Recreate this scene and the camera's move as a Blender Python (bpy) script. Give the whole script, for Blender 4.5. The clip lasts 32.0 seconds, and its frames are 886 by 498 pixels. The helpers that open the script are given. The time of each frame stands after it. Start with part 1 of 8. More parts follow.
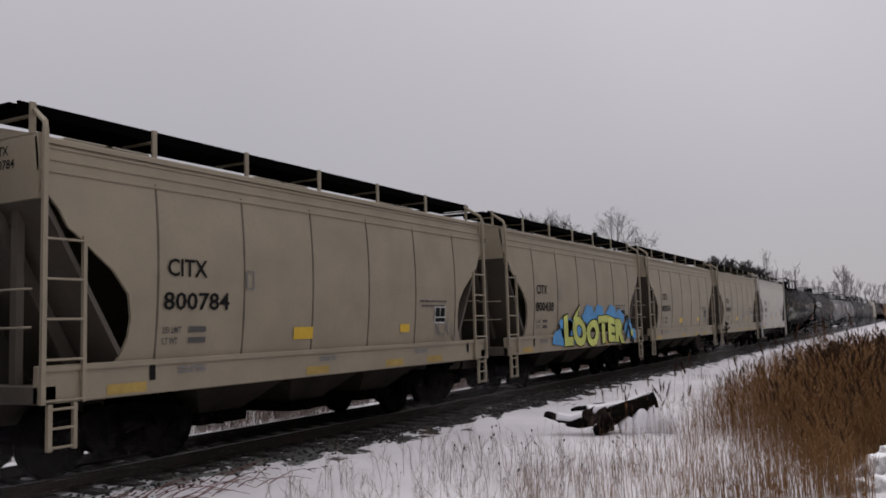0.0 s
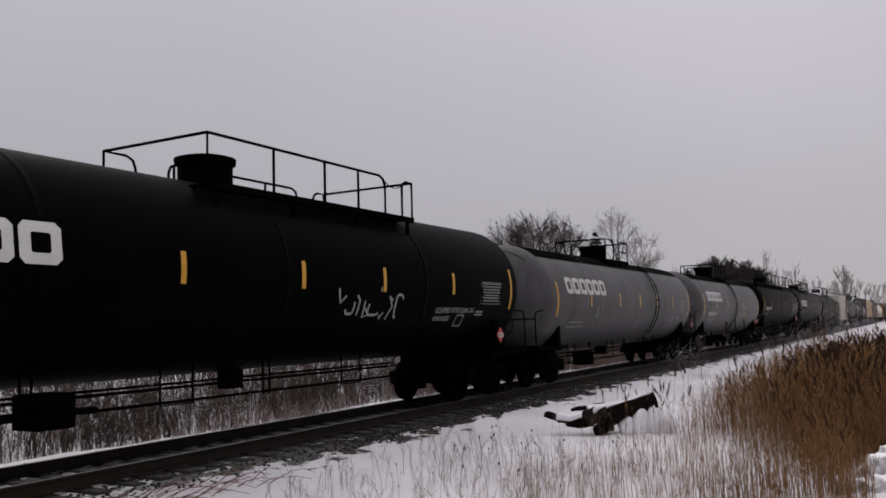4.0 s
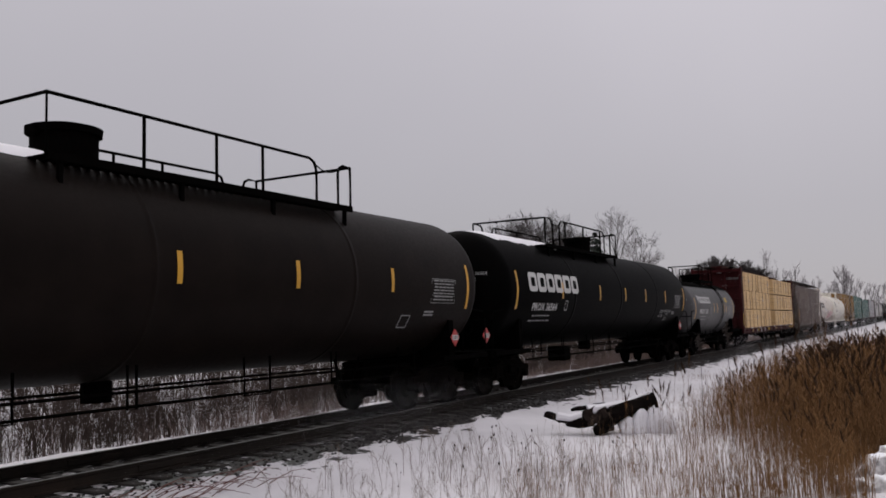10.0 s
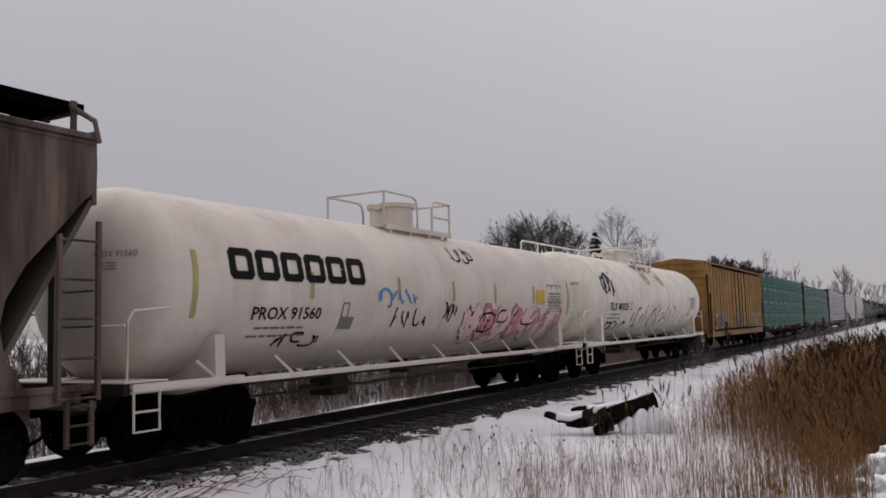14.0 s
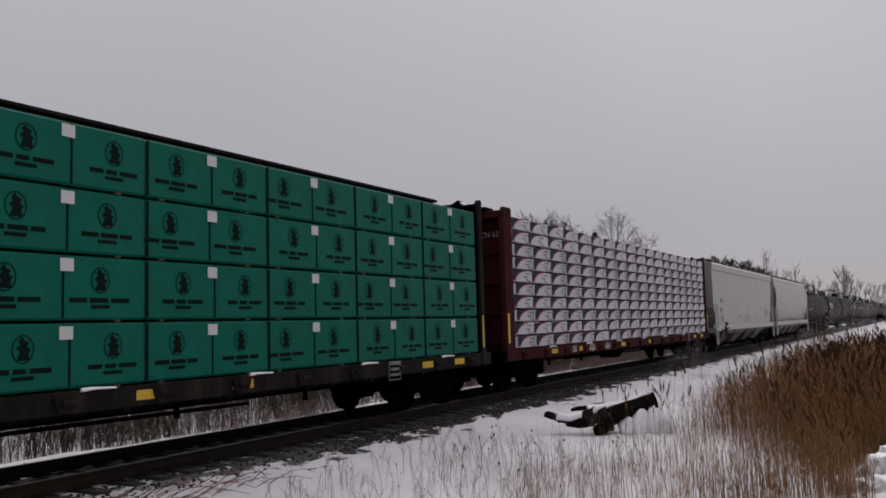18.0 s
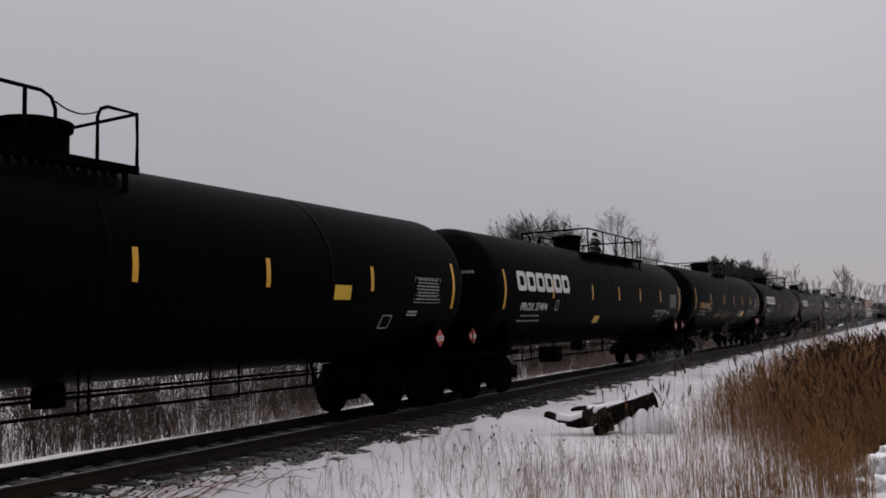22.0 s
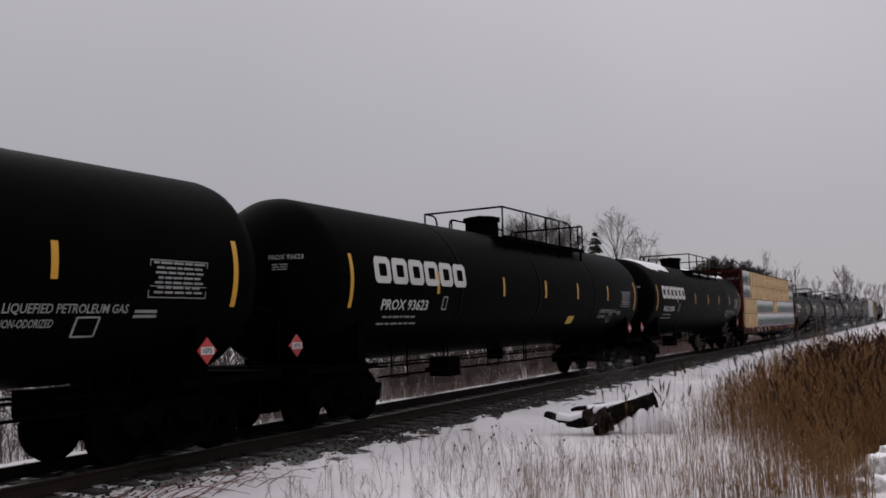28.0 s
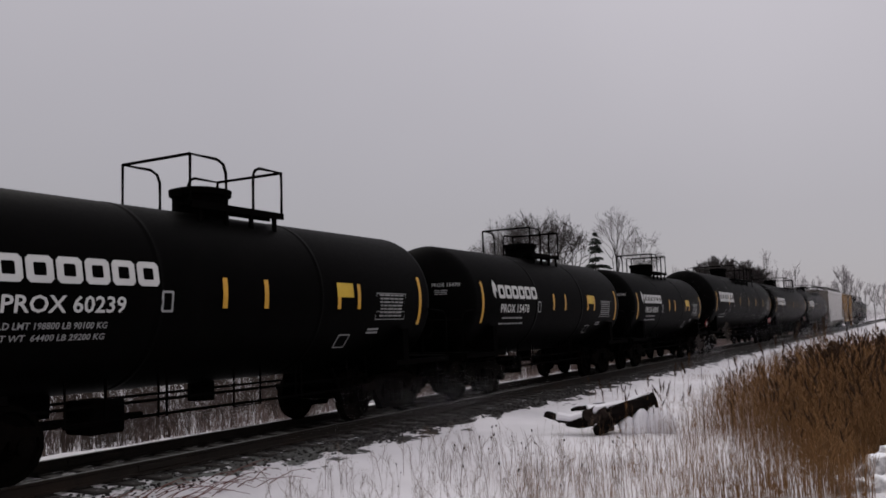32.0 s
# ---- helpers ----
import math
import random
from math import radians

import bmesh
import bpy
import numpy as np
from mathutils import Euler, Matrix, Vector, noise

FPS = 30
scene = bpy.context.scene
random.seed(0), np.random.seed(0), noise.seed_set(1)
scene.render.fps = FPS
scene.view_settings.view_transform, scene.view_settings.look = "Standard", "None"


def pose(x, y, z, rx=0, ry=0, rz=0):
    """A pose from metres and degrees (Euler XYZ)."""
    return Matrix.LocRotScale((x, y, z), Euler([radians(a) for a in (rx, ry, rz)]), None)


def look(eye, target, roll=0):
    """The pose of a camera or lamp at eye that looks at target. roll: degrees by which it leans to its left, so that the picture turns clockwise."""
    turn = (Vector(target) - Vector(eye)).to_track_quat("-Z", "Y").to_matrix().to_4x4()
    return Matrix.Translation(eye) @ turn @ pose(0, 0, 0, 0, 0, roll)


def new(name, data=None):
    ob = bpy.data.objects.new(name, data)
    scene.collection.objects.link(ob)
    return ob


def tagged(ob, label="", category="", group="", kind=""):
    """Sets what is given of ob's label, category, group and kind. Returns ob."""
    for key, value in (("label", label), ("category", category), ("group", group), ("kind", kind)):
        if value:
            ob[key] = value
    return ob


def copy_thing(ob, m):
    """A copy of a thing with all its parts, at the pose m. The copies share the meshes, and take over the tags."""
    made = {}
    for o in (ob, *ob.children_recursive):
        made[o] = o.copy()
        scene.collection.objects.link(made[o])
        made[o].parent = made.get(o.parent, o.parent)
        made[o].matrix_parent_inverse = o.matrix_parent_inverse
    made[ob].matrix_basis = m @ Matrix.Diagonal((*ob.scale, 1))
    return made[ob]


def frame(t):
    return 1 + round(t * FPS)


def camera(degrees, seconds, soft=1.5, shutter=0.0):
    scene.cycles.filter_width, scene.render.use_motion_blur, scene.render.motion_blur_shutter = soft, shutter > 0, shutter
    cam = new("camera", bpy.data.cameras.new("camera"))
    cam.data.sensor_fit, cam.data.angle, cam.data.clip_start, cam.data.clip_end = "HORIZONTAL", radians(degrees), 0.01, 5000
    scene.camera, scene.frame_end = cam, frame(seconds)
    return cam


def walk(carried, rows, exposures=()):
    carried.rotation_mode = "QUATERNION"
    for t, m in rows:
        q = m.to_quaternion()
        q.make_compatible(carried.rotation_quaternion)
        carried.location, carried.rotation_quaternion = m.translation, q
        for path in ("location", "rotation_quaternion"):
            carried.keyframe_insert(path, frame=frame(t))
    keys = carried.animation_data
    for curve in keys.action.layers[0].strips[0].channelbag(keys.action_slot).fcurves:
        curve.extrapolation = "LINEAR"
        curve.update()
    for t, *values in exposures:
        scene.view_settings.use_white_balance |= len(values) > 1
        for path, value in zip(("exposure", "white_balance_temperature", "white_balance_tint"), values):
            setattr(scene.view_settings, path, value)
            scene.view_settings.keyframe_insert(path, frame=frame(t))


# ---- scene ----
# The camera stands still beside a single railway line. Rail tops are z = 0, the line runs along x,
# its middle is y = 0, and the train runs towards -x.
cam = camera(55.2, 32.0, soft=1.7)
EYE = Vector((0.0, -10.485, 1.770))
YAW, PITCH, ROLL = 0.5089, 0.0911, -1.694
AIM = EYE + Vector((math.cos(YAW) * math.cos(PITCH), math.sin(YAW) * math.cos(PITCH), math.sin(PITCH))) * 50
walk(cam, [(0.0, look(EYE, AIM, ROLL)), (32.0, look(EYE, AIM, ROLL))], [(0.0, 0.10), (12.5, 0.10), (16.5, -0.01), (32.0, -0.01)])

SPEED, SLOWING = 22.547, 0.0195


def run(t):
    """How far the train has gone after t seconds."""
    return SPEED * t - SLOWING * t * t


# ---- light: a closed grey winter sky ----
world = bpy.data.worlds.new("overcast_sky")
scene.world = world
world.use_nodes = True
wn, wl = world.node_tree.nodes, world.node_tree.links
for n in list(wn):
    wn.remove(n)
w_out = wn.new("ShaderNodeOutputWorld")
w_bg = wn.new("ShaderNodeBackground")
w_sky = wn.new("ShaderNodeTexSky")
w_sky.sky_type, w_sky.sun_disc = "NISHITA", False
w_sky.sun_elevation, w_sky.sun_rotation = radians(45), radians(14)
w_scale = wn.new("ShaderNodeMix")
w_scale.data_type = "RGBA"
w_scale.inputs["Factor"].default_value = 0.006
w_co = wn.new("ShaderNodeTexCoord")
w_sep = wn.new("ShaderNodeSeparateXYZ")
w_ramp = wn.new("ShaderNodeValToRGB")
w_ramp.color_ramp.elements[0].position, w_ramp.color_ramp.elements[0].color = 0.0, (0.395, 0.374, 0.400, 1)
w_ramp.color_ramp.elements[1].position, w_ramp.color_ramp.elements[1].color = 0.75, (1.04, 0.99, 1.04, 1)
mid = w_ramp.color_ramp.elements.new(0.12)
mid.color = (0.42, 0.398, 0.426, 1)
mid = w_ramp.color_ramp.elements.new(0.36)
mid.color = (0.535, 0.507, 0.545, 1)
w_noise = wn.new("ShaderNodeTexNoise")
w_noise.inputs["Scale"].default_value, w_noise.inputs["Detail"].default_value = 2.2, 3.0
w_soft = wn.new("ShaderNodeMapRange")
w_soft.inputs["To Min"].default_value, w_soft.inputs["To Max"].default_value = 0.93, 1.07
w_mul = wn.new("ShaderNodeMix")
w_mul.data_type, w_mul.blend_type = "RGBA", "MULTIPLY"
w_mul.inputs["Factor"].default_value = 1.0
wl.new(w_co.outputs["Generated"], w_sep.inputs[0])
wl.new(w_co.outputs["Generated"], w_noise.inputs["Vector"])
wl.new(w_sep.outputs["Z"], w_ramp.inputs[0])
wl.new(w_noise.outputs["Fac"], w_soft.inputs["Value"])
wl.new(w_ramp.outputs[0], w_mul.inputs[6])
wl.new(w_soft.outputs[0], w_mul.inputs[7])
# the cloud is a little darker towards the north
w_side = wn.new("ShaderNodeMapRange")
w_side.inputs["From Min"].default_value, w_side.inputs["From Max"].default_value = 0.15, 0.85
w_side.inputs["To Min"].default_value, w_side.inputs["To Max"].default_value = 1.0, 0.80
wl.new(w_sep.outputs["Y"], w_side.inputs["Value"])
w_dim = wn.new("ShaderNodeMix")
w_dim.data_type, w_dim.blend_type = "RGBA", "MULTIPLY"
w_dim.inputs["Factor"].default_value = 1.0
wl.new(w_mul.outputs[2], w_dim.inputs[6])
wl.new(w_side.outputs[0], w_dim.inputs[7])
wl.new(w_dim.outputs[2], w_scale.inputs[6])
wl.new(w_sky.outputs[0], w_scale.inputs[7])
wl.new(w_scale.outputs[2], w_bg.inputs["Color"])
w_bg.inputs["Strength"].default_value = 1.0
wl.new(w_bg.outputs[0], w_out.inputs["Surface"])

sun_data = bpy.data.lights.new("sun", "SUN")
sun_data.energy, sun_data.angle, sun_data.color = 0.75, radians(50), (1.0, 0.96, 0.9)
sun = new("sun", sun_data)
sun.matrix_world = look((10, 40, 42), (0, 0, 0))


# ---- materials ----
def mat(name, base, rough=0.6, metal=0.0, vary=0.25, scale=1.5, fine=18.0, bump=0.15, streak=0.0, streak_col=(0.06, 0.045, 0.03),
        stain=0.0, stain_col=(0.1, 0.06, 0.03), run=(2.6, 0.22, 0.46, 0.72), spec=0.4, per_object=0.0, per_island=0.0, snow=0.0):
    """Paint, metal, wood or snow: a base colour with broad and fine variation, run-down streaks, stains and fine relief."""
    m = bpy.data.materials.new(name)
    m.use_nodes = True
    nt = m.node_tree
    N, L = nt.nodes, nt.links
    bsdf = N["Principled BSDF"]
    bsdf.inputs["Metallic"].default_value = metal
    bsdf.inputs["Specular IOR Level"].default_value = spec
    co = N.new("ShaderNodeTexCoord")

    def noise_at(sc, detail=3.0, stretch=None, rough_=0.55):
        nz = N.new("ShaderNodeTexNoise")
        nz.inputs["Scale"].default_value, nz.inputs["Detail"].default_value = sc, detail
        nz.inputs["Roughness"].default_value = rough_
        src = co.outputs["Object"]
        if stretch:
            mp = N.new("ShaderNodeMapping")
            mp.inputs["Scale"].default_value = stretch
            L.new(src, mp.inputs[0])
            src = mp.outputs[0]
        L.new(src, nz.inputs["Vector"])
        return nz.outputs["Fac"]

    def ramp(fac, a, b):
        r = N.new("ShaderNodeMapRange")
        r.inputs["From Min"].default_value, r.inputs["From Max"].default_value = a, b
        L.new(fac, r.inputs["Value"])
        return r.outputs[0]

    def scaled(fac, k):
        r = N.new("ShaderNodeMath")
        r.operation = "MULTIPLY"
        r.inputs[1].default_value = k
        L.new(fac, r.inputs[0])
        return r.outputs[0]

    def mix(a, b, fac):
        x = N.new("ShaderNodeMix")
        x.data_type = "RGBA"
        L.new(fac, x.inputs["Factor"])
        for sock, val in ((x.inputs[6], a), (x.inputs[7], b)):
            if isinstance(val, tuple):
                sock.default_value = (*val, 1)
            else:
                L.new(val, sock)
        return x.outputs[2]

    dark = tuple(c * (1 - vary) for c in base)
    light = tuple(min(1, c * (1 + vary * 0.6)) for c in base)
    col = mix(dark, light, ramp(noise_at(scale), 0.3, 0.7))
    fine_fac = noise_at(fine, 4.0)
    col = mix(col, tuple(c * (1 - vary * 0.8) for c in base), scaled(ramp(fine_fac, 0.45, 0.75), 0.5))
    if streak:
        s1 = noise_at(1.0, 4.0, (run[0], run[0], run[1]), 0.65)
        col = mix(col, streak_col, scaled(ramp(s1, run[2], run[3]), streak))
    if stain:
        col = mix(col, stain_col, scaled(ramp(noise_at(0.9, 5.0, None, 0.7), 0.52, 0.68), stain))
    if per_object:
        info = N.new("ShaderNodeObjectInfo")
        col = mix(col, tuple(c * 0.62 for c in base), scaled(info.outputs["Random"], per_object))
    if per_island:
        isle = N.new("ShaderNodeNewGeometry")
        col = mix(col, tuple(c * 0.45 for c in base), scaled(isle.outputs["Random Per Island"], per_island))
    if snow:
        geo = N.new("ShaderNodeNewGeometry")
        sp = N.new("ShaderNodeSeparateXYZ")
        L.new(geo.outputs["Normal"], sp.inputs[0])
        up = ramp(sp.outputs["Z"], 0.75, 0.95)
        mm = N.new("ShaderNodeMath")
        mm.operation = "MULTIPLY"
        L.new(up, mm.inputs[0])
        L.new(ramp(noise_at(2.3, 4.0), 0.62 - snow * 0.4, 0.72 - snow * 0.4), mm.inputs[1])
        col = mix(col, (0.82, 0.83, 0.86), mm.outputs[0])
    L.new(col, bsdf.inputs["Base Color"])
    rr = N.new("ShaderNodeMapRange")
    rr.inputs["To Min"].default_value, rr.inputs["To Max"].default_value = max(0.05, rough - 0.12), min(1, rough + 0.12)
    L.new(fine_fac, rr.inputs["Value"])
    L.new(rr.outputs[0], bsdf.inputs["Roughness"])
    if bump:
        bp = N.new("ShaderNodeBump")
        bp.inputs["Strength"].default_value, bp.inputs["Distance"].default_value = bump, 0.01
        L.new(fine_fac, bp.inputs["Height"])
        L.new(bp.outputs[0], bsdf.inputs["Normal"])
    return m


M_TAN = mat("tan_paint", (0.216, 0.184, 0.131), 0.6, vary=0.12, streak=0.22, streak_col=(0.2, 0.17, 0.12), stain=0.12, stain_col=(0.22, 0.17, 0.1))
M_OFFWHITE = mat("off_white_paint", (0.36, 0.34, 0.305), 0.6, vary=0.1, streak=0.12, streak_col=(0.25, 0.23, 0.19))
M_CREAM = mat("cream_paint", (0.31, 0.28, 0.225), 0.6, vary=0.14, streak=0.22, streak_col=(0.25, 0.18, 0.08), stain=0.25, stain_col=(0.3, 0.24, 0.12))
M_LIGHTGREY = mat("light_grey_paint", (0.33, 0.318, 0.305), 0.55, vary=0.08, streak=0.08, streak_col=(0.25, 0.23, 0.2))
M_DIRTYGREY = mat("grimy_grey_paint", (0.145, 0.110, 0.092), 0.8, vary=0.25, scale=0.7, streak=0.93, streak_col=(0.026, 0.0155, 0.0125), run=(1.7, 0.14, 0.36, 0.60), stain=0.4, stain_col=(0.045, 0.030, 0.025), spec=0.15)
# Darker copy of the car paints, with end and underside shade put in.
M_SHADEGREY = mat("shaded_grey_paint", (0.068, 0.057, 0.046), 0.7, vary=0.2, streak=0.4)
M_BLACK = mat("black_paint", (0.0012, 0.0011, 0.00105), 0.5, vary=0.35, streak=0.12, streak_col=(0.0045, 0.0038, 0.0035), spec=0.011)
M_BROWNBLACK = mat("brown_black_paint", (0.0075, 0.0052, 0.0043), 0.5, vary=0.3, streak=0.2, streak_col=(0.011, 0.008, 0.0065), spec=0.035)
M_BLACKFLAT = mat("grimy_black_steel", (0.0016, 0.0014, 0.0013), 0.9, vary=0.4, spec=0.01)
M_GREYTANK = mat("grey_tank_paint", (0.072, 0.070, 0.072), 0.5, vary=0.3, scale=0.8, streak=0.35, streak_col=(0.12, 0.116, 0.12), run=(3.2, 0.3, 0.5, 0.75), stain=0.4, stain_col=(0.028, 0.027, 0.027), spec=0.15)
M_GREYTANK2 = mat("dark_grey_tank_paint", (0.045, 0.044, 0.045), 0.5, vary=0.2, streak=0.3, streak_col=(0.075, 0.073, 0.074), spec=0.25)
M_WHITETANK = mat("white_tank_paint", (0.53, 0.475, 0.42), 0.5, vary=0.14, scale=0.8, streak=0.4, streak_col=(0.33, 0.27, 0.22), stain=0.25, stain_col=(0.36, 0.29, 0.23))
M_RUSTWHITE = mat("stained_white_paint", (0.62, 0.59, 0.52), 0.55, vary=0.1, streak=0.35, streak_col=(0.3, 0.24, 0.15), stain=0.25, stain_col=(0.3, 0.22, 0.12))
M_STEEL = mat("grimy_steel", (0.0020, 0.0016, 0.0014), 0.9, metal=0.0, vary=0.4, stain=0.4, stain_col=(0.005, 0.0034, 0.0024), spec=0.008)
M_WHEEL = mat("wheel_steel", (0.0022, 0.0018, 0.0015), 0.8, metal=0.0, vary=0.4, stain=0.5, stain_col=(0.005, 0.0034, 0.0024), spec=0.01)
M_RUSTRED = mat("oxide_red_paint", (0.040, 0.0078, 0.0085), 0.75, vary=0.3, streak=0.4, streak_col=(0.016, 0.0045, 0.004), stain=0.25, stain_col=(0.012, 0.006, 0.005), spec=0.06)
M_BROWNCAR = mat("yellow_brown_paint", (0.24, 0.13, 0.028), 0.7, vary=0.3, streak=0.75, streak_col=(0.10, 0.045, 0.018), stain=0.4, stain_col=(0.13, 0.06, 0.025))
M_YELLOW = mat("yellow_reflector", (0.50, 0.26, 0.02), 0.4, vary=0.15)
M_SEAM = mat("dirt_in_seams", (0.085, 0.07, 0.052), 0.8, vary=0.3, bump=0)
# Grimy brown for undersides, darkened further by shade put into the colour.
M_SHADEBROWN = mat("grimy_shaded_brown", (0.022, 0.018, 0.014), 0.85, vary=0.4, stain=0.4, stain_col=(0.035, 0.026, 0.018), spec=0.1)
M_OLDYELLOW = mat("faded_yellow_paint", (0.30, 0.205, 0.05), 0.6, vary=0.3)
M_OLDSTRIP = mat("dull_reflector", (0.30, 0.27, 0.10), 0.6, vary=0.2)
M_YELLOWPAINT = mat("yellow_paint", (0.48, 0.31, 0.02), 0.5, vary=0.15)
M_LETTERW = mat("white_lettering", (0.46, 0.46, 0.45), 0.6, vary=0.12, bump=0)
M_LETTERG = mat("faded_white_lettering", (0.22, 0.22, 0.22), 0.65, vary=0.3, bump=0)
M_LETTERK = mat("black_lettering", (0.009, 0.0085, 0.0085), 0.7, vary=0.2, bump=0, spec=0.08)
M_LETTERY = mat("orange_lettering", (0.45, 0.24, 0.05), 0.6, vary=0.2, bump=0)
M_RED = mat("placard_red", (0.36, 0.035, 0.035), 0.45, vary=0.15)
M_PALEPINK = mat("spray_pale_pink", (0.62, 0.42, 0.42), 0.6, vary=0.2)
M_SPRAYBLUE = mat("spray_blue", (0.05, 0.22, 0.45), 0.6, vary=0.25)
M_SPRAYLIME = mat("spray_lime", (0.42, 0.46, 0.10), 0.6, vary=0.25)
M_SPRAYGREY = mat("spray_silver", (0.24, 0.25, 0.23), 0.6, vary=0.35)
M_SPRAYDIM = mat("faint_pale_smear", (0.045, 0.042, 0.045), 0.7, vary=0.5, scale=4.0)
M_SPRAYGREEN = mat("spray_dull_green", (0.13, 0.15, 0.085), 0.6, vary=0.35)
M_SPRAYPINK = mat("spray_pink", (0.46, 0.19, 0.20), 0.6, vary=0.3)
M_SPRAYVIOLET = mat("spray_violet", (0.175, 0.155, 0.175), 0.7, vary=0.3)
M_WOOD = mat("sawn_softwood", (0.63, 0.425, 0.205), 0.75, vary=0.22, scale=3.0, fine=9.0, per_object=0.55, bump=0.3)
M_WRAPWOOD = mat("dark_bearer_wood", (0.05, 0.036, 0.024), 0.85, vary=0.3)
M_STENCIL = mat("small_black_stencils", (0.075, 0.072, 0.07), 0.7, vary=0.2, bump=0, spec=0.1)
# Darker copy of the light grey: shade on hopper ends put into the colour.
M_ENDGREY = mat("shaded_end_grey_paint", (0.17, 0.163, 0.158), 0.65, vary=0.15, streak=0.3, streak_col=(0.1, 0.09, 0.08))
M_BOARDGREY = mat("grey_grating", (0.012, 0.011, 0.011), 0.7, vary=0.3, spec=0.1)
M_GREENWRAP = mat("green_wrap", (0.0015, 0.092, 0.064), 0.5, spec=0.10, vary=0.16, scale=2.0, fine=5.0, bump=0.7, per_object=0.18)
M_GREENDARK = mat("dark_green_print", (0.0012, 0.007, 0.0055), 0.6, vary=0.2, bump=0, spec=0.06)
M_WHITEWRAP = mat("white_wrap", (0.44, 0.435, 0.46), 0.35, vary=0.06, scale=3.0, fine=6.0, bump=0.5, per_object=0.12)
M_NAVY = mat("navy_print", (0.008, 0.010, 0.032), 0.5, vary=0.2, bump=0, spec=0.1)
M_PRINTRED = mat("red_print", (0.26, 0.022, 0.035), 0.5, vary=0.15, bump=0, spec=0.15)
M_PRINTGREEN = mat("forest_green_print", (0.004, 0.030, 0.024), 0.5, vary=0.2, bump=0, spec=0.1)
M_MAROON = mat("maroon_print", (0.075, 0.010, 0.017), 0.5, vary=0.2, bump=0, spec=0.1)
M_EMERALD = mat("emerald_print", (0.005, 0.105, 0.07), 0.5, spec=0.15)
M_PRINTGREY = mat("grey_print", (0.15, 0.145, 0.14), 0.6, vary=0.2, bump=0)
M_STRAP = mat("dark_strap", (0.085, 0.056, 0.032), 0.6, vary=0.2)
M_SNOW = mat("packed_snow", (0.74, 0.73, 0.755), 0.75, vary=0.05, scale=1.2, fine=30.0, bump=0.4, spec=0.3)
M_RAIL = mat("rail_steel", (0.012, 0.009, 0.007), 0.75, metal=0.0, vary=0.35, stain=0.5, stain_col=(0.022, 0.013, 0.008), spec=0.15)
M_RAILTOP = mat("polished_rail_head", (0.07, 0.065, 0.06), 0.45, metal=0.6, vary=0.3)
M_TIE = mat("weathered_tie", (0.022, 0.018, 0.015), 0.85, vary=0.4, scale=4.0, snow=0.36, per_object=0.4)
M_STONE = mat("ballast_stone", (0.014, 0.012, 0.011), 0.85, vary=0.45, scale=6.0, snow=0.12)
M_BARK = mat("winter_bark", (0.035, 0.029, 0.026), 0.9, vary=0.35, scale=4.0)
M_TWIG = mat("bare_twigs", (0.038, 0.031, 0.030), 0.9, vary=0.3, scale=2.0, bump=0)
# Two far twig tones, lightened for distance: haze put into the colour.
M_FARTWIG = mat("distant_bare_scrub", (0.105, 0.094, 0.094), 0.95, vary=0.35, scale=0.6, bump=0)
M_HAZETWIG = mat("far_haze_pale_twigs", (0.36, 0.34, 0.345), 0.95, vary=0.3, scale=0.6, bump=0)
M_FIR = mat("dark_needles", (0.020, 0.028, 0.020), 0.9, vary=0.4, scale=3.0, bump=0)
M_FARGRASS = mat("dry_mauve_grass", (0.135, 0.095, 0.082), 0.9, vary=0.35, scale=1.2, bump=0)
M_BRUSH = mat("dry_brush_stems", (0.045, 0.033, 0.027), 0.9, vary=0.45, scale=1.3, bump=0, spec=0.1)
M_REED = mat("dry_reed", (0.225, 0.123, 0.054), 0.85, vary=0.4, scale=1.1, bump=0, per_island=0.8, spec=0.1)
M_REEDLEAF = mat("dry_reed_leaf", (0.195, 0.103, 0.042), 0.85, vary=0.4, scale=0.9, bump=0, per_island=0.9, spec=0.1)
M_SEED = mat("old_seed_head", (0.24, 0.205, 0.17), 0.95, vary=0.35, scale=6.0, bump=0, spec=0.05)
M_PLUME = mat("reed_plume", (0.055, 0.033, 0.021), 0.95, vary=0.4, scale=3.0, bump=0, per_island=0.4, spec=0.05)
M_WEED = mat("pale_dry_weed", (0.12, 0.08, 0.052), 0.9, vary=0.4, scale=3.0, bump=0)
M_SEED = mat("dark_seed_head", (0.028, 0.02, 0.016), 0.9, vary=0.4)
M_REDSTEM = mat("red_dry_stem", (0.13, 0.055, 0.045), 0.8, vary=0.3)
M_LOG = mat("charred_log", (0.0065, 0.005, 0.0045), 0.95, vary=0.6, scale=5.0, bump=0.6, snow=0.08, spec=0.04)
M_STUMP = mat("scorched_stump", (0.022, 0.016, 0.0135), 0.95, vary=0.8, scale=9.0, bump=0.7, spec=0.05)
M_CUT = mat("weathered_cut_wood", (0.17, 0.12, 0.085), 0.9, vary=0.3, scale=8.0)
M_ROCK = mat("snow_dusted_rock", (0.50, 0.485, 0.49), 0.85, vary=0.9, scale=9.0, fine=14.0, bump=0.7, snow=1.1)
M_FLAKE = mat("blown_snow", (0.78, 0.77, 0.79), 0.8, vary=0.05, bump=0, spec=0.1)


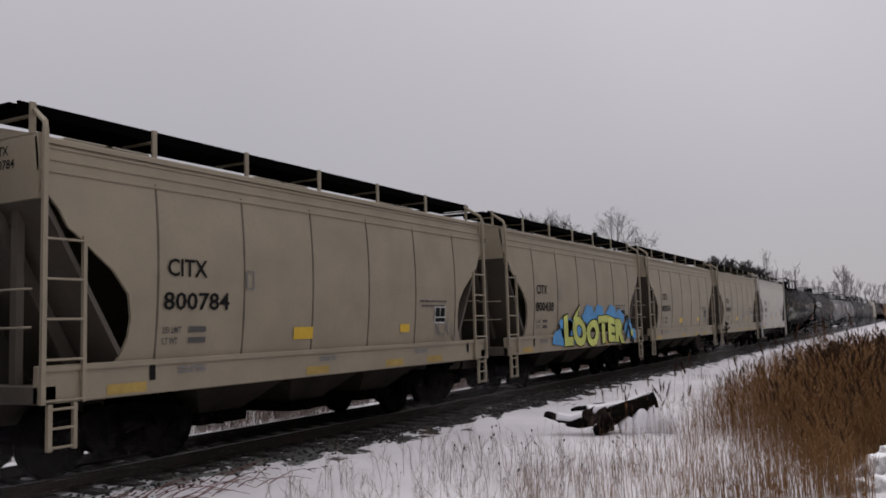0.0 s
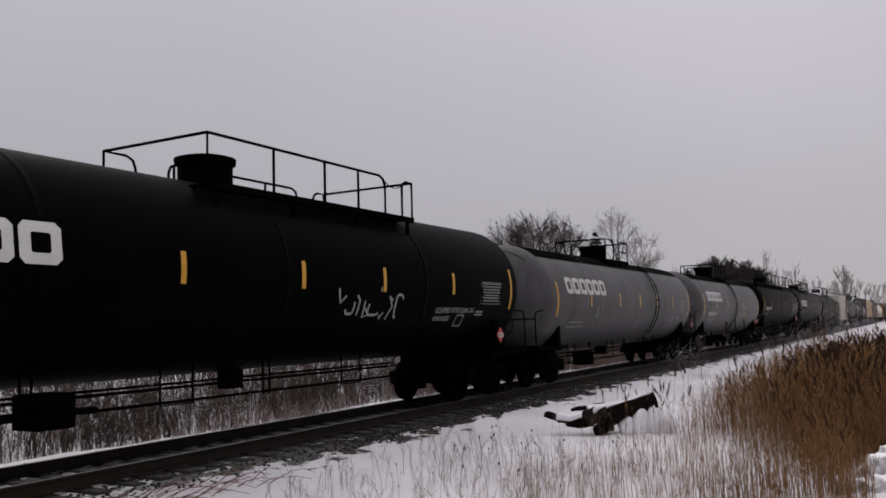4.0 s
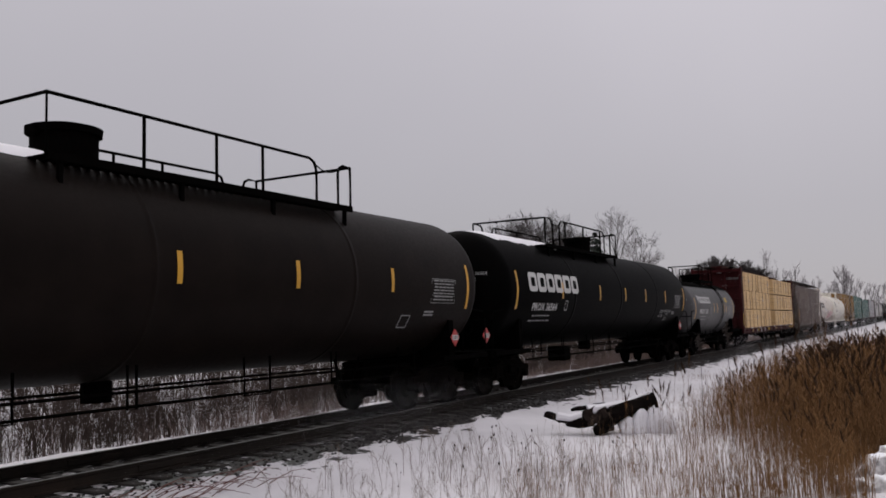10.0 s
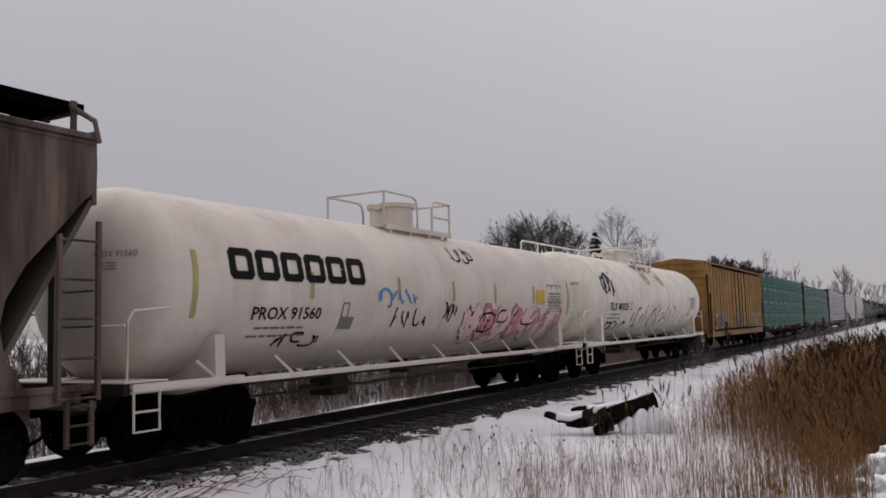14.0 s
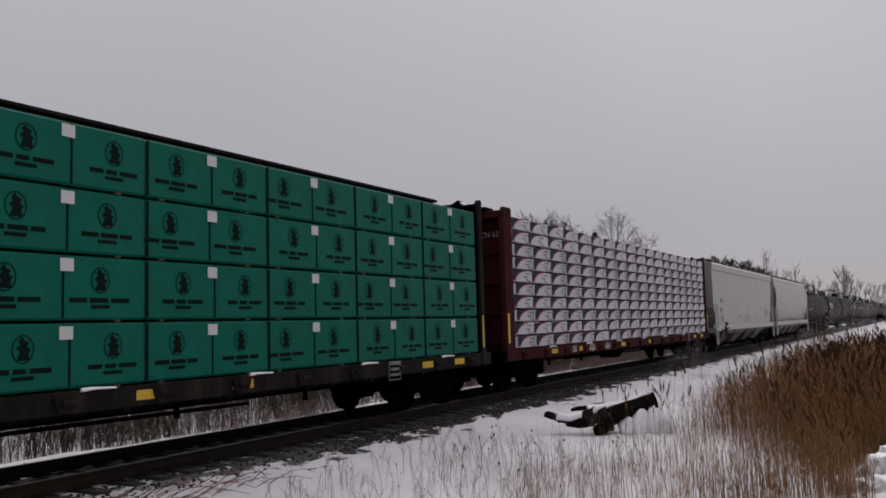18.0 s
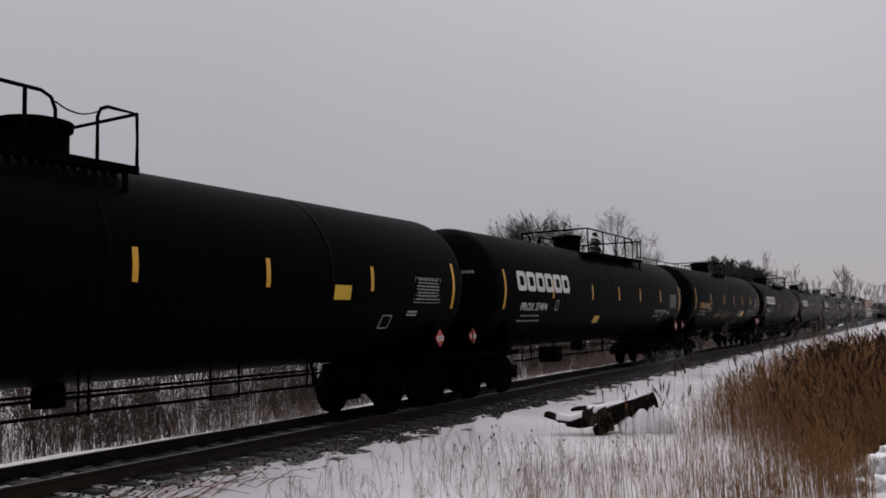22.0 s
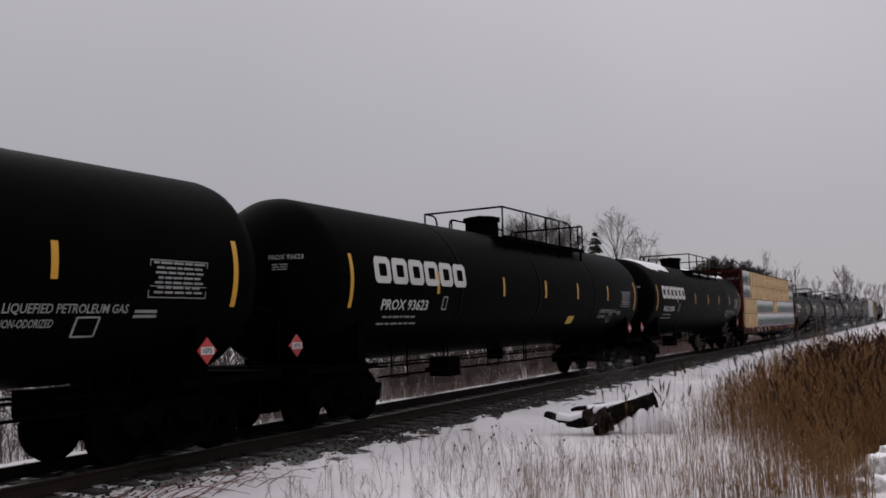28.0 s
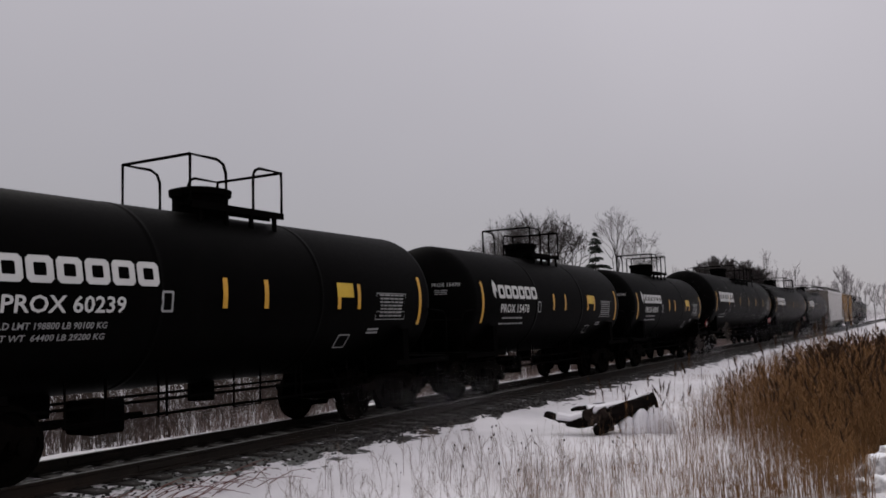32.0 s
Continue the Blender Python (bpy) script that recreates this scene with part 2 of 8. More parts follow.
# ---- mesh building ----
class MB:
    """Gathers vertices and faces for one mesh."""

    def __init__(self):
        self.v, self.f, self.smooth = [], [], False

    def add(self, verts, faces):
        k = len(self.v)
        self.v.extend(verts)
        self.f.extend(tuple(i + k for i in f) for f in faces)
        return self

    def box(self, x0, x1, y0, y1, z0, z1, b=0.0):
        if b <= 0:
            v = [(x, y, z) for x in (x0, x1) for y in (y0, y1) for z in (z0, z1)]
            return self.add(v, [(0, 1, 3, 2), (4, 6, 7, 5), (0, 4, 5, 1), (2, 3, 7, 6), (0, 2, 6, 4), (1, 5, 7, 3)])
        bm = bmesh.new()
        bmesh.ops.create_cube(bm, size=1)
        for q in bm.verts:
            q.co = ((x0 + x1) / 2 + q.co.x * (x1 - x0), (y0 + y1) / 2 + q.co.y * (y1 - y0), (z0 + z1) / 2 + q.co.z * (z1 - z0))
        bmesh.ops.bevel(bm, geom=bm.edges[:], offset=b, segments=1, affect="EDGES")
        bm.verts.index_update()
        self.add([tuple(q.co) for q in bm.verts], [tuple(q.index for q in f.verts) for f in bm.faces])
        bm.free()
        return self

    def tube(self, pts, r, n=5, caps=True, taper=None):
        pts = [Vector(p) for p in pts]
        k = len(pts)
        vs, fs = [], []
        for i, p in enumerate(pts):
            d = (pts[min(i + 1, k - 1)] - pts[max(i - 1, 0)])
            d = d.normalized() if d.length > 1e-9 else Vector((0, 0, 1))
            a = d.cross(Vector((0, 0, 1)))
            if a.length < 0.05:
                a = d.cross(Vector((0, 1, 0)))
            a.normalize()
            b = d.cross(a)
            rr = r if taper is None else r + (taper - r) * i / max(1, k - 1)
            for j in range(n):
                t = 2 * math.pi * (j + 0.5) / n
                vs.append(tuple(p + (a * math.cos(t) + b * math.sin(t)) * rr))
        for i in range(k - 1):
            for j in range(n):
                q = (j + 1) % n
                fs.append((i * n + j, i * n + q, (i + 1) * n + q, (i + 1) * n + j))
        if caps:
            fs.append(tuple(range(n))[::-1])
            fs.append(tuple((k - 1) * n + j for j in range(n)))
        return self.add(vs, fs)

    def prism(self, poly, axis, a, b):
        """Extrudes a polygon. axis 'y': points are (x, z); 'x': (y, z); 'z': (x, y)."""
        put = {"y": lambda p, s: (p[0], s, p[1]), "x": lambda p, s: (s, p[0], p[1]), "z": lambda p, s: (p[0], p[1], s)}[axis]
        n = len(poly)
        vs = [put(p, a) for p in poly] + [put(p, b) for p in poly]
        fs = [tuple(range(n)), tuple(range(n, 2 * n))[::-1]] + [(i, (i + 1) % n, n + (i + 1) % n, n + i) for i in range(n)]
        return self.add(vs, fs)

    def lathe(self, prof, zc, n=40, axis="x", yc=0.0, x_at=0.0):
        """Turns (along, radius) pairs about an axis through z = zc."""
        vs, fs = [], []
        for s, r in prof:
            for j in range(n):
                t = 2 * math.pi * j / n
                if axis == "x":
                    vs.append((s, yc + r * math.cos(t), zc + r * math.sin(t)))
                elif axis == "y":
                    vs.append((x_at + r * math.cos(t), s, zc + r * math.sin(t)))
                else:
                    vs.append((x_at + r * math.cos(t), yc + r * math.sin(t), s))
        for i in range(len(prof) - 1):
            for j in range(n):
                q = (j + 1) % n
                fs.append((i * n + j, (i + 1) * n + j, (i + 1) * n + q, i * n + q))
        fs.append(tuple(range(n)))
        fs.append(tuple((len(prof) - 1) * n + j for j in range(n))[::-1])
        return self.add(vs, fs)

    def mesh(self, name, material):
        me = bpy.data.meshes.new(name)
        me.from_pydata(self.v, [], self.f)
        bm = bmesh.new()
        bm.from_mesh(me)
        if len(bm.faces) < 20000:
            bmesh.ops.recalc_face_normals(bm, faces=bm.faces[:])
        bm.to_mesh(me)
        bm.free()
        if self.smooth:
            me.shade_smooth()
            me.set_sharp_from_angle(angle=radians(38))
        me.materials.append(material)
        return me


def part(name, mb, material, parent, label=""):
    me = mb if isinstance(mb, bpy.types.Mesh) else mb.mesh(name, material)
    ob = new(name, me)
    ob.parent = parent
    if label:
        ob["label"] = label
    return ob


def thing(name, label, category, group="", kind=""):
    e = new(name)
    e.empty_display_size = 0.5
    return tagged(e, label, category, group, kind)


TEXTS = {}


def text_shape(s, size):
    """Flat outline of words in the built-in font: points (u, v) from their left base, and faces."""
    if s not in TEXTS:
        cu = bpy.data.curves.new("words", "FONT")
        cu.body, cu.size, cu.resolution_u, cu.offset = s, 1.0, 2, 0.016
        ob = bpy.data.objects.new("words", cu)
        me = bpy.data.meshes.new_from_object(ob)
        TEXTS[s] = ([(v.co.x, v.co.y) for v in me.vertices], [tuple(p.vertices) for p in me.polygons])
        bpy.data.meshes.remove(me)
        bpy.data.objects.remove(ob)
        bpy.data.curves.remove(cu)
    v, f = TEXTS[s]
    return [(a * size, b * size) for a, b in v], f


def text_fit(s, width, height):
    """Words fitted to a width and a capital height."""
    v, f = text_shape(s, 1.0)
    x0, x1 = min(a for a, b in v), max(a for a, b in v)
    y1 = max(b for a, b in v)
    return [((a - x0) / (x1 - x0) * width, b / y1 * height) for a, b in v], f


def bars_shape(w, h, rows, gap=0.45, seed=1, words=4):
    """Bars of the size of small writing that is too small to read."""
    rnd = random.Random(seed)
    v, f = [], []
    step = h / rows
    for r in range(rows):
        sizes = [rnd.uniform(0.35, 1.0) for _ in range(words)]
        full = w * rnd.uniform(0.8, 1.0)
        unit = full / (sum(sizes) + 0.12 * (words - 1))
        x = (w - full) / 2
        y0 = -r * step
        for q in sizes:
            ww = q * unit
            k = len(v)
            v += [(x, y0), (x + ww, y0), (x + ww, y0 - step * (1 - gap)), (x, y0 - step * (1 - gap))]
            f.append((k, k + 1, k + 2, k + 3))
            x += ww + 0.12 * unit
    return v, f


def table_shape(w, h, rows, seed=1):
    """A ruled table of small figures: a thin frame, a heading and rows of bars."""
    v, f = bars_shape(w * 0.9, h * 0.9, rows, 0.55, seed, 5)
    v = [(a + w * 0.05, b + h * 0.95) for a, b in v]
    f = list(f)
    t = 0.014
    for a, b, c, d in ((0, w, 0, t), (0, w, h - t, h), (0, t, t, h - t), (w - t, w, t, h - t), (t, w - t, h * 0.3, h * 0.3 + t * 0.7)):
        k = len(v)
        v += [(a, c), (b, c), (b, d), (a, d)]
        f.append((k, k + 1, k + 2, k + 3))
    return v, f


def blocks_shape(w, h, count=6, stroke=0.29):
    """A row of plain hollow blocks with rounded corners, for a trade mark."""
    v, f = [], []
    cw = w / count
    for i in range(count):
        x0, x1, t = i * cw, i * cw + cw * 0.9, h * stroke
        c, e = min(t * 0.55, cw * 0.12), min(t * 0.15, cw * 0.05)
        outer = [(x0 + c, 0), (x1 - c, 0), (x1, c), (x1, h - c), (x1 - c, h), (x0 + c, h), (x0, h - c), (x0, c)]
        a0, a1, b0, b1 = x0 + t, x1 - t, t * 0.9, h - t * 0.9
        inner = [(a0 + e, b0), (a1 - e, b0), (a1, b0 + e), (a1, b1 - e), (a1 - e, b1), (a0 + e, b1), (a0, b1 - e), (a0, b0 + e)]
        k = len(v)
        v += outer + inner
        f += [(k + q, k + (q + 1) % 8, k + 8 + (q + 1) % 8, k + 8 + q) for q in range(8)]
    return v, f


def fat_shape(s, width, height, grow):
    """Swollen hand-painted letters, fitted to a width and height."""
    cu = bpy.data.curves.new("words", "FONT")
    cu.body, cu.size, cu.resolution_u, cu.offset, cu.space_character = s, 1.0, 3, grow, 1.12
    ob = bpy.data.objects.new("words", cu)
    me = bpy.data.meshes.new_from_object(ob)
    v, f = [(q.co.x, q.co.y) for q in me.vertices], [tuple(p.vertices) for p in me.polygons]
    bpy.data.meshes.remove(me)
    bpy.data.objects.remove(ob)
    bpy.data.curves.remove(cu)
    x1, y1 = text_width(s), 0.7
    sway = lambda a: 0.07 * math.sin(a * 2.3 + 0.8) * height
    return [(a / x1 * width, b / y1 * height * (1 + 0.1 * math.sin(a * 3.1)) + sway(a)) for a, b in v], f


def text_width(s):
    v, f = text_shape(s, 1.0)
    return max(a for a, b in v) * 1.12


def rect_shape(w, h, n=1):
    v, f = [], []
    for i in range(n + 1):
        v += [(0, h * i / n), (w, h * i / n)]
    for i in range(n):
        f.append((2 * i, 2 * i + 1, 2 * i + 3, 2 * i + 2))
    return v, f


def stroke_shape(pts, w):
    """A brush stroke of width w along points."""
    v, f = [], []
    pts = [Vector((p[0], p[1], 0)) for p in pts]
    for i, p in enumerate(pts):
        d = (pts[min(i + 1, len(pts) - 1)] - pts[max(i - 1, 0)])
        d.normalize()
        s = Vector((-d.y, d.x, 0)) * w / 2
        v += [tuple(p + s)[:2], tuple(p - s)[:2]]
    for i in range(len(pts) - 1):
        f.append((2 * i, 2 * i + 1, 2 * i + 3, 2 * i + 2))
    return v, f


def scrawl_shape(w, h, seed, count=9, width=0.05):
    """Loose looping spray strokes that stand for a painted tag."""
    rnd = random.Random(seed)
    v, f = [], []
    for i in range(count):
        cx, cy = w * (i + 0.5) / count, h * rnd.uniform(0.35, 0.65)
        rx, ry = w / count * rnd.uniform(0.45, 0.8), h * rnd.uniform(0.25, 0.5)
        a0, turn, lean = rnd.uniform(0, 6.3), rnd.choice((-1, 1)) * rnd.uniform(2.5, 6.0), rnd.uniform(-0.4, 0.4)
        pts = []
        if rnd.random() < 0.55:
            pts = [(cx + rx * rnd.uniform(-0.7, 0.7), cy + ry * q) for q in rnd.sample((-1.0, 0.9, -0.6, 0.5, 0.1), rnd.randrange(3, 5))]
        for k in range(0 if pts else 11):
            a = a0 + turn * k / 10
            yy = ry * math.sin(a)
            pts.append((cx + rx * math.cos(a) + lean * yy, cy + yy + 0.04 * h * math.sin(3 * a)))
        sv, sf = stroke_shape(pts, width)
        n = len(v)
        v += sv
        f += [tuple(q + n for q in face) for face in sf]
    return v, f


def blob_shape(w, h, seed, n=28, rough=0.16):
    rnd = random.Random(seed)
    ph = [rnd.uniform(0, 6.3) for _ in range(4)]
    v = [(w / 2, h / 2)]
    for i in range(n):
        a = 2 * math.pi * i / n
        r = 1 + rough * (math.sin(3 * a + ph[0]) + 0.7 * math.sin(5 * a + ph[1]) + 0.6 * math.sin(9 * a + ph[2]))
        v.append((w / 2 + w / 2 * r * math.cos(a) * 0.8, h / 2 + h / 2 * r * math.sin(a) * 0.8))
    return v, [(0, i + 1, (i + 1) % n + 1) for i in range(n)]


def on_side(shape, x, z, face):
    """Lays a flat shape on a side wall; face(z) gives the wall's y."""
    mb = MB()
    v, f = shape
    mb.add([(x + a, face(z + b), z + b) for a, b in v], f)
    return mb


def on_tank(shape, x, z, r, zc, lift=0.008):
    """Bends a flat shape onto the near side of a tank, its base at height z there."""
    mb = MB()
    a0 = math.asin(max(-0.99, min(0.99, (z - zc) / r)))
    v, f = shape
    mb.add([(x + a, -(r + lift) * math.cos(a0 + b / r), zc + (r + lift) * math.sin(a0 + b / r)) for a, b in v], f)
    return mb


MOVERS = []
WHEELS = []


# ---- running gear, shared by all cars ----
WR = 0.483


def wheelset_mesh():
    mb = MB()
    for s in (-1, 1):
        y = 0.72 * s
        prof = [(y - 0.075 * s, 0.10), (y - 0.075 * s, WR + 0.025), (y - 0.045 * s, WR + 0.022), (y - 0.04 * s, WR), (y + 0.065 * s, WR - 0.006),
                (y + 0.068 * s, WR - 0.07), (y + 0.02 * s, WR - 0.1), (y + 0.01 * s, 0.2), (y + 0.075 * s, 0.16), (y + 0.075 * s, 0.08)]
        mb.lathe(prof, 0.0, 28, "y")
    mb.lathe([(-1.02, 0.075), (1.02, 0.075)], 0.0, 10, "y")
    for s in (-1, 1):
        mb.lathe([(1.0 * s, 0.11), (1.11 * s, 0.11), (1.12 * s, 0.06)], 0.0, 10, "y")
        for k in range(3):
            a = k * 2.094
            mb.box(0.07 * math.cos(a) - 0.012, 0.07 * math.cos(a) + 0.012, 1.11 * s - 0.012, 1.11 * s + 0.025, 0.07 * math.sin(a) - 0.012, 0.07 * math.sin(a) + 0.012)
    mb.smooth = True
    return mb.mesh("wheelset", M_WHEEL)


def side_frame_mesh(s):
    y0, y1 = (0.93, 1.07) if s > 0 else (-1.07, -0.93)
    mb = MB()
    top = [(-1.12, 0.58), (-1.12, 0.70), (-0.85, 0.72), (-0.55, 0.86), (0.55, 0.86), (0.85, 0.72), (1.12, 0.70), (1.12, 0.58), (0.72, 0.58),
           (0.45, 0.70), (-0.45, 0.70), (-0.72, 0.58)]
    mb.prism(top, "y", y0, y1)
    low = [(-0.72, 0.58), (-0.45, 0.70), (-0.36, 0.70), (-0.5, 0.52), (-0.34, 0.30), (0.34, 0.30), (0.5, 0.52), (0.36, 0.70), (0.45, 0.70), (0.72, 0.58),
           (0.42, 0.18), (-0.42, 0.18)]
    mb.prism(low, "y", y0, y1)
    for x in (-0.3, 0.3):
        mb.box(x - 0.05, x + 0.05, y0, y1, 0.3, 0.72)
    for x in (-0.16, 0.0, 0.16):
        mb.tube([(x, (y0 + y1) / 2, 0.3), (x, (y0 + y1) / 2, 0.56)], 0.065, 8)
    for x in (-0.92, 0.92):
        mb.box(x - 0.17, x + 0.17, y0 - 0.01, y1 + 0.01, 0.44, 0.62, 0.03)
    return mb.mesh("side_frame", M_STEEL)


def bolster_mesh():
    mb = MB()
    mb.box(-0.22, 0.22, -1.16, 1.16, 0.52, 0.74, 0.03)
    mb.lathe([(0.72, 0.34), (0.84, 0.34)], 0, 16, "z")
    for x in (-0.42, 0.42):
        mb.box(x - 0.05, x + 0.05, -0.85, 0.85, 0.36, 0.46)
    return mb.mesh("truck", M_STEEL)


ME_WHEELSET, ME_BOLSTER = wheelset_mesh(), bolster_mesh()
ME_FRAME = {-1: side_frame_mesh(-1), 1: side_frame_mesh(1)}


def add_truck(car, x):
    tr = part("truck", ME_BOLSTER, None, car)
    tr.location.x = x
    for s in (-1, 1):
        part("side_frame", ME_FRAME[s], None, tr)
        w = part("wheelset", ME_WHEELSET, None, tr)
        w.location = (0.92 * s, 0, WR)
        WHEELS.append((w, car, x + 0.92 * s, 0.92 * s))


def coupler_mesh(s):
    mb = MB()
    mb.box(min(0, 0.42 * s), max(0, 0.42 * s), -0.07, 0.07, 0.78, 0.93, 0.02)
    mb.prism([(0.36 * s, -0.17), (0.62 * s, -0.19), (0.66 * s, -0.05), (0.5 * s, 0.0), (0.66 * s, 0.07), (0.6 * s, 0.17), (0.36 * s, 0.14)], "z", 0.72, 0.99)
    return mb.mesh("coupler", M_STEEL)


ME_COUPLER = {-1: coupler_mesh(-1), 1: coupler_mesh(1)}


def hose_mesh(s):
    mb = MB()
    mb.tube([(0.02 * s, -0.32, 0.86), (0.12 * s, -0.34, 0.74), (0.28 * s, -0.28, 0.5), (0.48 * s, -0.16, 0.38), (0.66 * s, -0.08, 0.42)], 0.028, 6)
    mb.smooth = True
    return mb.mesh("brake_hose", M_BLACKFLAT)


ME_HOSE = {-1: hose_mesh(-1), 1: hose_mesh(1)}


def add_gear(car, half, inset):
    """Trucks, couplers and hoses; half: half the length over the end sills."""
    for s in (-1, 1):
        add_truck(car, s * (half - inset))
        c = part("coupler", ME_COUPLER[s], None, car)
        c.location.x = s * half
        h = part("brake_hose", ME_HOSE[s], None, car)
        h.location.x = s * half


def ladder(car, x0, x1, y, z0, z1, n, material, z1b=None, name="ladder"):
    mb = MB()
    mb.box(x0 - 0.03, x0 + 0.03, y - 0.025, y + 0.025, z0, z1)
    mb.box(x1 - 0.025, x1 + 0.025, y - 0.025, y + 0.025, z0, z1 if z1b is None else z1b)
    top = min(z1, z1 if z1b is None else z1b)
    for i in range(n):
        z = z0 + 0.04 + (top - z0 - 0.1) * i / (n - 1)
        mb.tube([(x0, y - 0.02, z), (x1, y - 0.02, z)], 0.017, 5)
    return part(name, mb, material, car)


def brake_ring(x, y, z):
    pts = [(x, y + 0.27 * math.cos(k * math.pi / 8), z + 0.27 * math.sin(k * math.pi / 8)) for k in range(17)]
    return pts + [(x, y, z), (x, y - 0.135, z + 0.234), (x, y, z), (x, y - 0.135, z - 0.234)]


def place(car, x0):
    """Stands a car so that its middle is at x0 when the clip starts."""
    car.location.x = x0
    MOVERS.append((car, x0, 0.0, 0.0))


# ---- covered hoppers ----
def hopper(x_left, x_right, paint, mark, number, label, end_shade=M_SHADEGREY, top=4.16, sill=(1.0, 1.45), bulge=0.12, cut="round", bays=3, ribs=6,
           lines=3, outlet=0.55, letter=M_LETTERK, letter_size=0.24, letter_w=(0.74, 1.25), text_x=1.9, graffiti=None, snow_top=False, ladder_mat=None, strips=(), stencils=0, board_snow=False, text_z=0.0, lift=0.0, belly=0.0):
    L = x_right - x_left
    half = L / 2
    W = 1.58
    ladder_mat = ladder_mat or paint
    car = thing("covered_hopper_car", label, "hopper car", "cars of the freight train")

    def wall(z):
        if cut == "round":
            return -(W + 0.03 - bulge * ((z - 2.7) / 1.5) ** 2)
        return -(W - 0.02 - (0.0 if z < 3.7 else 0.05 * (z - 3.7)) + belly * (0.55 - ((z - 3.1) / 1.5) ** 2) - (0.035 * (4.2 - z) if cut == "steep" else 0.0))

    if cut == "round":
        cuts = [(sill[1] - 0.03, 1.12), (1.58, 1.22), (1.75, 1.29), (2.0, 1.32), (2.3, 1.27), (2.6, 1.02), (2.9, 0.62), (3.04, 0.45), (3.1, 0.36), (3.3, 0.25), (3.56, 0.02), (3.75, 0.0), (4.0, 0.0), (top, 0.0)]
    elif cut == "angled":
        cuts = [(sill[1] - 0.03, 0.95), (1.6, 1.22), (1.9, 1.28), (2.2, 1.22), (2.6, 0.98), (2.9, 0.7), (3.2, 0.42), (3.45, 0.2), (3.6, 0.02), (3.9, 0.0), (top, 0.0)]
    else:
        cuts = [(sill[1] - 0.03, 0.55), (1.62, 0.62), (1.85, 0.68), (2.12, 0.5), (2.3, 0.28), (2.42, 0.26), (2.65, 0.23), (2.9, 0.20), (3.2, 0.16), (3.5, 0.12), (3.75, 0.09), (4.0, 0.06), (4.25, 0.04), (top, 0.02)]
    nx = 10
    for side in (-1, 1):
        mb = MB()
        for depth in (0.0, 0.04):
            vs, fs = [], []
            for z, c in cuts:
                for i in range(nx + 1):
                    x = -half + c + (L - 2 * c) * i / nx
                    vs.append((x, (wall(z) + depth) * (1 if side < 0 else -1), z))
            for r in range(len(cuts) - 1):
                for i in range(nx):
                    a = r * (nx + 1) + i
                    fs.append((a, a + 1, a + nx + 2, a + nx + 1))
            mb.add(vs, fs)
        n_in = len(cuts) * (nx + 1)
        base = len(mb.v) - 2 * n_in
        edge = [(r * (nx + 1), (r + 1) * (nx + 1)) for r in range(len(cuts) - 1)] + [(r * (nx + 1) + nx, (r + 1) * (nx + 1) + nx) for r in range(len(cuts) - 1)]
        mb.f.extend((base + a, base + b, base + b + n_in, base + a + n_in) for a, b in edge)
        mb.smooth = cut == "steep"
        part("side_sheet", mb, paint, car)
    # roof, with its lip along the eaves
    mb = MB()
    yw = -wall(top)
    roof = [(-yw - 0.05, top - 0.06), (-yw - 0.05, top), (-yw + 0.12, top + 0.06), (-0.8, top + 0.2), (0, top + 0.26), (0.8, top + 0.2), (yw - 0.12, top + 0.06), (yw + 0.05, top), (yw + 0.05, top - 0.06)]
    mb.prism(roof, "x", -half + 0.02, half - 0.02)
    part("roof", mb, M_SNOW if snow_top else paint, car, "snow-covered roof sheet" if snow_top else "")
    if snow_top:
        mb = MB()
        deep = 0.33 if cut == "steep" else 0.15
        mb.prism([(-yw - 0.03, top - deep), (-yw - 0.075, top - deep + 0.05), (-yw - 0.075, top - 0.03), (-yw - 0.02, top + 0.02), (-yw + 0.02, top + 0.02), (-yw + 0.02, top - deep)], "x", -half + 0.01, half - 0.01)
        ridge = MB()
        nr = int(L / 0.25)
        rnd = random.Random(int(x_left))
        vs = []
        for i in range(nr + 1):
            x = -half + 0.03 + (L - 0.06) * i / nr
            hh = 0.05 + 0.035 * noise.noise((x * 1.1, x_left, 0)) + rnd.uniform(-0.012, 0.012)
            vs += [(x, -yw - 0.07, top + 0.0), (x, -yw - 0.05, top + hh * 0.8), (x, -yw + 0.12, top + 0.05 + hh), (x, -yw + 0.3, top + 0.09)]
        ridge.add(vs, [(4 * i + c, 4 * i + c + 1, 4 * i + c + 5, 4 * i + c + 4) for i in range(nr) for c in range(3)])
        ridge.smooth = True
        part("snow_ridge", ridge, M_SNOW, car, "uneven ridge of snow along the eave")
        part("eave_angle", mb, paint, car)
    for i in range(lines):
        z = top - 0.1 - 0.15 * i
        part("side_rail_line", MB().box(-half + 0.02, half - 0.02, wall(z) - 0.022, wall(z) + 0.01, z - 0.02, z + 0.02, 0.008), paint, car)
    # ends: upper plate and slope sheet, darkened by end_shade to paint their shade
    for s in (-1, 1):
        mb = MB()
        z_end, run_in = (2.36, 0.78) if cut == "steep" else (3.42, 1.36)
        mb.box(min(s * half, s * (half - 0.06)), max(s * half, s * (half - 0.06)), -W + 0.04, W - 0.04, z_end, top + 0.05)
        mb.prism([(-W + 0.05, top + 0.04), (0, top + 0.24), (W - 0.05, top + 0.04)], "x", s * (half - 0.06), s * half)
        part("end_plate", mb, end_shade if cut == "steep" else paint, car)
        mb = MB()
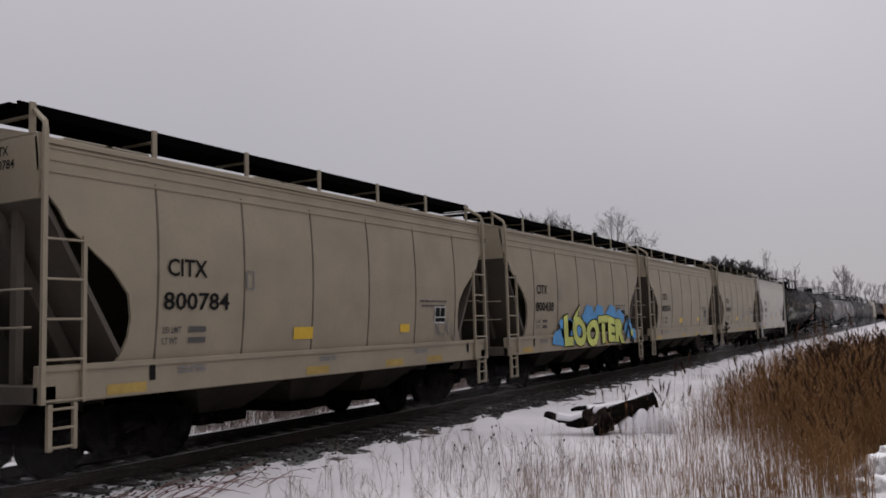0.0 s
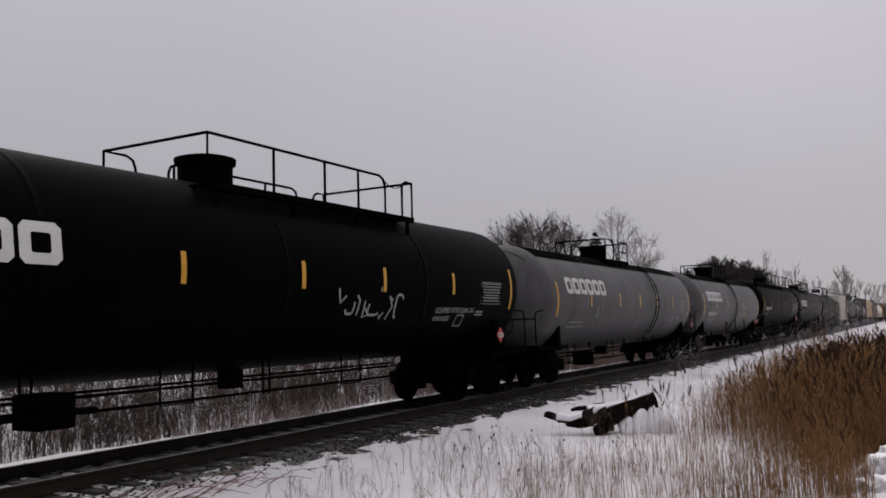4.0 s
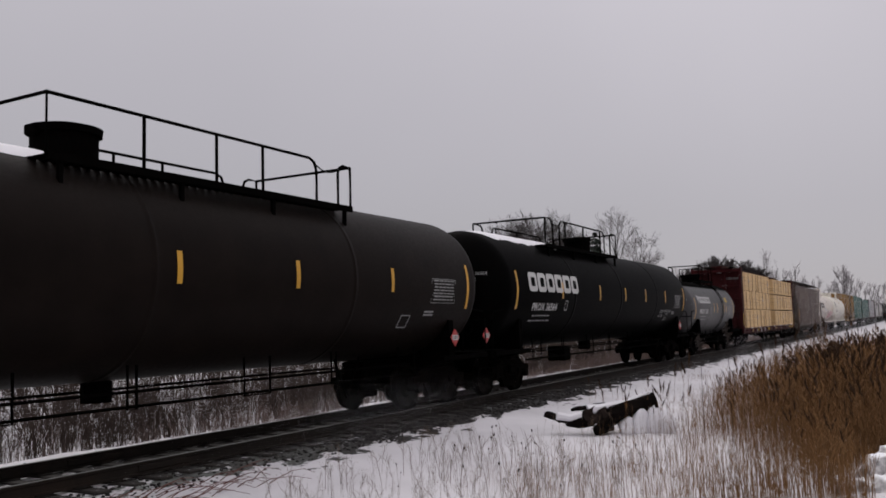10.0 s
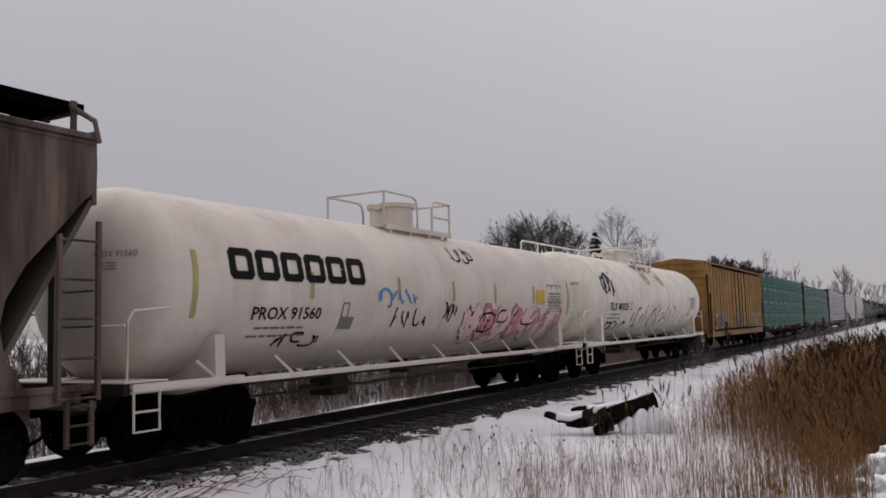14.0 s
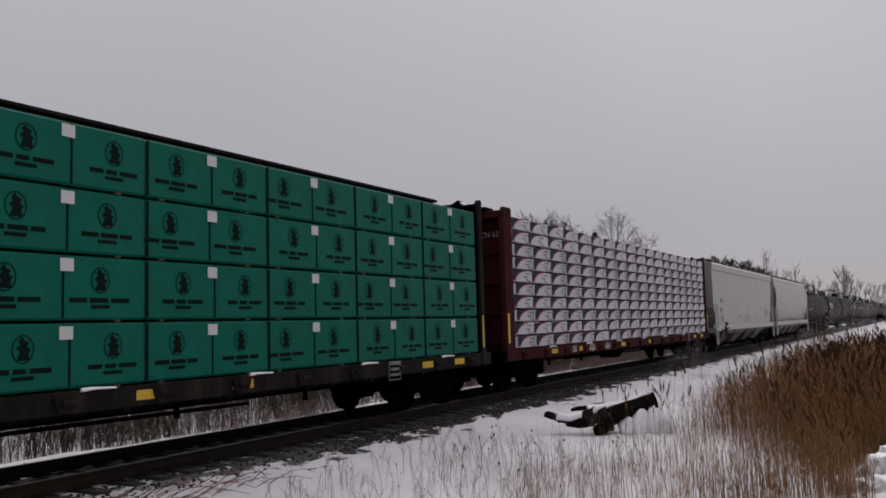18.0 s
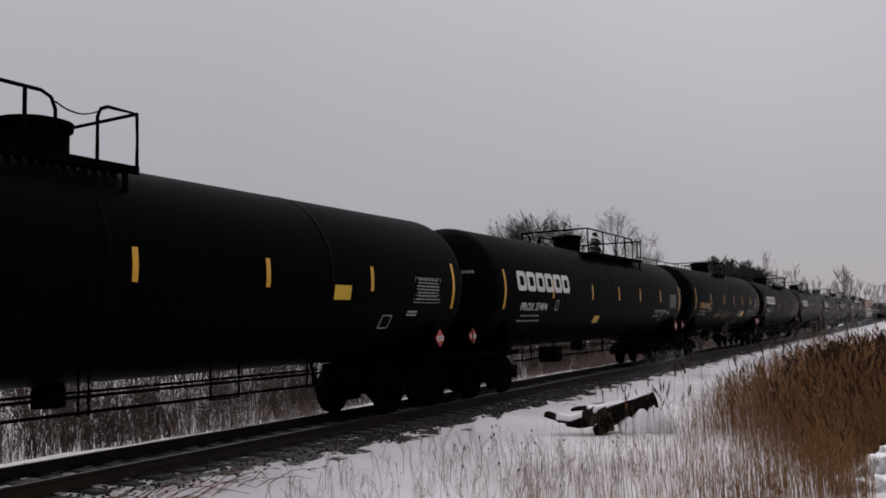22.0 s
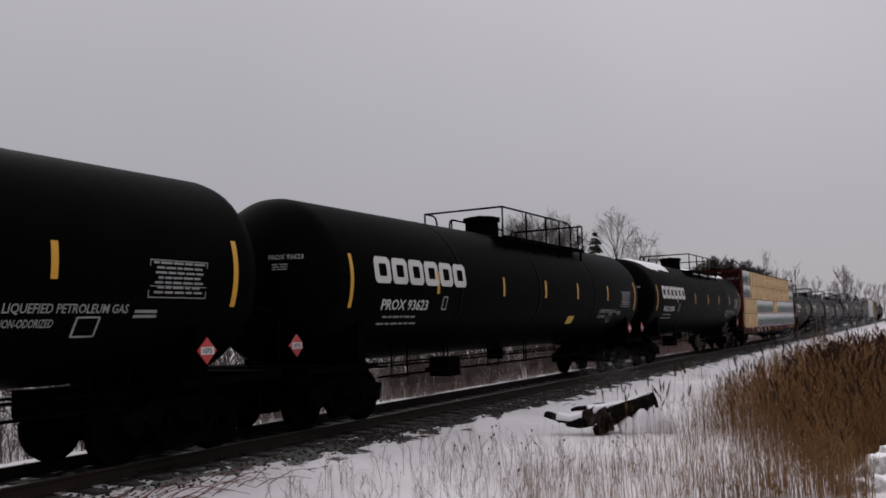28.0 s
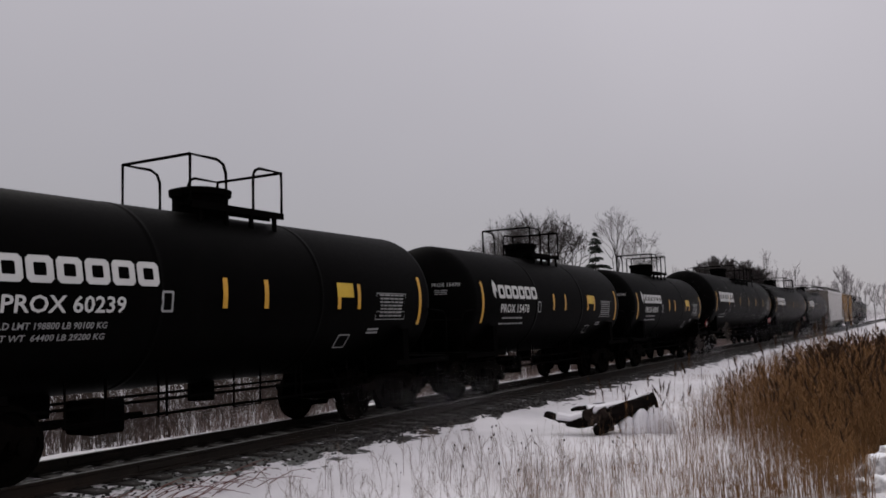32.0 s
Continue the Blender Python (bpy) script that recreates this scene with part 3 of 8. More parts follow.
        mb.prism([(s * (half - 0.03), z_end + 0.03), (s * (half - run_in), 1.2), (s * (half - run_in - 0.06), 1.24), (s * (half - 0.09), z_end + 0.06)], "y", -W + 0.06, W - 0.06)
        sheet = part("slope_sheet", mb, end_shade, car, "sloping end sheet in a shaded paint tone")
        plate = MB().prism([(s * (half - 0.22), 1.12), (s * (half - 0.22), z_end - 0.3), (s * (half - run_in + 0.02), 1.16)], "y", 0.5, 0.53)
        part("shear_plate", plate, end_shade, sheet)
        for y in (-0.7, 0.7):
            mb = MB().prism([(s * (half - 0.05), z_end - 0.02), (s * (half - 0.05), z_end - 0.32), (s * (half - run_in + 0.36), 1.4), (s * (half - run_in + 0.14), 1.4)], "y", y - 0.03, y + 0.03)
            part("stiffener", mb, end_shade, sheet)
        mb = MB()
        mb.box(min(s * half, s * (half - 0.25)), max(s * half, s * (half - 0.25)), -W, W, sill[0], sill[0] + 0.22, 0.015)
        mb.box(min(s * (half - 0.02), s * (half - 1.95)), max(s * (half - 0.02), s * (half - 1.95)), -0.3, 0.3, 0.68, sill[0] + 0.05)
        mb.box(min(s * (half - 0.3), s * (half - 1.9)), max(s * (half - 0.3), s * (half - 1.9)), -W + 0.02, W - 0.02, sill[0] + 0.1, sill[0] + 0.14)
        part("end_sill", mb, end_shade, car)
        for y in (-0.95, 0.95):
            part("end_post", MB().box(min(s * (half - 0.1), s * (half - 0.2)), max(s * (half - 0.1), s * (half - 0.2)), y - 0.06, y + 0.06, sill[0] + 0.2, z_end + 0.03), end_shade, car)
    mb = MB()
    mb.tube(brake_ring(half + 0.05, 0.55, 2.1), 0.016, 5)
    part("hand_brake_wheel", mb, M_STEEL, car)
    # side sills
    for s in (-1, 1):
        y = s * W
        mb = MB()
        mb.box(-half, half, min(y, y - s * 0.1), max(y, y - s * 0.1), sill[0] + (0.0 if cut == "round" else 0.08), sill[1], 0.015)
        mb.box(-half + 0.02, half - 0.02, min(y, y + s * 0.03), max(y, y + s * 0.03), sill[1] - 0.07, sill[1] - 0.01)
        if cut == "steep":
            mb.prism([(y, sill[0] + 0.08), (y + s * 0.05, sill[0] + 0.1), (y + s * 0.04, sill[1] - 0.07), (y, sill[1] - 0.02)], "x", -half + 0.02, half - 0.02)
            mb.tube([(-half + 1.9, y * 0.97, sill[0] - 0.02), (half - 1.9, y * 0.97, sill[0] - 0.02)], 0.012, 5)
        part("side_sill", mb, paint, car)
    # outlets under the floor, in tones with the shade there painted in
    span = L - 5.2
    for b in range(bays):
        xc = -span / 2 + span * (b + 0.5) / bays
        hw = span / bays / 2 * (0.84 if cut == "steep" else 1.0) - 0.02
        mb = MB()
        z0, z1 = outlet, sill[0] + 0.05
        q = [(xc - hw, -1.42, z1), (xc + hw, -1.42, z1), (xc + hw, 1.42, z1), (xc - hw, 1.42, z1),
             (xc - hw * 0.42, -0.85, z0), (xc + hw * 0.42, -0.85, z0), (xc + hw * 0.42, 0.85, z0), (xc - hw * 0.42, 0.85, z0)]
        mb.add(q, [(0, 1, 5, 4), (1, 2, 6, 5), (2, 3, 7, 6), (3, 0, 4, 7), (4, 5, 6, 7), (0, 3, 2, 1)])
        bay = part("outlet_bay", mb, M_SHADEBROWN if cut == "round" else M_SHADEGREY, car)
        gate = MB().box(xc - hw * 0.5, xc + hw * 0.5, -0.95, 0.95, z0 - 0.16, z0 + 0.02, 0.02)
        gate.tube([(xc - hw * 0.3, -1.15, z0 - 0.08), (xc - hw * 0.3, -0.9, z0 - 0.08)], 0.04, 6)
        gate.box(xc - hw * 0.3 - 0.06, xc - hw * 0.3 + 0.06, -1.18, -1.14, z0 - 0.14, z0 - 0.02)
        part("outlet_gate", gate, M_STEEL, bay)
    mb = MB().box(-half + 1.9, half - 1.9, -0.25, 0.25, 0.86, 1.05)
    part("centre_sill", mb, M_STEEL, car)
    # seams on the side
    for i in range(ribs):
        x = -half + 1.75 + (L - 3.2) * i / max(1, ribs - 1)
        mb = MB()
        zs = [sill[1], 2.0, 2.5, 3.0, 3.4, 3.8 if lines else top - 0.1]
        vs = [(x + d, wall(z) - h, z) for z in zs for d, h in ((-0.024, -0.002), (-0.01, 0.012), (0.01, 0.012), (0.024, -0.002))]
        fs = [(4 * r + c, 4 * r + c + 1, 4 * r + c + 5, 4 * r + c + 4) for r in range(len(zs) - 1) for c in range(3)]
        mb.add(vs, fs)
        part("side_seam", mb, M_SEAM if cut == "round" else paint, car)
    # running boards on brackets
    for s in (-1, 1):
        mb = MB()
        y0 = s * 1.22
        mb.box(-half - 0.05, half + 0.05, min(y0, y0 - s * 0.04), max(y0, y0 - s * 0.04), top + lift + 0.33, top + lift + 0.47)
        mb.box(-half - 0.05, half + 0.05, min(y0 - s * 0.68, y0 - s * 0.72), max(y0 - s * 0.68, y0 - s * 0.72), top + lift + 0.33, top + lift + 0.44)
        # solid plate added under the grid, where shaded grating only reads as solid
        if not board_snow:
            mb.box(-half - 0.05, half + 0.05, min(y0 - s * 0.04, y0 - s * 0.68), max(y0 - s * 0.04, y0 - s * 0.68), top + lift + 0.37, top + lift + 0.385)
        n = int(L / 0.14)
        for i in range(n):
            x = -half + L * i / n
            mb.box(x, x + (0.105 if board_snow else 0.075), min(y0 - s * 0.04, y0 - s * 0.68), max(y0 - s * 0.04, y0 - s * 0.68), top + lift + 0.385, top + lift + 0.425)
        part("running_board", mb, M_BLACKFLAT if not board_snow else M_BOARDGREY, car, "dark slatted running board")
        nb = max(5, int(L / 1.75))
        for i in range(nb + 1):
            x = -half + 0.12 + (L - 0.24) * i / nb
            mb = MB()
            mb.box(x - 0.04, x + 0.04, min(s * 1.225, s * 1.255), max(s * 1.225, s * 1.255), top + 0.06, top + lift + 0.48)
            mb.box(x - 0.03, x + 0.03, min(s * 0.62, s * 1.22), max(s * 0.62, s * 1.22), top + lift + 0.3, top + lift + 0.33)
            part("running_board_bracket", mb, ladder_mat, car)
    for s in (-1, 1):
        mb = MB()
        mb.box(min(s * (half - 0.2), s * (half + 0.1)), max(s * (half - 0.2), s * (half + 0.1)), -1.1, 1.1, top + lift + 0.43, top + lift + 0.46, 0.008)
        part("end_running_board", mb, M_STEEL, car)
    nh = max(3, int(L / 3.4))
    for i in range(nh):
        x = -half + L * (i + 0.5) / nh
        mb = MB().box(x - 0.75, x + 0.75, -0.42, 0.42, top + 0.2, top + 0.36 + lift * 0.5, 0.03)
        mb.box(x - 0.05, x + 0.05, -0.48, 0.48, top + 0.35 + lift * 0.5, top + 0.38 + lift * 0.5)
        part("roof_hatch", mb, paint if not snow_top else M_SNOW, car)
    # ladders, grab irons and steps at the corners
    for s in (-1, 1):
        xo = s * (half - 0.03)
        xi = s * (half - 0.58)
        a, b = (xo, xi)
        for y in (-W - 0.04, W + 0.04):
            ladder(car, a, b, y, 1.0, 4.25 if cut == "round" else 3.2 if cut == "angled" else 2.5, 5, ladder_mat, z1b=2.5 if cut == "steep" else 3.0)
            ladder(car, s * (half - 0.12), s * (half - 0.46), y, 0.46, 1.0, 3, ladder_mat, name="step_ladder")
        mb = MB()
        if cut != "steep":
            yy = -W - 0.04
            mb.tube([(xo, yy, 4.2), (xo - s * 0.03, yy + 0.05, top + 0.18), (xo - s * 0.12, -1.2, top + 0.42)], 0.035, 6)
            part("corner_pipe", mb, ladder_mat, car)
        for z in (1.9, 2.35):
            mb = MB().tube([(s * half, -1.45, z), (s * (half + 0.07), -1.4, z), (s * (half + 0.07), -0.9, z), (s * half, -0.85, z)], 0.015, 5)
            part("grab_iron", mb, ladder_mat, car)
    # lettering
    face = lambda z: wall(z) - 0.016
    tx = -half + text_x
    part("lettering", on_side(text_fit(mark, letter_w[0], letter_size), tx, 2.57 + text_z, face), letter, car)
    part("lettering", on_side(text_fit(number, letter_w[1], letter_size), tx - 0.06, 2.11 + text_z, face), letter, car)
    for words, q in (("LD LMT", 0), ("LT WT", 0.15)):
        part("data_line", on_side(text_fit(words, 0.33 if q == 0 else 0.27, 0.085), tx - 0.05, 1.79 - q, face), M_STENCIL, car)
        part("data_line", on_side(bars_shape(0.36, 0.08, 1, 0.05, 3, 1), tx + 0.4, 1.872 - q, face), M_STENCIL, car)
    part("stencil_box", on_side(blocks_shape(0.2, 0.28, 1, 0.1), tx + 1.55, 2.42, face), M_PRINTGREY, car)
    part("stencil", on_side(bars_shape(1.15, 0.19, 2, 0.62, 5, 5), half - 3.0, 2.32, face), M_STENCIL, car)
    panel = part("consolidated_stencil", on_side(rect_shape(0.46, 0.36), half - 2.37, 1.84, face), M_LETTERW, car)
    for a, b, w, h in ((0.03, 0.14, 0.19, 0.19), (0.24, 0.14, 0.19, 0.19), (0.03, 0.03, 0.4, 0.085)):
        part("black_field", on_side(rect_shape(w, h), half - 2.37 + a, 1.84 + b, lambda z: face(z) - 0.004), M_LETTERK, panel)
    for x, z, w, h, rows, words in ((-2.76, 1.92, 0.9, 0.27, 4, 4), (-0.93, 1.92, 2.1, 0.45, 4, 8), (2.4, 1.91, 0.75, 0.3, 5, 3), (6.43, 1.96, 0.7, 0.3, 4, 3)) if cut == "steep" else ():
        part("stencil", on_side(bars_shape(w, h, rows, 0.78, int(10 * z + rows), words * 2), x, z, face), M_STENCIL, car)
    for i in range(0 if cut == "steep" else stencils):
        part("stencil", on_side(bars_shape(0.9, 0.45, 5, 0.66, 11 + i, 3), -half + 4.2 + i * 2.1, 2.1, face), M_PRINTGREY, car)
    for x, z, h in strips:
        v, f = rect_shape(0.11 if h > 0.2 else 0.5, h)
        lean = 0.2 if cut == "steep" else 0.0
        part("reflector_strip", on_side(([(a + lean * b, b) for a, b in v], f), x, z, face), M_YELLOW, car, "orange-yellow reflector strip")
    xx = -half + 0.9
    sy = lambda z: -W - 0.006
    part("end_mark", MB().add([(-half - 0.004, -0.62 - q[0], 4.0 + q[1]) for q in text_fit(mark, 0.34, 0.115)[0]], text_shape(mark, 1)[1]), letter, car)
    part("end_mark", MB().add([(-half - 0.004, -0.6 - q[0], 3.83 + q[1]) for q in text_fit(number, 0.48 if len(number) > 4 else 0.26, 0.115)[0]], text_shape(number, 1)[1]), letter, car)
    for i in range(3):
        part("sill_stencil", on_side(bars_shape(0.55, 0.1, 2, 0.35, 21 + i, 2), xx + 1.2 + i * L * 0.27, sill[1] - 0.12, lambda z: -W - 0.012), M_PRINTGREY, car)
    if graffiti:
        graffiti(car, half, face, sy)
    add_gear(car, half, 1.75)
    place(car, (x_left + x_right) / 2)
    return car


def yellow_marks(car, half, face, sy):
    for x in (-half + 0.95, -half + 4.9, -half + 7.3, half - 2.7):
        part("reflector_strip", on_side(rect_shape(0.62, 0.13), x, 1.04, lambda z: -1.588), M_OLDYELLOW, car, "faded yellow sill strip")
    part("yellow_label", on_side(rect_shape(0.5, 0.2), -half + 4.6, 1.63, face), M_YELLOWPAINT, car)
    part("yellow_label", on_side(rect_shape(0.34, 0.16), half - 3.7, 1.68, face), M_YELLOWPAINT, car)
    for x in (-half + 1.62, half - 0.95):
        part("jacking_pad_mark", on_side(rect_shape(0.1, 0.2), x, 1.18, lambda z: -1.589), M_LETTERK, car)


def small_tag(car, half, face, sy):
    yellow_marks(car, half, face, sy)
    part("spray_tag", on_side(scrawl_shape(1.0, 0.45, 4, 5, 0.035), half - 2.4, 1.5, face), M_PRINTGREY, car)


def violet_tag(car, half, face, sy):
    yellow_marks(car, half, face, sy)
    part("spray_tag", on_side(scrawl_shape(1.7, 0.42, 9, 10, 0.035), half - 5.2, 1.75, face), M_SPRAYVIOLET, car, "faded violet spray scrawl")


def big_mural(car, half, face, sy):
    yellow_marks(car, half, face, sy)
    f2 = lambda z: min(face(z), -1.60) - 0.012
    for i, (x, z, w, h) in enumerate(((-3.0, 1.05, 1.5, 0.6), (-2.4, 1.2, 1.2, 0.85), (-1.9, 1.1, 1.5, 0.9), (-0.5, 1.6, 1.3, 0.75), (0.5, 1.75, 1.2, 0.6), (1.7, 1.75, 1.3, 0.6), (2.6, 1.6, 1.2, 0.6), (3.6, 1.1, 1.1, 0.8), (4.2, 1.05, 0.9, 0.5))):
        part("spray_cloud", on_side(blob_shape(w, h, 30 + i, 30, 0.1), x, z, f2), M_SPRAYBLUE, car, "blue spray-paint cloud")
    f3 = lambda z: f2(z) - 0.006
    f4 = lambda z: f2(z) - 0.012
    f5 = lambda z: f2(z) - 0.018
    part("spray_outline", on_side(fat_shape("LOOTER", 5.7, 0.72, 0.10), -2.0, 1.14, f3), M_LETTERK, car, "black edge of swollen letters")
    part("spray_letters", on_side(fat_shape("LOOTER", 5.7, 0.72, 0.068), -2.0, 1.14, f4), M_SPRAYLIME, car, "lime-green swollen letters")
    part("spray_outline", on_side(([(0, 0), (0.45, 0.62), (0.05, 0.35), (-0.3, 0.12)], [(0, 1, 2, 3)]), -1.05, 1.75, f3), M_LETTERK, car)
    part("spray_letters", on_side(([(0.02, 0.06), (0.38, 0.52), (0.04, 0.3), (-0.2, 0.12)], [(0, 1, 2, 3)]), -1.05, 1.75, f4), M_SPRAYLIME, car)
    star = [(0.19 * (1 if k % 2 == 0 else 0.42) * math.sin(k * math.pi / 5), 0.19 * (1 if k % 2 == 0 else 0.42) * math.cos(k * math.pi / 5)) for k in range(10)]
    part("spray_star", on_side(([(0.0, 0.0)] + star, [(0, k + 1, (k + 1) % 10 + 1) for k in range(10)]), 4.5, 1.38, f5), M_SPRAYLIME, car)
    part("spray_outline", on_side(stroke_shape([(3.7, 1.1), (4.0, 1.5), (4.2, 1.75), (4.05, 1.95), (3.75, 1.85)], 0.13), 0, 0, f4), M_LETTERK, car)
    part("spray_outline", on_side(stroke_shape([(4.2, 1.6), (4.32, 1.3), (4.55, 1.1), (4.75, 1.08)], 0.2), 0, 0, f3), M_LETTERK, car)


def rust_marks(car, half, face, sy):
    M_R = mat("rust_bloom", (0.30, 0.19, 0.065), 0.8, vary=0.5, scale=3.0, fine=8.0)
    rnd = random.Random(8)
    rim = [(0.08, 3.46), (0.22, 3.34), (0.36, 3.2), (0.5, 3.06), (0.66, 2.9), (0.8, 2.74), (0.94, 2.58), (1.06, 2.42), (1.14, 2.3)]
    v, f = [], []
    for x, z in rim:
        v += [(x + 0.015, z + 0.015), (x + rnd.uniform(0.16, 0.36), z + rnd.uniform(0.1, 0.2))]
    f = [(2 * k, 2 * k + 2, 2 * k + 3, 2 * k + 1) for k in range(len(rim) - 1)]
    part("rust_patch", on_side((v, f), -half, 0, face), M_R, car, "orange rust bloom along the sheet's edge")
    M_D = mat("dark_rust", (0.10, 0.052, 0.02), 0.85, vary=0.5, scale=5.0)
    part("rust_patch", on_side(stroke_shape([(x + 0.05 + rnd.uniform(-0.02, 0.05), z + 0.03) for x, z in rim], 0.055), -half, 0, lambda z: face(z) - 0.004), M_D, car, "dark rust along the sheet's edge")
    part("reflector_strip", on_side(([(-0.02, 0), (0.1, 0), (0.2, 0.95), (0.06, 0.95)], [(0, 1, 2, 3)]), -half + 1.3, 1.6, face), M_YELLOW, car)
    M_S = mat("mossy_stain", (0.33, 0.28, 0.14), 0.85, vary=0.4, scale=4.0)
    for i, (x, z, w, h) in enumerate(((2.7, 2.2, 0.6, 0.35), (6.0, 2.25, 0.25, 0.4), (8.6, 2.2, 0.7, 0.4), (1.1, 3.55, 0.3, 0.4))):
        part("stain", on_side(scrawl_shape(w, h, 15 + i, 4, 0.03), -half + x, z, face), M_S, car, "scuffed yellowish stain")
    mb = MB().box(-half + 1.55, -half + 1.98, -1.62, -1.56, 0.95, 1.4, 0.02)
    part("jacking_pad", mb, M_OFFWHITE, car)


def white_scuff(car, half, face, sy):
    part("tape_patch", on_side(rect_shape(0.42, 0.08), -half + 0.15, 3.78, face), M_LETTERW, car)
    for x in (1.45,):
        part("reflector_strip", on_side(rect_shape(0.14, 0.85), -half + x, 1.45, face), M_LETTERY, car)
    for x in (4.6, 7.6, 12.2, 15.0):
        part("panel_outline", on_side(blocks_shape(0.16, 0.36, 1, 0.12), -half + x, 1.75, face), M_LETTERG, car)


# ---- tank cars ----
def tank_rails(car, paths, r=0.024, material=None):
    for pts in paths:
        mb = MB()
        mb.tube(pts, r, 6)
        mb.smooth = True
        part("handrail", mb, material or M_BLACKFLAT, car)


def tank(x_s1, x_s2, paint, label, r=1.57, zc=2.69, mark="", number="", brand=0, style="gatx", top_snow=False, stripes=True, short=False, dome_at=None,
         spray=None, letter=M_LETTERW, metal=None, sills=False, placard=True, dark_top=False, letters="white", side_ladder=None, gas=False, brand_x=0.75, brand_z=None, num_x=None, yellow_label=None,
         fittings=False, plat=1.05):
    """x_s1 and x_s2 are where its first and last upright reflector strips stand."""
    L = x_s2 - x_s1
    half = L / 2 + 0.28
    metal = metal or M_BLACKFLAT
    under = M_SHADEBROWN if sills else metal
    car = thing("tank_car", label, "tank car", "cars of the freight train")
    hd = 0.80 * r / 1.57
    prof = []
    for i in range(9):
        a = math.pi / 2 * i / 8
        prof.append((-half - hd * math.cos(a), max(0.01, r * math.sin(a))))
    nseg = 4 if not short else 3
    for i in range(1, nseg):
        x = -half + 2 * half * i / nseg
        prof += [(x - 0.09, r), (x - 0.03, r), (x - 0.022, r + 0.006), (x + 0.022, r + 0.006), (x + 0.03, r), (x + 0.09, r)]
    for i in range(9):
        a = math.pi / 2 * (1 - i / 8)
        prof.append((half + hd * math.cos(a), max(0.01, r * math.sin(a))))
    mb = MB().lathe(prof, zc, 56)
    mb.smooth = True
    part("tank", mb, paint, car)
    top = zc + r
    if dark_top:
        mb = MB()
        vs, fs = [], []
        n = 12
        prof2 = [(-half - hd * 0.5, r * 0.866)] + [(-half, r), (half, r), (half + hd * 0.5, r * 0.866)]
        for x, rr in prof2:
            for j in range(n + 1):
                a = radians(48) + radians(84) * j / n
                vs.append((x, (rr + 0.006) * math.cos(a), zc + (rr + 0.006) * math.sin(a)))
        for i in range(len(prof2) - 1):
            for j in range(n):
                q = i * (n + 1) + j
                fs.append((q, q + 1, q + n + 2, q + n + 1))
        mb.add(vs, fs)
        mb.smooth = True
        part("grimy_top_band", mb, M_BLACKFLAT, car, "soot-dark band along the tank top")
    full = half + hd + 0.16
    # stub sills, draft gear, bolsters, end platforms
    for s in (-1, 1):
        mb = MB()
        mb.box(min(s * (full - 3.6), s * full), max(s * (full - 3.6), s * full), -0.28, 0.28, 0.70, 1.08, 0.02)
        mb.box(min(s * full, s * (full - 0.12)), max(s * full, s * (full - 0.12)), -1.38, 1.38, 0.98, 1.14, 0.01)
        part("stub_sill", mb, under, car)
        mb = MB()
        xb = s * (full - 1.75)
        mb.prism([(-1.4, 1.0), (-1.38, 1.75 if r < 1.5 else 1.9), (-1.28, 1.75 if r < 1.5 else 1.9), (-0.7, 1.3), (0.7, 1.3), (1.28, 1.75), (1.38, 1.75), (1.4, 1.0), (0.6, 0.86), (-0.6, 0.86)], "x", xb - 0.1, xb + 0.1)
        part("tank_saddle", mb, metal, car)
        mb = MB()
        x0, x1 = sorted((s * full, s * (full - 0.75)))
        mb.box(x0, x1, -1.4, 1.4, 1.14, 1.165, 0.006)
        mb.box(min(s * (full - 0.1), s * (full - 2.2)), max(s * (full - 0.1), s * (full - 2.2)), -1.45, -1.36, 1.03, 1.13)
        mb.box(min(s * (full - 0.1), s * (full - 2.2)), max(s * (full - 0.1), s * (full - 2.2)), 1.36, 1.45, 1.03, 1.13)
        part("end_platform", mb, metal, car)
        rails = []
        for y in (-1.38, 1.38):
            xo = s * (full - 0.06)
            rails.append([(xo, y, 1.15), (xo, y, 1.95), (xo - s * 0.1, y, 2.1), (xo - s * 0.75, y, 2.15)])
        rails.append([(s * (full - 0.03), -1.38, 1.9), (s * (full - 0.03), -0.6, 1.9)])
        tank_rails(car, rails, 0.02, metal)
        mb = MB()
        for y in (-1.42,):
            xs = s * (full - 0.35)
            mb.tube([(xs - 0.22, y, 1.05), (xs - 0.22, y, 0.5), (xs + 0.22, y, 0.5), (xs + 0.22, y, 1.05)], 0.02, 5)
            mb.tube([(xs - 0.22, y, 0.76), (xs + 0.22, y, 0.76)], 0.017, 5)
        part("sill_step", mb, metal, car)
    mb = MB()
    a = full
    mb.tube(brake_ring(a - 0.02, -0.75, 1.75), 0.016, 5)
    part("hand_brake_wheel", mb, metal, car)
    part("brake_stand", MB().tube([(a - 0.05, -0.75, 1.1), (a - 0.05, -0.75, 1.75)], 0.04, 5), metal, car)
    # under-tank rods and pipe hangers
    bottom = zc - r
    for y, z in ((-0.95, bottom - 0.12), (-1.0, bottom - 0.32), (0.95, bottom - 0.2)):
        part("brake_pipe", MB().tube([(-half + 1.9, y, z), (half - 1.9, y, z)], 0.022, 6), under, car)
    nh = 5 if short else 7
    for i in range(0 if sills else nh):
        x = -half + 2.4 + (2 * half - 4.8) * i / (nh - 1)
        wide_ = 0.16 if i % 2 else 0.62
        mb = MB().tube([(x, -1.0, bottom + 0.25), (x, -1.0, bottom - 0.36), (x + wide_, -1.0, bottom - 0.36), (x + wide_, -1.0, bottom + 0.25)], 0.02, 4)
        part("pipe_hanger", mb, under, car)
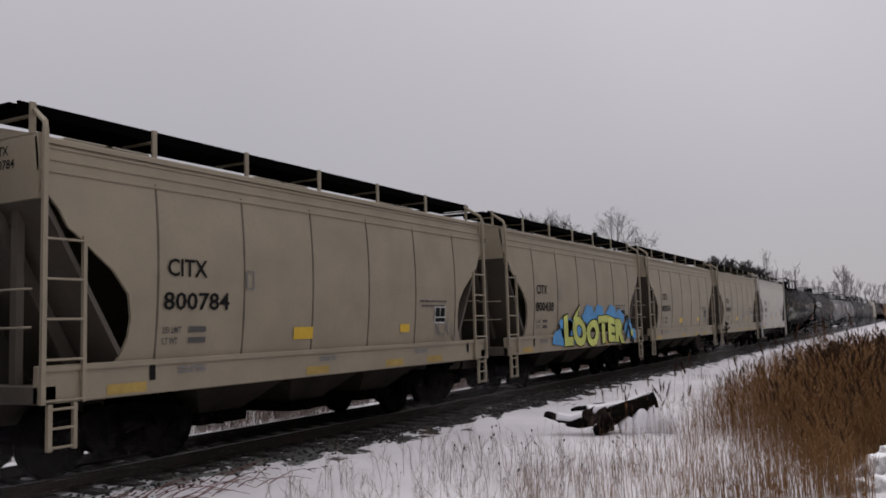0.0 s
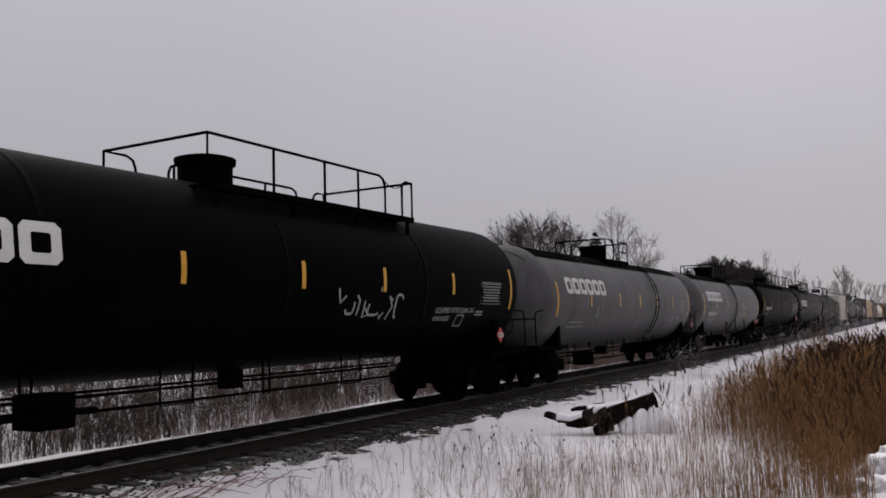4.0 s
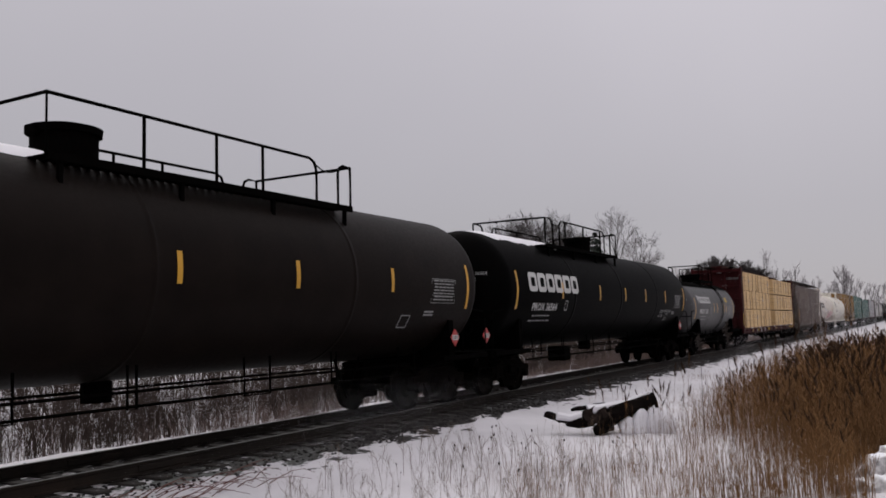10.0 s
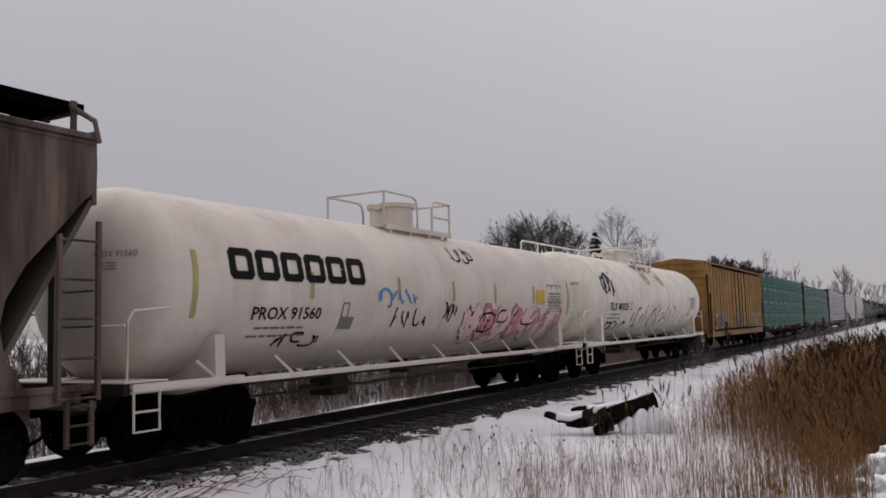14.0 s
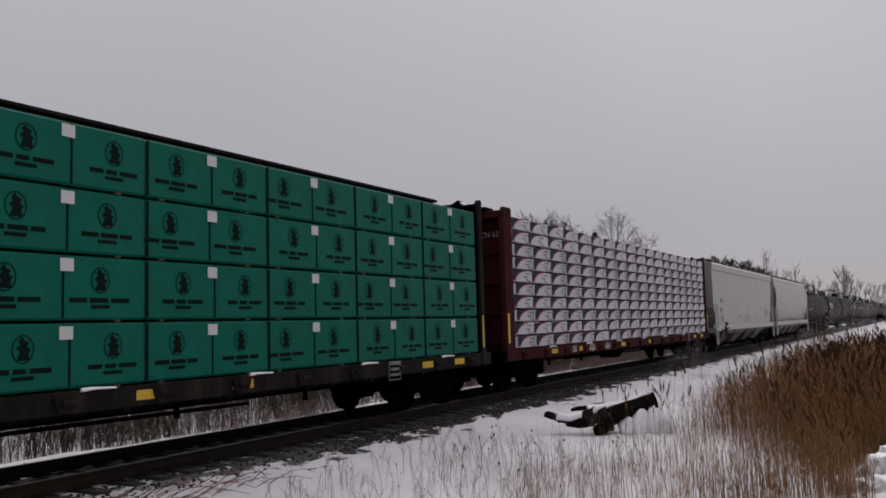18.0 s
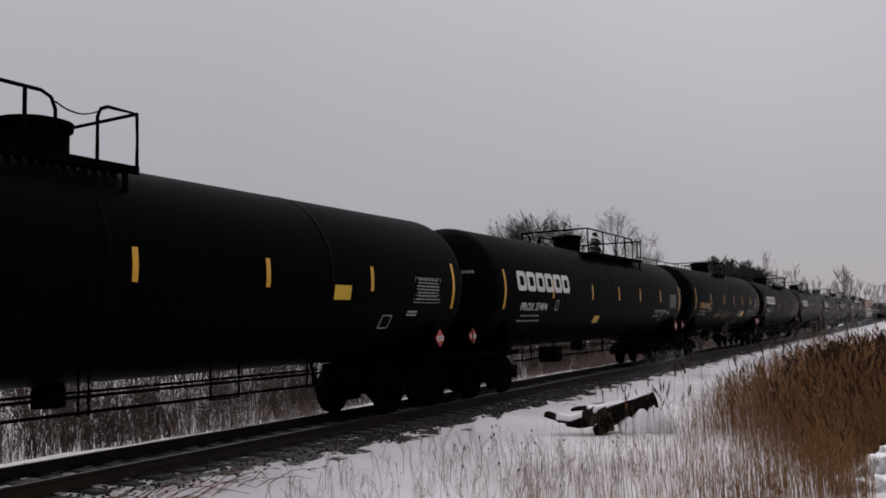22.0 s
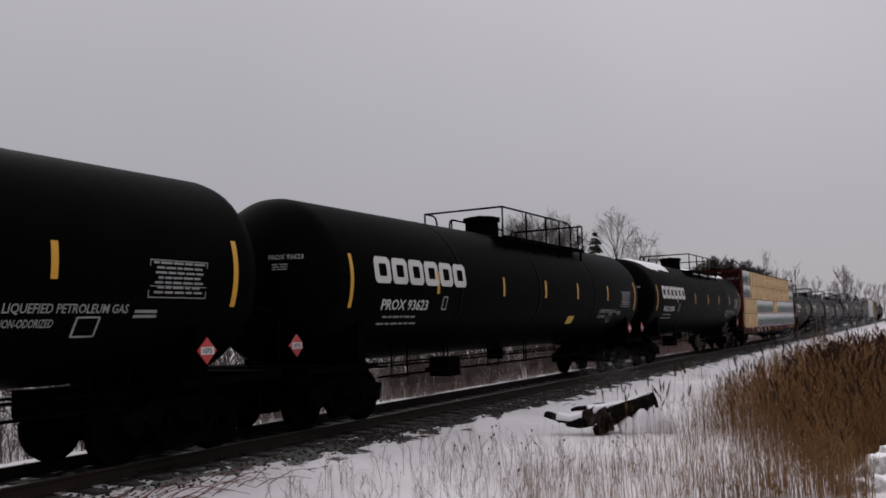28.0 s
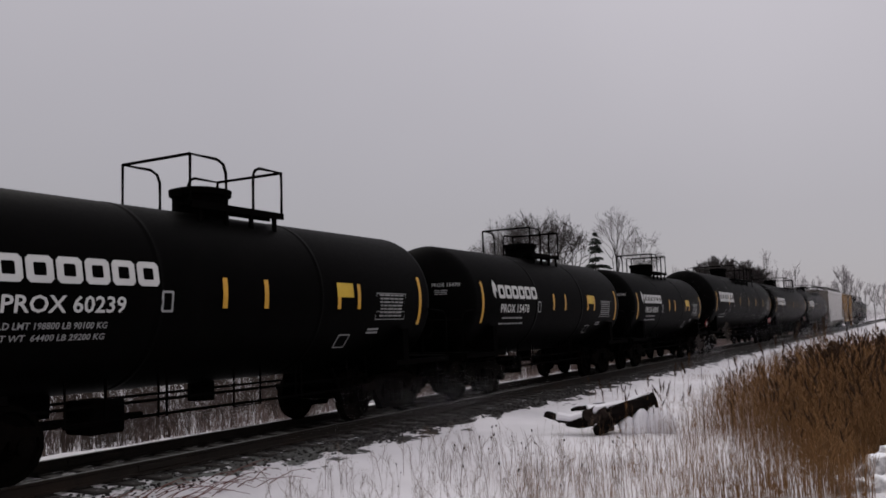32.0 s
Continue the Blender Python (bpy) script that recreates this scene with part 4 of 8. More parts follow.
    if not sills:
        xv = half * 0.55
        mb = MB().tube([(xv - 0.42, -1.0, bottom + 0.1), (xv - 0.06, -1.0, bottom - 0.62), (xv + 0.3, -1.0, bottom - 0.62), (xv + 0.36, -1.0, bottom + 0.1), (xv - 0.02, -1.0, bottom - 0.6)], 0.026, 5)
        part("lever_bracket", mb, under, car)
    mb = MB().box(-half * 0.42 - 0.3, -half * 0.42 + 0.25, -0.95, -0.4, bottom - 0.5, bottom - 0.05, 0.03)
    mb.tube([(-half * 0.42 - 0.9, -0.7, bottom - 0.3), (-half * 0.42 + 0.9, -0.5, bottom - 0.35)], 0.05, 6)
    part("brake_cylinder", mb, under, car)
    mb = MB()
    mb.lathe([(bottom - 0.30, 0.14), (bottom - 0.3, 0.22), (bottom + 0.1, 0.22)], 0, 12, "z", 0.0, 0.3)
    part("bottom_fitting", mb, under, car)
    if sills:
        for s in (-1, 1):
            mb = MB()
            y = s * 1.42
            mb.box(-full + 0.1, full - 0.1, min(y, y - s * 0.07), max(y, y - s * 0.07), 1.0, 1.09, 0.01)
            for i in range(9):
                x = -half + 0.8 + (2 * half - 1.6) * i / 8
                mb.tube([(x, y - s * 0.04, 1.08), (x - 0.35, s * r * 0.88, 1.38)], 0.025, 5)
            part("side_walkway_rail", mb, metal, car)
    # top platform, housing and the rail enclosure round them
    d = dome_at if dome_at is not None else 0.0
    more = plat - 5.06 if plat > 2 else 0.0
    wide = plat > 1.2 and short
    pale = paint in (M_WHITETANK, M_RUSTWHITE)
    if style == "procor":
        a0, a1, py, zt, pz, hx_ = d - 1.4, d + 4.58 + more, 1.17, 0.58, -0.2, d - 0.27
        near, posts = [(a0, d + 3.54 + more), (a1 - 0.39, a1)], (d + 0.13, d + 1.54, d + 2.6)
        far = [(a0, d - 0.74), (d, d + 3.64 + more), (a1 - 0.39, a1)]
    elif style == "gatx":
        a0, a1, py, zt, pz, hx_ = d - 5.78, d + 0.78, 1.17, 0.58, -0.2, d + 0.02
        near, posts = [(a0, d - 5.2), (d - 4.65, d - 0.5), (d + 0.13, a1)], (d - 4.18, d - 2.56, d - 0.92)
        far = [(a0, d - 5.13), (d - 4.47, d - 0.5), (d + 0.13, a1)]
    elif style == "long":
        a0, a1, py, zt, pz, hx_ = -9.2, 9.0, 1.17, 0.58, -0.2, d
        near, posts, far = [(a0, a1)], tuple(-8.0 + 1.9 * k for k in range(9)), []
    elif style == "ute":
        a0, a1, py, zt, pz, hx_ = d - 1.49, d + 0.79, 1.07, 0.48, -0.2, d - 0.34
        near, posts = [(a0, d - 0.67), (d - 0.06, a1)], ()
        far = near
    elif style == "shortcar":
        a0, a1, py, zt, pz, hx_ = d - 0.67 - 0.47 * wide, d + 1.49 + 0.37 * wide, 0.76, 0.82, 0.06, d + 0.3
        near, posts = [(a0, a0 + 0.78), (a1 - 0.73, a1)], ()
        far = near
    elif pale:
        a0, a1, py, zt, pz, hx_ = d - 1.31, d + 1.54, 0.74, 0.68, -0.05, d + 0.12
        near, posts = [(a0, d + 0.05), (d + 0.71, a1)], ()
        far = near
    else:
        a0, a1, py, zt, pz, hx_ = d - 1.35, d + 1.2, 0.93, 0.62, -0.12, d - 0.02
        near, posts = [(a0, d - 0.46), (d + 0.18, a1)], ()
        far = near
    zt += top
    z0 = top + pz
    for s in (-1, 1):
        if s > 0 and not far:
            continue
        mb = MB()
        y0, y1 = sorted((s * 0.48, s * (py + 0.03)))
        n = max(6, int((a1 - a0) / 0.16))
        for i in range(n):
            x = a0 + (a1 - a0) * i / n
            mb.box(x, x + 0.11, y0, y1, z0 - 0.03, z0)
        for y in (y0, y1):
            mb.box(a0, a1, y - 0.025, y + 0.025, z0 - 0.08, z0 + 0.03)
        for i in range(4):
            x = a0 + 0.2 + (a1 - a0 - 0.4) * i / 3
            yo = s * py
            low = zc + math.sqrt(max(0.04, r * r - py * py)) - 0.03
            mb.box(x - 0.03, x + 0.03, yo - 0.03, yo + 0.03, low, z0)
        part("top_platform", mb, metal, car)
    mb = MB()
    dr = 0.46
    hz = top + (0.62 if pale and style == "mid" else 0.45 if short else 0.5)
    if pale:
        dr = 0.5
    mb.lathe([(top - 0.1, dr), (hz - 0.14, dr), (hz - 0.13, dr + 0.05), (hz - 0.03, dr + 0.06), (hz, dr - 0.05)], 0, 24, "z", 0.0, hx_)
    mb.smooth = True
    dome = part("valve_housing", mb, paint if pale else metal, car)
    part("housing_latch", MB().box(hx_ - dr - 0.12, hx_ - dr, -0.1, 0.1, hz - 0.2, hz - 0.05, 0.02), metal, dome)
    part("lid_bar", MB().box(hx_ - 0.15, hx_ + 0.15, -0.03, 0.03, hz, hz + 0.05), metal, dome)
    if fittings:
        part("relief_valve", MB().lathe([(top - 0.05, 0.13), (top + 0.35, 0.13), (top + 0.36, 0.18), (top + 0.48, 0.18)], 0, 12, "z", 0.0, d - 1.5), metal, car)
    P = []
    for y, runs in ((-py, near), (py, far)):
        for x0, x1 in runs:
            q = []
            q += [(x0, y, z0), (x0, y, zt)] if x0 == a0 else [(x0, y, z0), (x0, y, zt - 0.16), (x0 + 0.05, y, zt - 0.05), (x0 + 0.16, y, zt)]
            q += [(x1, y, zt), (x1, y, z0)] if x1 == a1 and style != "long" else [(x1 - 0.2, y, zt), (x1 - 0.06, y, zt - 0.06), (x1, y, zt - 0.2), (x1, y, z0)]
            P.append(q)
        if runs:
            for x in posts:
                P.append([(x, y, z0), (x, y, zt)])
    if far:
        for x in (a0, a1):
            P.append([(x, -py, zt), (x, py, zt)])
    if style in ("gatx", "procor"):
        mb = MB()
        for (p0, p1), (q0, q1) in zip(near, near[1:]):
            mb.tube([(p1 + (q0 - p1) * k / 6, -py, zt - 0.1 - 0.55 * (q0 - p1) * (k / 6) * (1 - k / 6)) for k in range(7)], 0.012, 4)
        part("safety_chain", mb, metal, car)
    if style == "ute":
        for x0, x1 in ((-L / 2 - 0.2, a0), (a1, L / 2 + 0.2)):
            P.append([(x0, py, zt - 0.5), (x0, py, zt - 0.1), (x0 + 0.12, py, zt - 0.02), (x1, py, zt - 0.02)])
            n = int((x1 - x0) / 1.85)
            for k in range(1, n + 1):
                x = x0 + (x1 - x0) * k / (n + 1)
                P.append([(x, py, zc + math.sqrt(r * r - py * py) - 0.02), (x, py, zt - 0.02)])
    if style == "mid":
        for y in (-py, py):
            P.append([(a1 - 0.85, y, (z0 + zt) / 2), (a1, y, (z0 + zt) / 2)])
    tank_rails(car, P, 0.026 if not pale else 0.03, metal)
    if side_ladder is not None:
        for s in (-1, 1):
            mb = MB()
            xs = side_ladder
            pts = []
            for i in range(13):
                a = radians(58 - i * 9.2)
                pts.append((0, s * (r + 0.09) * math.cos(a), zc + (r + 0.09) * math.sin(a)))
            pts = pts + [(0, s * (r * 0.93), 0.72)]
            for dx in (-0.2, 0.2):
                mb.tube([(xs + dx, q[1], q[2]) for q in pts], 0.02, 5)
            for q in pts[1:]:
                mb.tube([(xs - 0.2, q[1], q[2]), (xs + 0.2, q[1], q[2])], 0.014, 5)
            part("side_ladder", mb, metal, car)
    # reflector strips
    T = lambda shape, x, z, lift=0.008: on_tank(shape, x, z, r, zc, lift)
    glow = M_OLDSTRIP if sills else M_YELLOW
    if stripes:
        for x in (-L / 2, L / 2):
            part("reflector_strip", T(rect_shape(0.1, 1.0, 8), x - 0.05, zc - 0.53), glow, car, "orange-yellow reflector strip")
        for q in ((0.178, 0.366, 0.52, 0.663, 0.823) if not short else (0.44, 0.53, 0.72, 0.78)):
            part("reflector_strip", T(rect_shape(0.1, 0.46, 4), -L / 2 + q * L, zc - 0.22), glow, car, "orange-yellow reflector strip")
    dim = M_LETTERG if letters == "white" else M_PRINTGREY
    if brand:
        bz = brand_z if brand_z is not None else zc - 0.06
        part("trade_mark", T(blocks_shape(brand, brand * 0.138), -L / 2 + brand_x, bz, 0.01), letter, car, "row of bold blocks, a trade mark")
    if brand and short:
        e = brand * 0.138
        part("trade_mark_emblem", T(([(0, e * 0.45), (e * 0.38, 0), (e * 0.42, e * 0.62), (e * 0.8, e * 0.45), (e * 0.62, e * 1.1), (e * 0.36, e * 1.45), (e * 0.1, e * 1.1)], [(0, 1, 2, 6), (2, 3, 4), (2, 4, 5, 6)]), -L / 2 + brand_x - e * 0.95, bz - e * 0.05, 0.01), letter, car)
    nx = num_x if num_x is not None else (1.05 if brand else 0.9)
    nz = zc - (0.2 if short else 0.56) if brand else zc - 0.46
    nz = zc - 0.28 if short else nz
    if mark:
        part("lettering", T(text_fit(mark + " " + number, 1.75 if brand else 2.1, 0.21 if brand else 0.25), -L / 2 + nx, nz, 0.01), letter, car)
    if number == "60239":
        for words, w, k in (("LD LMT 198800 LB 90100 KG", 1.5, 0.2), ("LT WT  64400 LB 29200 KG", 1.5, 0.34)):
            part("data_line", T(text_fit(words, w, 0.085), -L / 2 + nx, nz - k, 0.01), dim, car)
    else:
        part("data_lines", T(bars_shape(1.5, 0.3, 2, 0.72, 7, 6), -L / 2 + nx, nz - 0.12, 0.01), dim, car)
    part("stencil_box", T(blocks_shape(0.24, 0.3, 1, 0.12), -L / 2 + nx + 2.35, nz, 0.01), dim, car)
    part("data_panel", T(table_shape(1.05, 0.52, 7, int(x_s1)), L / 2 - 1.63, zc - 0.42, 0.01), dim, car)
    part("data_lines", T(bars_shape(0.4, 0.14, 2, 0.4, 13, 1), L / 2 - 1.8, zc - 0.58, 0.01), dim, car)
    part("stencil_box", T(blocks_shape(0.4, 0.3, 1, 0.1), L / 2 - 2.65, zc - 0.92, 0.01), dim, car)
    if gas and style == "long":
        for words, w, z in (("NON ODORIZED", 0.93, 2.66), ("LIQUEFIED", 0.74, 2.46), ("PETROLEUM GAS", 1.17, 2.26)):
            part("lettering", T(text_fit(words, w, 0.13), 5.86, z, 0.01), letter, car)
    elif gas:
        part("lettering", T(text_fit("LIQUEFIED PETROLEUM GAS", 1.75, 0.12), L / 2 - 3.65, zc - 0.62, 0.01), M_LETTERG, car)
        part("lettering", T(text_fit("NON-ODORIZED", 0.72, 0.11), L / 2 - 3.67, zc - 0.79, 0.01), M_LETTERG, car)
    # the same car mark on the leading head
    def head(shape, y, z):
        mb = MB()
        v, f = shape
        out = []
        for a, b in v:
            yy, zz = y - a, z + b
            q = min(0.97, math.hypot(yy, zz - zc) / r)
            out.append((-half - hd * math.sqrt(1 - q * q) - 0.012, yy, zz))
        return mb.add(out, f)
    if mark:
        part("head_lettering", head(text_fit(mark + " " + number, 0.62, 0.085), -0.5, zc + 0.34), dim, car)
        part("head_lettering", head(bars_shape(0.34, 0.13, 3, 0.6, 3, 2), -0.55, zc + 0.26), dim, car)
    if placard:
        for s in (-1, 1):
            x = L / 2 - 0.5 if s > 0 else -full + 0.1
            y = -1.47 if s > 0 else -1.2
            z = 1.52
            mb = MB().prism([(x - 0.19, z), (x, z - 0.19), (x + 0.19, z), (x, z + 0.19)], "y", y - 0.01, y + 0.012)
            pl = part("placard", mb, M_RED, car, "red diamond hazard placard")
            part("placard_holder", MB().box(x - 0.015, x + 0.015, y + 0.014, y + 0.03, 1.1, z + 0.05), metal, pl)
            v, f = text_shape("1075", 0.1)
            wbar = MB().prism([(x - 0.13, z - 0.055), (x + 0.13, z - 0.055), (x + 0.13, z + 0.055), (x - 0.13, z + 0.055)], "y", y - 0.016, y - 0.01)
            part("placard_panel", wbar, M_LETTERW, pl)
            part("placard_number", MB().add([(x - 0.115 + a, y - 0.02, z - 0.035 + b) for a, b in v], f), M_LETTERK, pl)
    if yellow_label is not None:
        part("yellow_label", T(rect_shape(0.5, 0.26, 2), -L / 2 + yellow_label[0], yellow_label[1], 0.012), M_YELLOWPAINT, car)
    for t0, t1, low in (top_snow if top_snow and isinstance(top_snow[0], tuple) else ((*top_snow, 60),) if top_snow else ()):
        vs, fs = [], []
        nx_, na = 70, 8
        a_lo, a_hi = radians(low), radians(112)
        for i in range(nx_ + 1):
            x = -half + (t0 + (t1 - t0) * i / nx_) * 2 * half
            wob = 0.12 * noise.noise((x * 0.9, x_s1, 0)) + 0.08 * noise.noise((x * 3.1, x_s1, 2)) + 0.05 * noise.noise((x * 8.0, x_s1, 4))
            ends = min(1.0, 9.0 * min(i, nx_ - i) / nx_ + 0.02)
            for j in range(na + 1):
                u = j / na
                lo, hi = a_lo - wob + (1 - ends) * 0.4, a_hi + wob - (1 - ends) * 0.4
                a = lo + (hi - lo) * u
                h = r + 0.004 + 0.06 * min(1.0, 3.0 * math.sin(math.pi * u)) * ends
                vs.append((x, -h * math.cos(a), zc + h * math.sin(a)))
        for i in range(nx_):
            for j in range(na):
                q = i * (na + 1) + j
                fs.append((q, q + 1, q + na + 2, q + na + 1))
        mb = MB().add(vs, fs)
        mb.smooth = True
        part("snow_cap", mb, M_SNOW, car, "ragged snow lying on the tank top")
    if letter is M_LETTERY:
        part("spray_tag", head(stroke_shape([(0.3, -0.35), (0.15, 0.45), (0.55, 0.42), (0.62, 0.2), (0.3, 0.08), (0.85, 0.05), (0.9, -0.2), (0.5, -0.4), (0.1, -0.35)], 0.035), 0.1, zc - 0.05), M_LETTERG, car, "looping white spray tag")
    if spray:
        spray(car, L, T)
    add_gear(car, full, 1.75)
    place(car, (x_s1 + x_s2) / 2)
    return car


# ---- centre-beam flat cars and their loads ----
def centerbeam(x_left, x_right, paint, label, mark, beam=4.58):
    """x_left and x_right: the inner faces of its two bulkheads."""
    L = x_right - x_left
    half = L / 2
    car = thing("centre_beam_flat_car", label, "flat car", "cars of the freight train")
    mb = MB().box(-half, half, -1.38, 1.38, 1.02, 1.12, 0.01)
    part("deck", mb, paint, car)
    for s in (-1, 1):
        y = s * 1.42
        part("side_sill", MB().box(-half - 0.5, half + 0.5, min(y, y - s * 0.08), max(y, y - s * 0.08), 0.84, 1.12, 0.012), paint, car)
        n = 15
        for i in range(n):
            x = -half + 0.6 + (L - 1.2) * i / (n - 1)
            mb = MB().prism([(x - 0.13, 0.86), (x + 0.13, 0.86), (x + 0.2, 1.06), (x - 0.2, 1.06)], "y", y, y + s * 0.05)
            mb.tube([(x - 0.1, y + s * 0.06, 0.98), (x + 0.1, y + s * 0.06, 0.98)], 0.045, 8)
            if s < 0:
                part("strap_winch", mb, paint, car)
            if s < 0 and i % 2:
                part("snow_clump", MB().tube([(x + 0.2, y - 0.01, 1.12), (x + 0.35, y - 0.02, 1.13), (x + 0.5, y, 1.125), (x + 0.72, y - 0.015, 1.118)], 0.026, 6, True, 0.012), M_SNOW, car)
    part("centre_sill", MB().box(-half + 0.6, half - 0.6, -0.3, 0.3, 0.62, 1.02, 0.02), paint, car)
    for i in range(10):
        x = -half + 2.6 + (L - 5.2) * i / 9
        part("cross_bearer", MB().box(x - 0.05, x + 0.05, -1.36, 1.36, 0.78, 1.02), paint, car)
    mb = MB().tube([(-half + 3.2, -0.95, 0.72), (half - 3.2, -0.95, 0.72)], 0.025, 6)
    mb.tube([(-half + 5.2, -0.7, 0.66), (half - 7.2, -0.7, 0.6)], 0.03, 6)
    for x in (-half + 3.4, -half + 6.1, -1.0, 2.2, half - 6.0, half - 3.5):
        mb.box(x - 0.02, x + 0.02, -0.98, -0.9, 0.55, 0.95)
    mb.box(-1.9, -1.2, -1.0, -0.45, 0.5, 0.9, 0.03)
    part("brake_rigging", mb, M_STEEL, car)
    # centre beam
    part("top_beam", MB().box(-half, half, -0.24, 0.24, beam - 0.24, beam, 0.02).box(-half, half, -0.34, 0.34, beam - 0.03, beam + 0.03, 0.01), paint, car)
    n = 10
    for i in range(n):
        x = -half + 0.9 + (L - 1.8) * i / (n - 1)
        part("beam_post", MB().box(x - 0.14, x + 0.14, -0.07, 0.07, 1.1, beam - 0.2, 0.01).box(x - 0.16, x + 0.16, -0.2, -0.07, 1.1, beam - 0.2), paint, car)
    # bulkheads
    snowy = "sooty" in label
    for s in (-1, 1):
        xo, xi = s * (half + (0.5 if s < 0 else 0.2)), s * half
        a, b = min(xo, xi), max(xo, xi)
        bh = part("bulkhead", MB().box(min(xi, xi + s * 0.05), max(xi, xi + s * 0.05), -1.38, 1.38, 1.1, 4.62), paint, car, "deep ribbed bulkhead")
        for y in (-1.45, 1.45):
            part("corner_post", MB().box(a, b, min(y, y * 0.9), max(y, y * 0.9), 0.84, 4.66, 0.02).prism([(a, 4.66), (b, 4.66), (b - 0.05, 4.76), (a + 0.05, 4.76)], "y", min(y, y * 0.93), max(y, y * 0.93)), paint, bh)
        for k in range(5):
            z = 1.3 + k * 0.78
            ra, rb = (a, b) if snowy else (min(xi, xi + s * 0.16), max(xi, xi + s * 0.16))
            part("rib", MB().box(ra, rb, -1.3, 1.3, z - 0.05, z + 0.05, 0.012), paint, bh)
            hi = (0.05, 0.22, 0.5, 0.12, 0.3)[k] if snowy else 0.04
            y0 = -1.2 + 0.25 * (k % 2) if snowy else -0.6 + 0.3 * (k % 3)
            y1 = y0 + ((0.9, 1.0, 0.7)[k % 3] if snowy else 0.35)
            drift = [(y0, z + 0.045), (y1, z + 0.045), (y1 - 0.05, z + 0.045 + hi * 0.5), (y0 + (y1 - y0) * 0.6, z + 0.045 + hi * 0.7), (y0 + (y1 - y0) * 0.25, z + 0.045 + hi), (y0 + 0.04, z + 0.045 + hi * 0.6)]
            part("snow_ledge", MB().prism(drift, "x", ra + 0.02, rb - 0.02), M_SNOW, bh)
        for y in (-0.45, 0.45):
            part("upright", MB().box(*((a, b) if snowy else (min(xi, xi + s * 0.22), max(xi, xi + s * 0.22))), y - 0.06, y + 0.06, 1.1, 4.6, 0.012), paint, bh)
        part("head_beam", MB().box(a, b, -1.36, 1.36, 4.5, 4.68, 0.015), paint, bh)
        part("walkway", MB().box(a - 0.06, b + 0.04, -1.0, 0.5, 4.68, 4.71).prism([(-0.98, 4.7), (-0.72, 4.7), (-0.92, 4.80)], "x", a - 0.04, b).prism([(0.1, 4.7), (0.38, 4.7), (0.16, 4.79)], "x", a - 0.04, b), M_STEEL, bh)
        part("yellow_mark", MB().box(a + 0.06, a + 0.17, -1.456, -1.452, 1.3, 2.05) if s < 0 else MB().box(a + 0.03, a + 0.1, -1.456, -1.452, 1.25, 2.0), M_YELLOWPAINT, bh)
        mb = MB()
        x = s * (half + 0.52)
        mb.tube([(x, -1.3, 1.0), (x, -1.3, 0.5), (x, -0.9, 0.5), (x, -0.9, 1.0)], 0.02, 5)
        part("sill_step", mb, M_STEEL, car)
        mb = MB()
        mb.box(min(s * half, s * (half + 0.6)), max(s * half, s * (half + 0.6)), -0.3, 0.3, 0.7, 1.08, 0.02)
        mb.box(min(s * (half + 0.48), s * (half + 0.56)), max(s * (half + 0.48), s * (half + 0.56)), -1.35, 1.35, 1.0, 1.1)
        part("end_sill", mb, M_STEEL, car)
        v, f = text_shape(mark, 0.2)
        part("end_mark", MB().add([(s * (half + 0.058), 0.5 * s + s * q[0] - (0.05 if s < 0 else 0), 4.05 + q[1]) for q in v], f), M_LETTERG, bh)
    face = lambda z: -1.428
    for x in (-half + 2.2, -half + 4.4, -2.6, 0.8, 2.6, half - 3.0, half - 1.6):
        part("reflector_strip", on_side(rect_shape(0.45, 0.13), x + 0.25, 0.92, face), M_YELLOWPAINT, car, "yellow sill reflector")
    word, figures = mark.split()
    for k, words in enumerate([word] + ([figures[:3], figures[3:]] if len(figures) > 4 else [figures])):
        part("lettering", on_side(text_fit(words, 0.17 * len(words), 0.2), -half + 0.6 + (L - 1.2) / 14 * (k + 2.3), 0.89, face), M_LETTERW, car)
    part("stencil", on_side(table_shape(0.42, 0.36, 3, 5), half - 4.1, 0.76, lambda z: -1.475), M_LETTERG, car)
    for s in (-1, 1):
        add_truck(car, s * (half - 1.55))
        for nm, me in (("coupler", ME_COUPLER[s]), ("brake_hose", ME_HOSE[s])):
            c = part(nm, me, None, car)
            c.location.x = s * (half + 0.58)
    place(car, (x_left + x_right) / 2)
    return car


def pack_thing(name, label, body, body_mat, extras, group):
    t = thing(name, label, "lumber pack", group)
    if isinstance(body, MB):
        part("pack_body", body, body_mat, t)
    else:
        for me, x, y, z in body:
            part("board_layer", me, None, t).location = (x, y, z)
    for nm, mb, m in extras:
        part(nm, mb, m, t)
    return t


def lumber_body(w, d, h, rows):
    """The board layers of a pack, one piece each, a little uneven: mesh and place."""
    rnd = random.Random(int(w * 100) + rows)
    step = h / rows
    kinds = [MB().box(-w / 2 + e, w / 2 - g, -d / 2, d / 2, 0.0, step - k).mesh("board_layer", M_WOOD) for e, g, k in ((0.0, 0.012, 0.0025), (0.01, 0.0, 0.004), (0.004, 0.006, 0.007))]
    return [(rnd.choice(kinds), rnd.uniform(-0.008, 0.008), rnd.uniform(-0.008, 0.008), step * i) for i in range(rows)]


def band(x, d, h, w=0.03):
    return MB().box(x - w / 2, x + w / 2, -d / 2 - 0.022, d / 2 + 0.022, -0.008, h + 0.014)


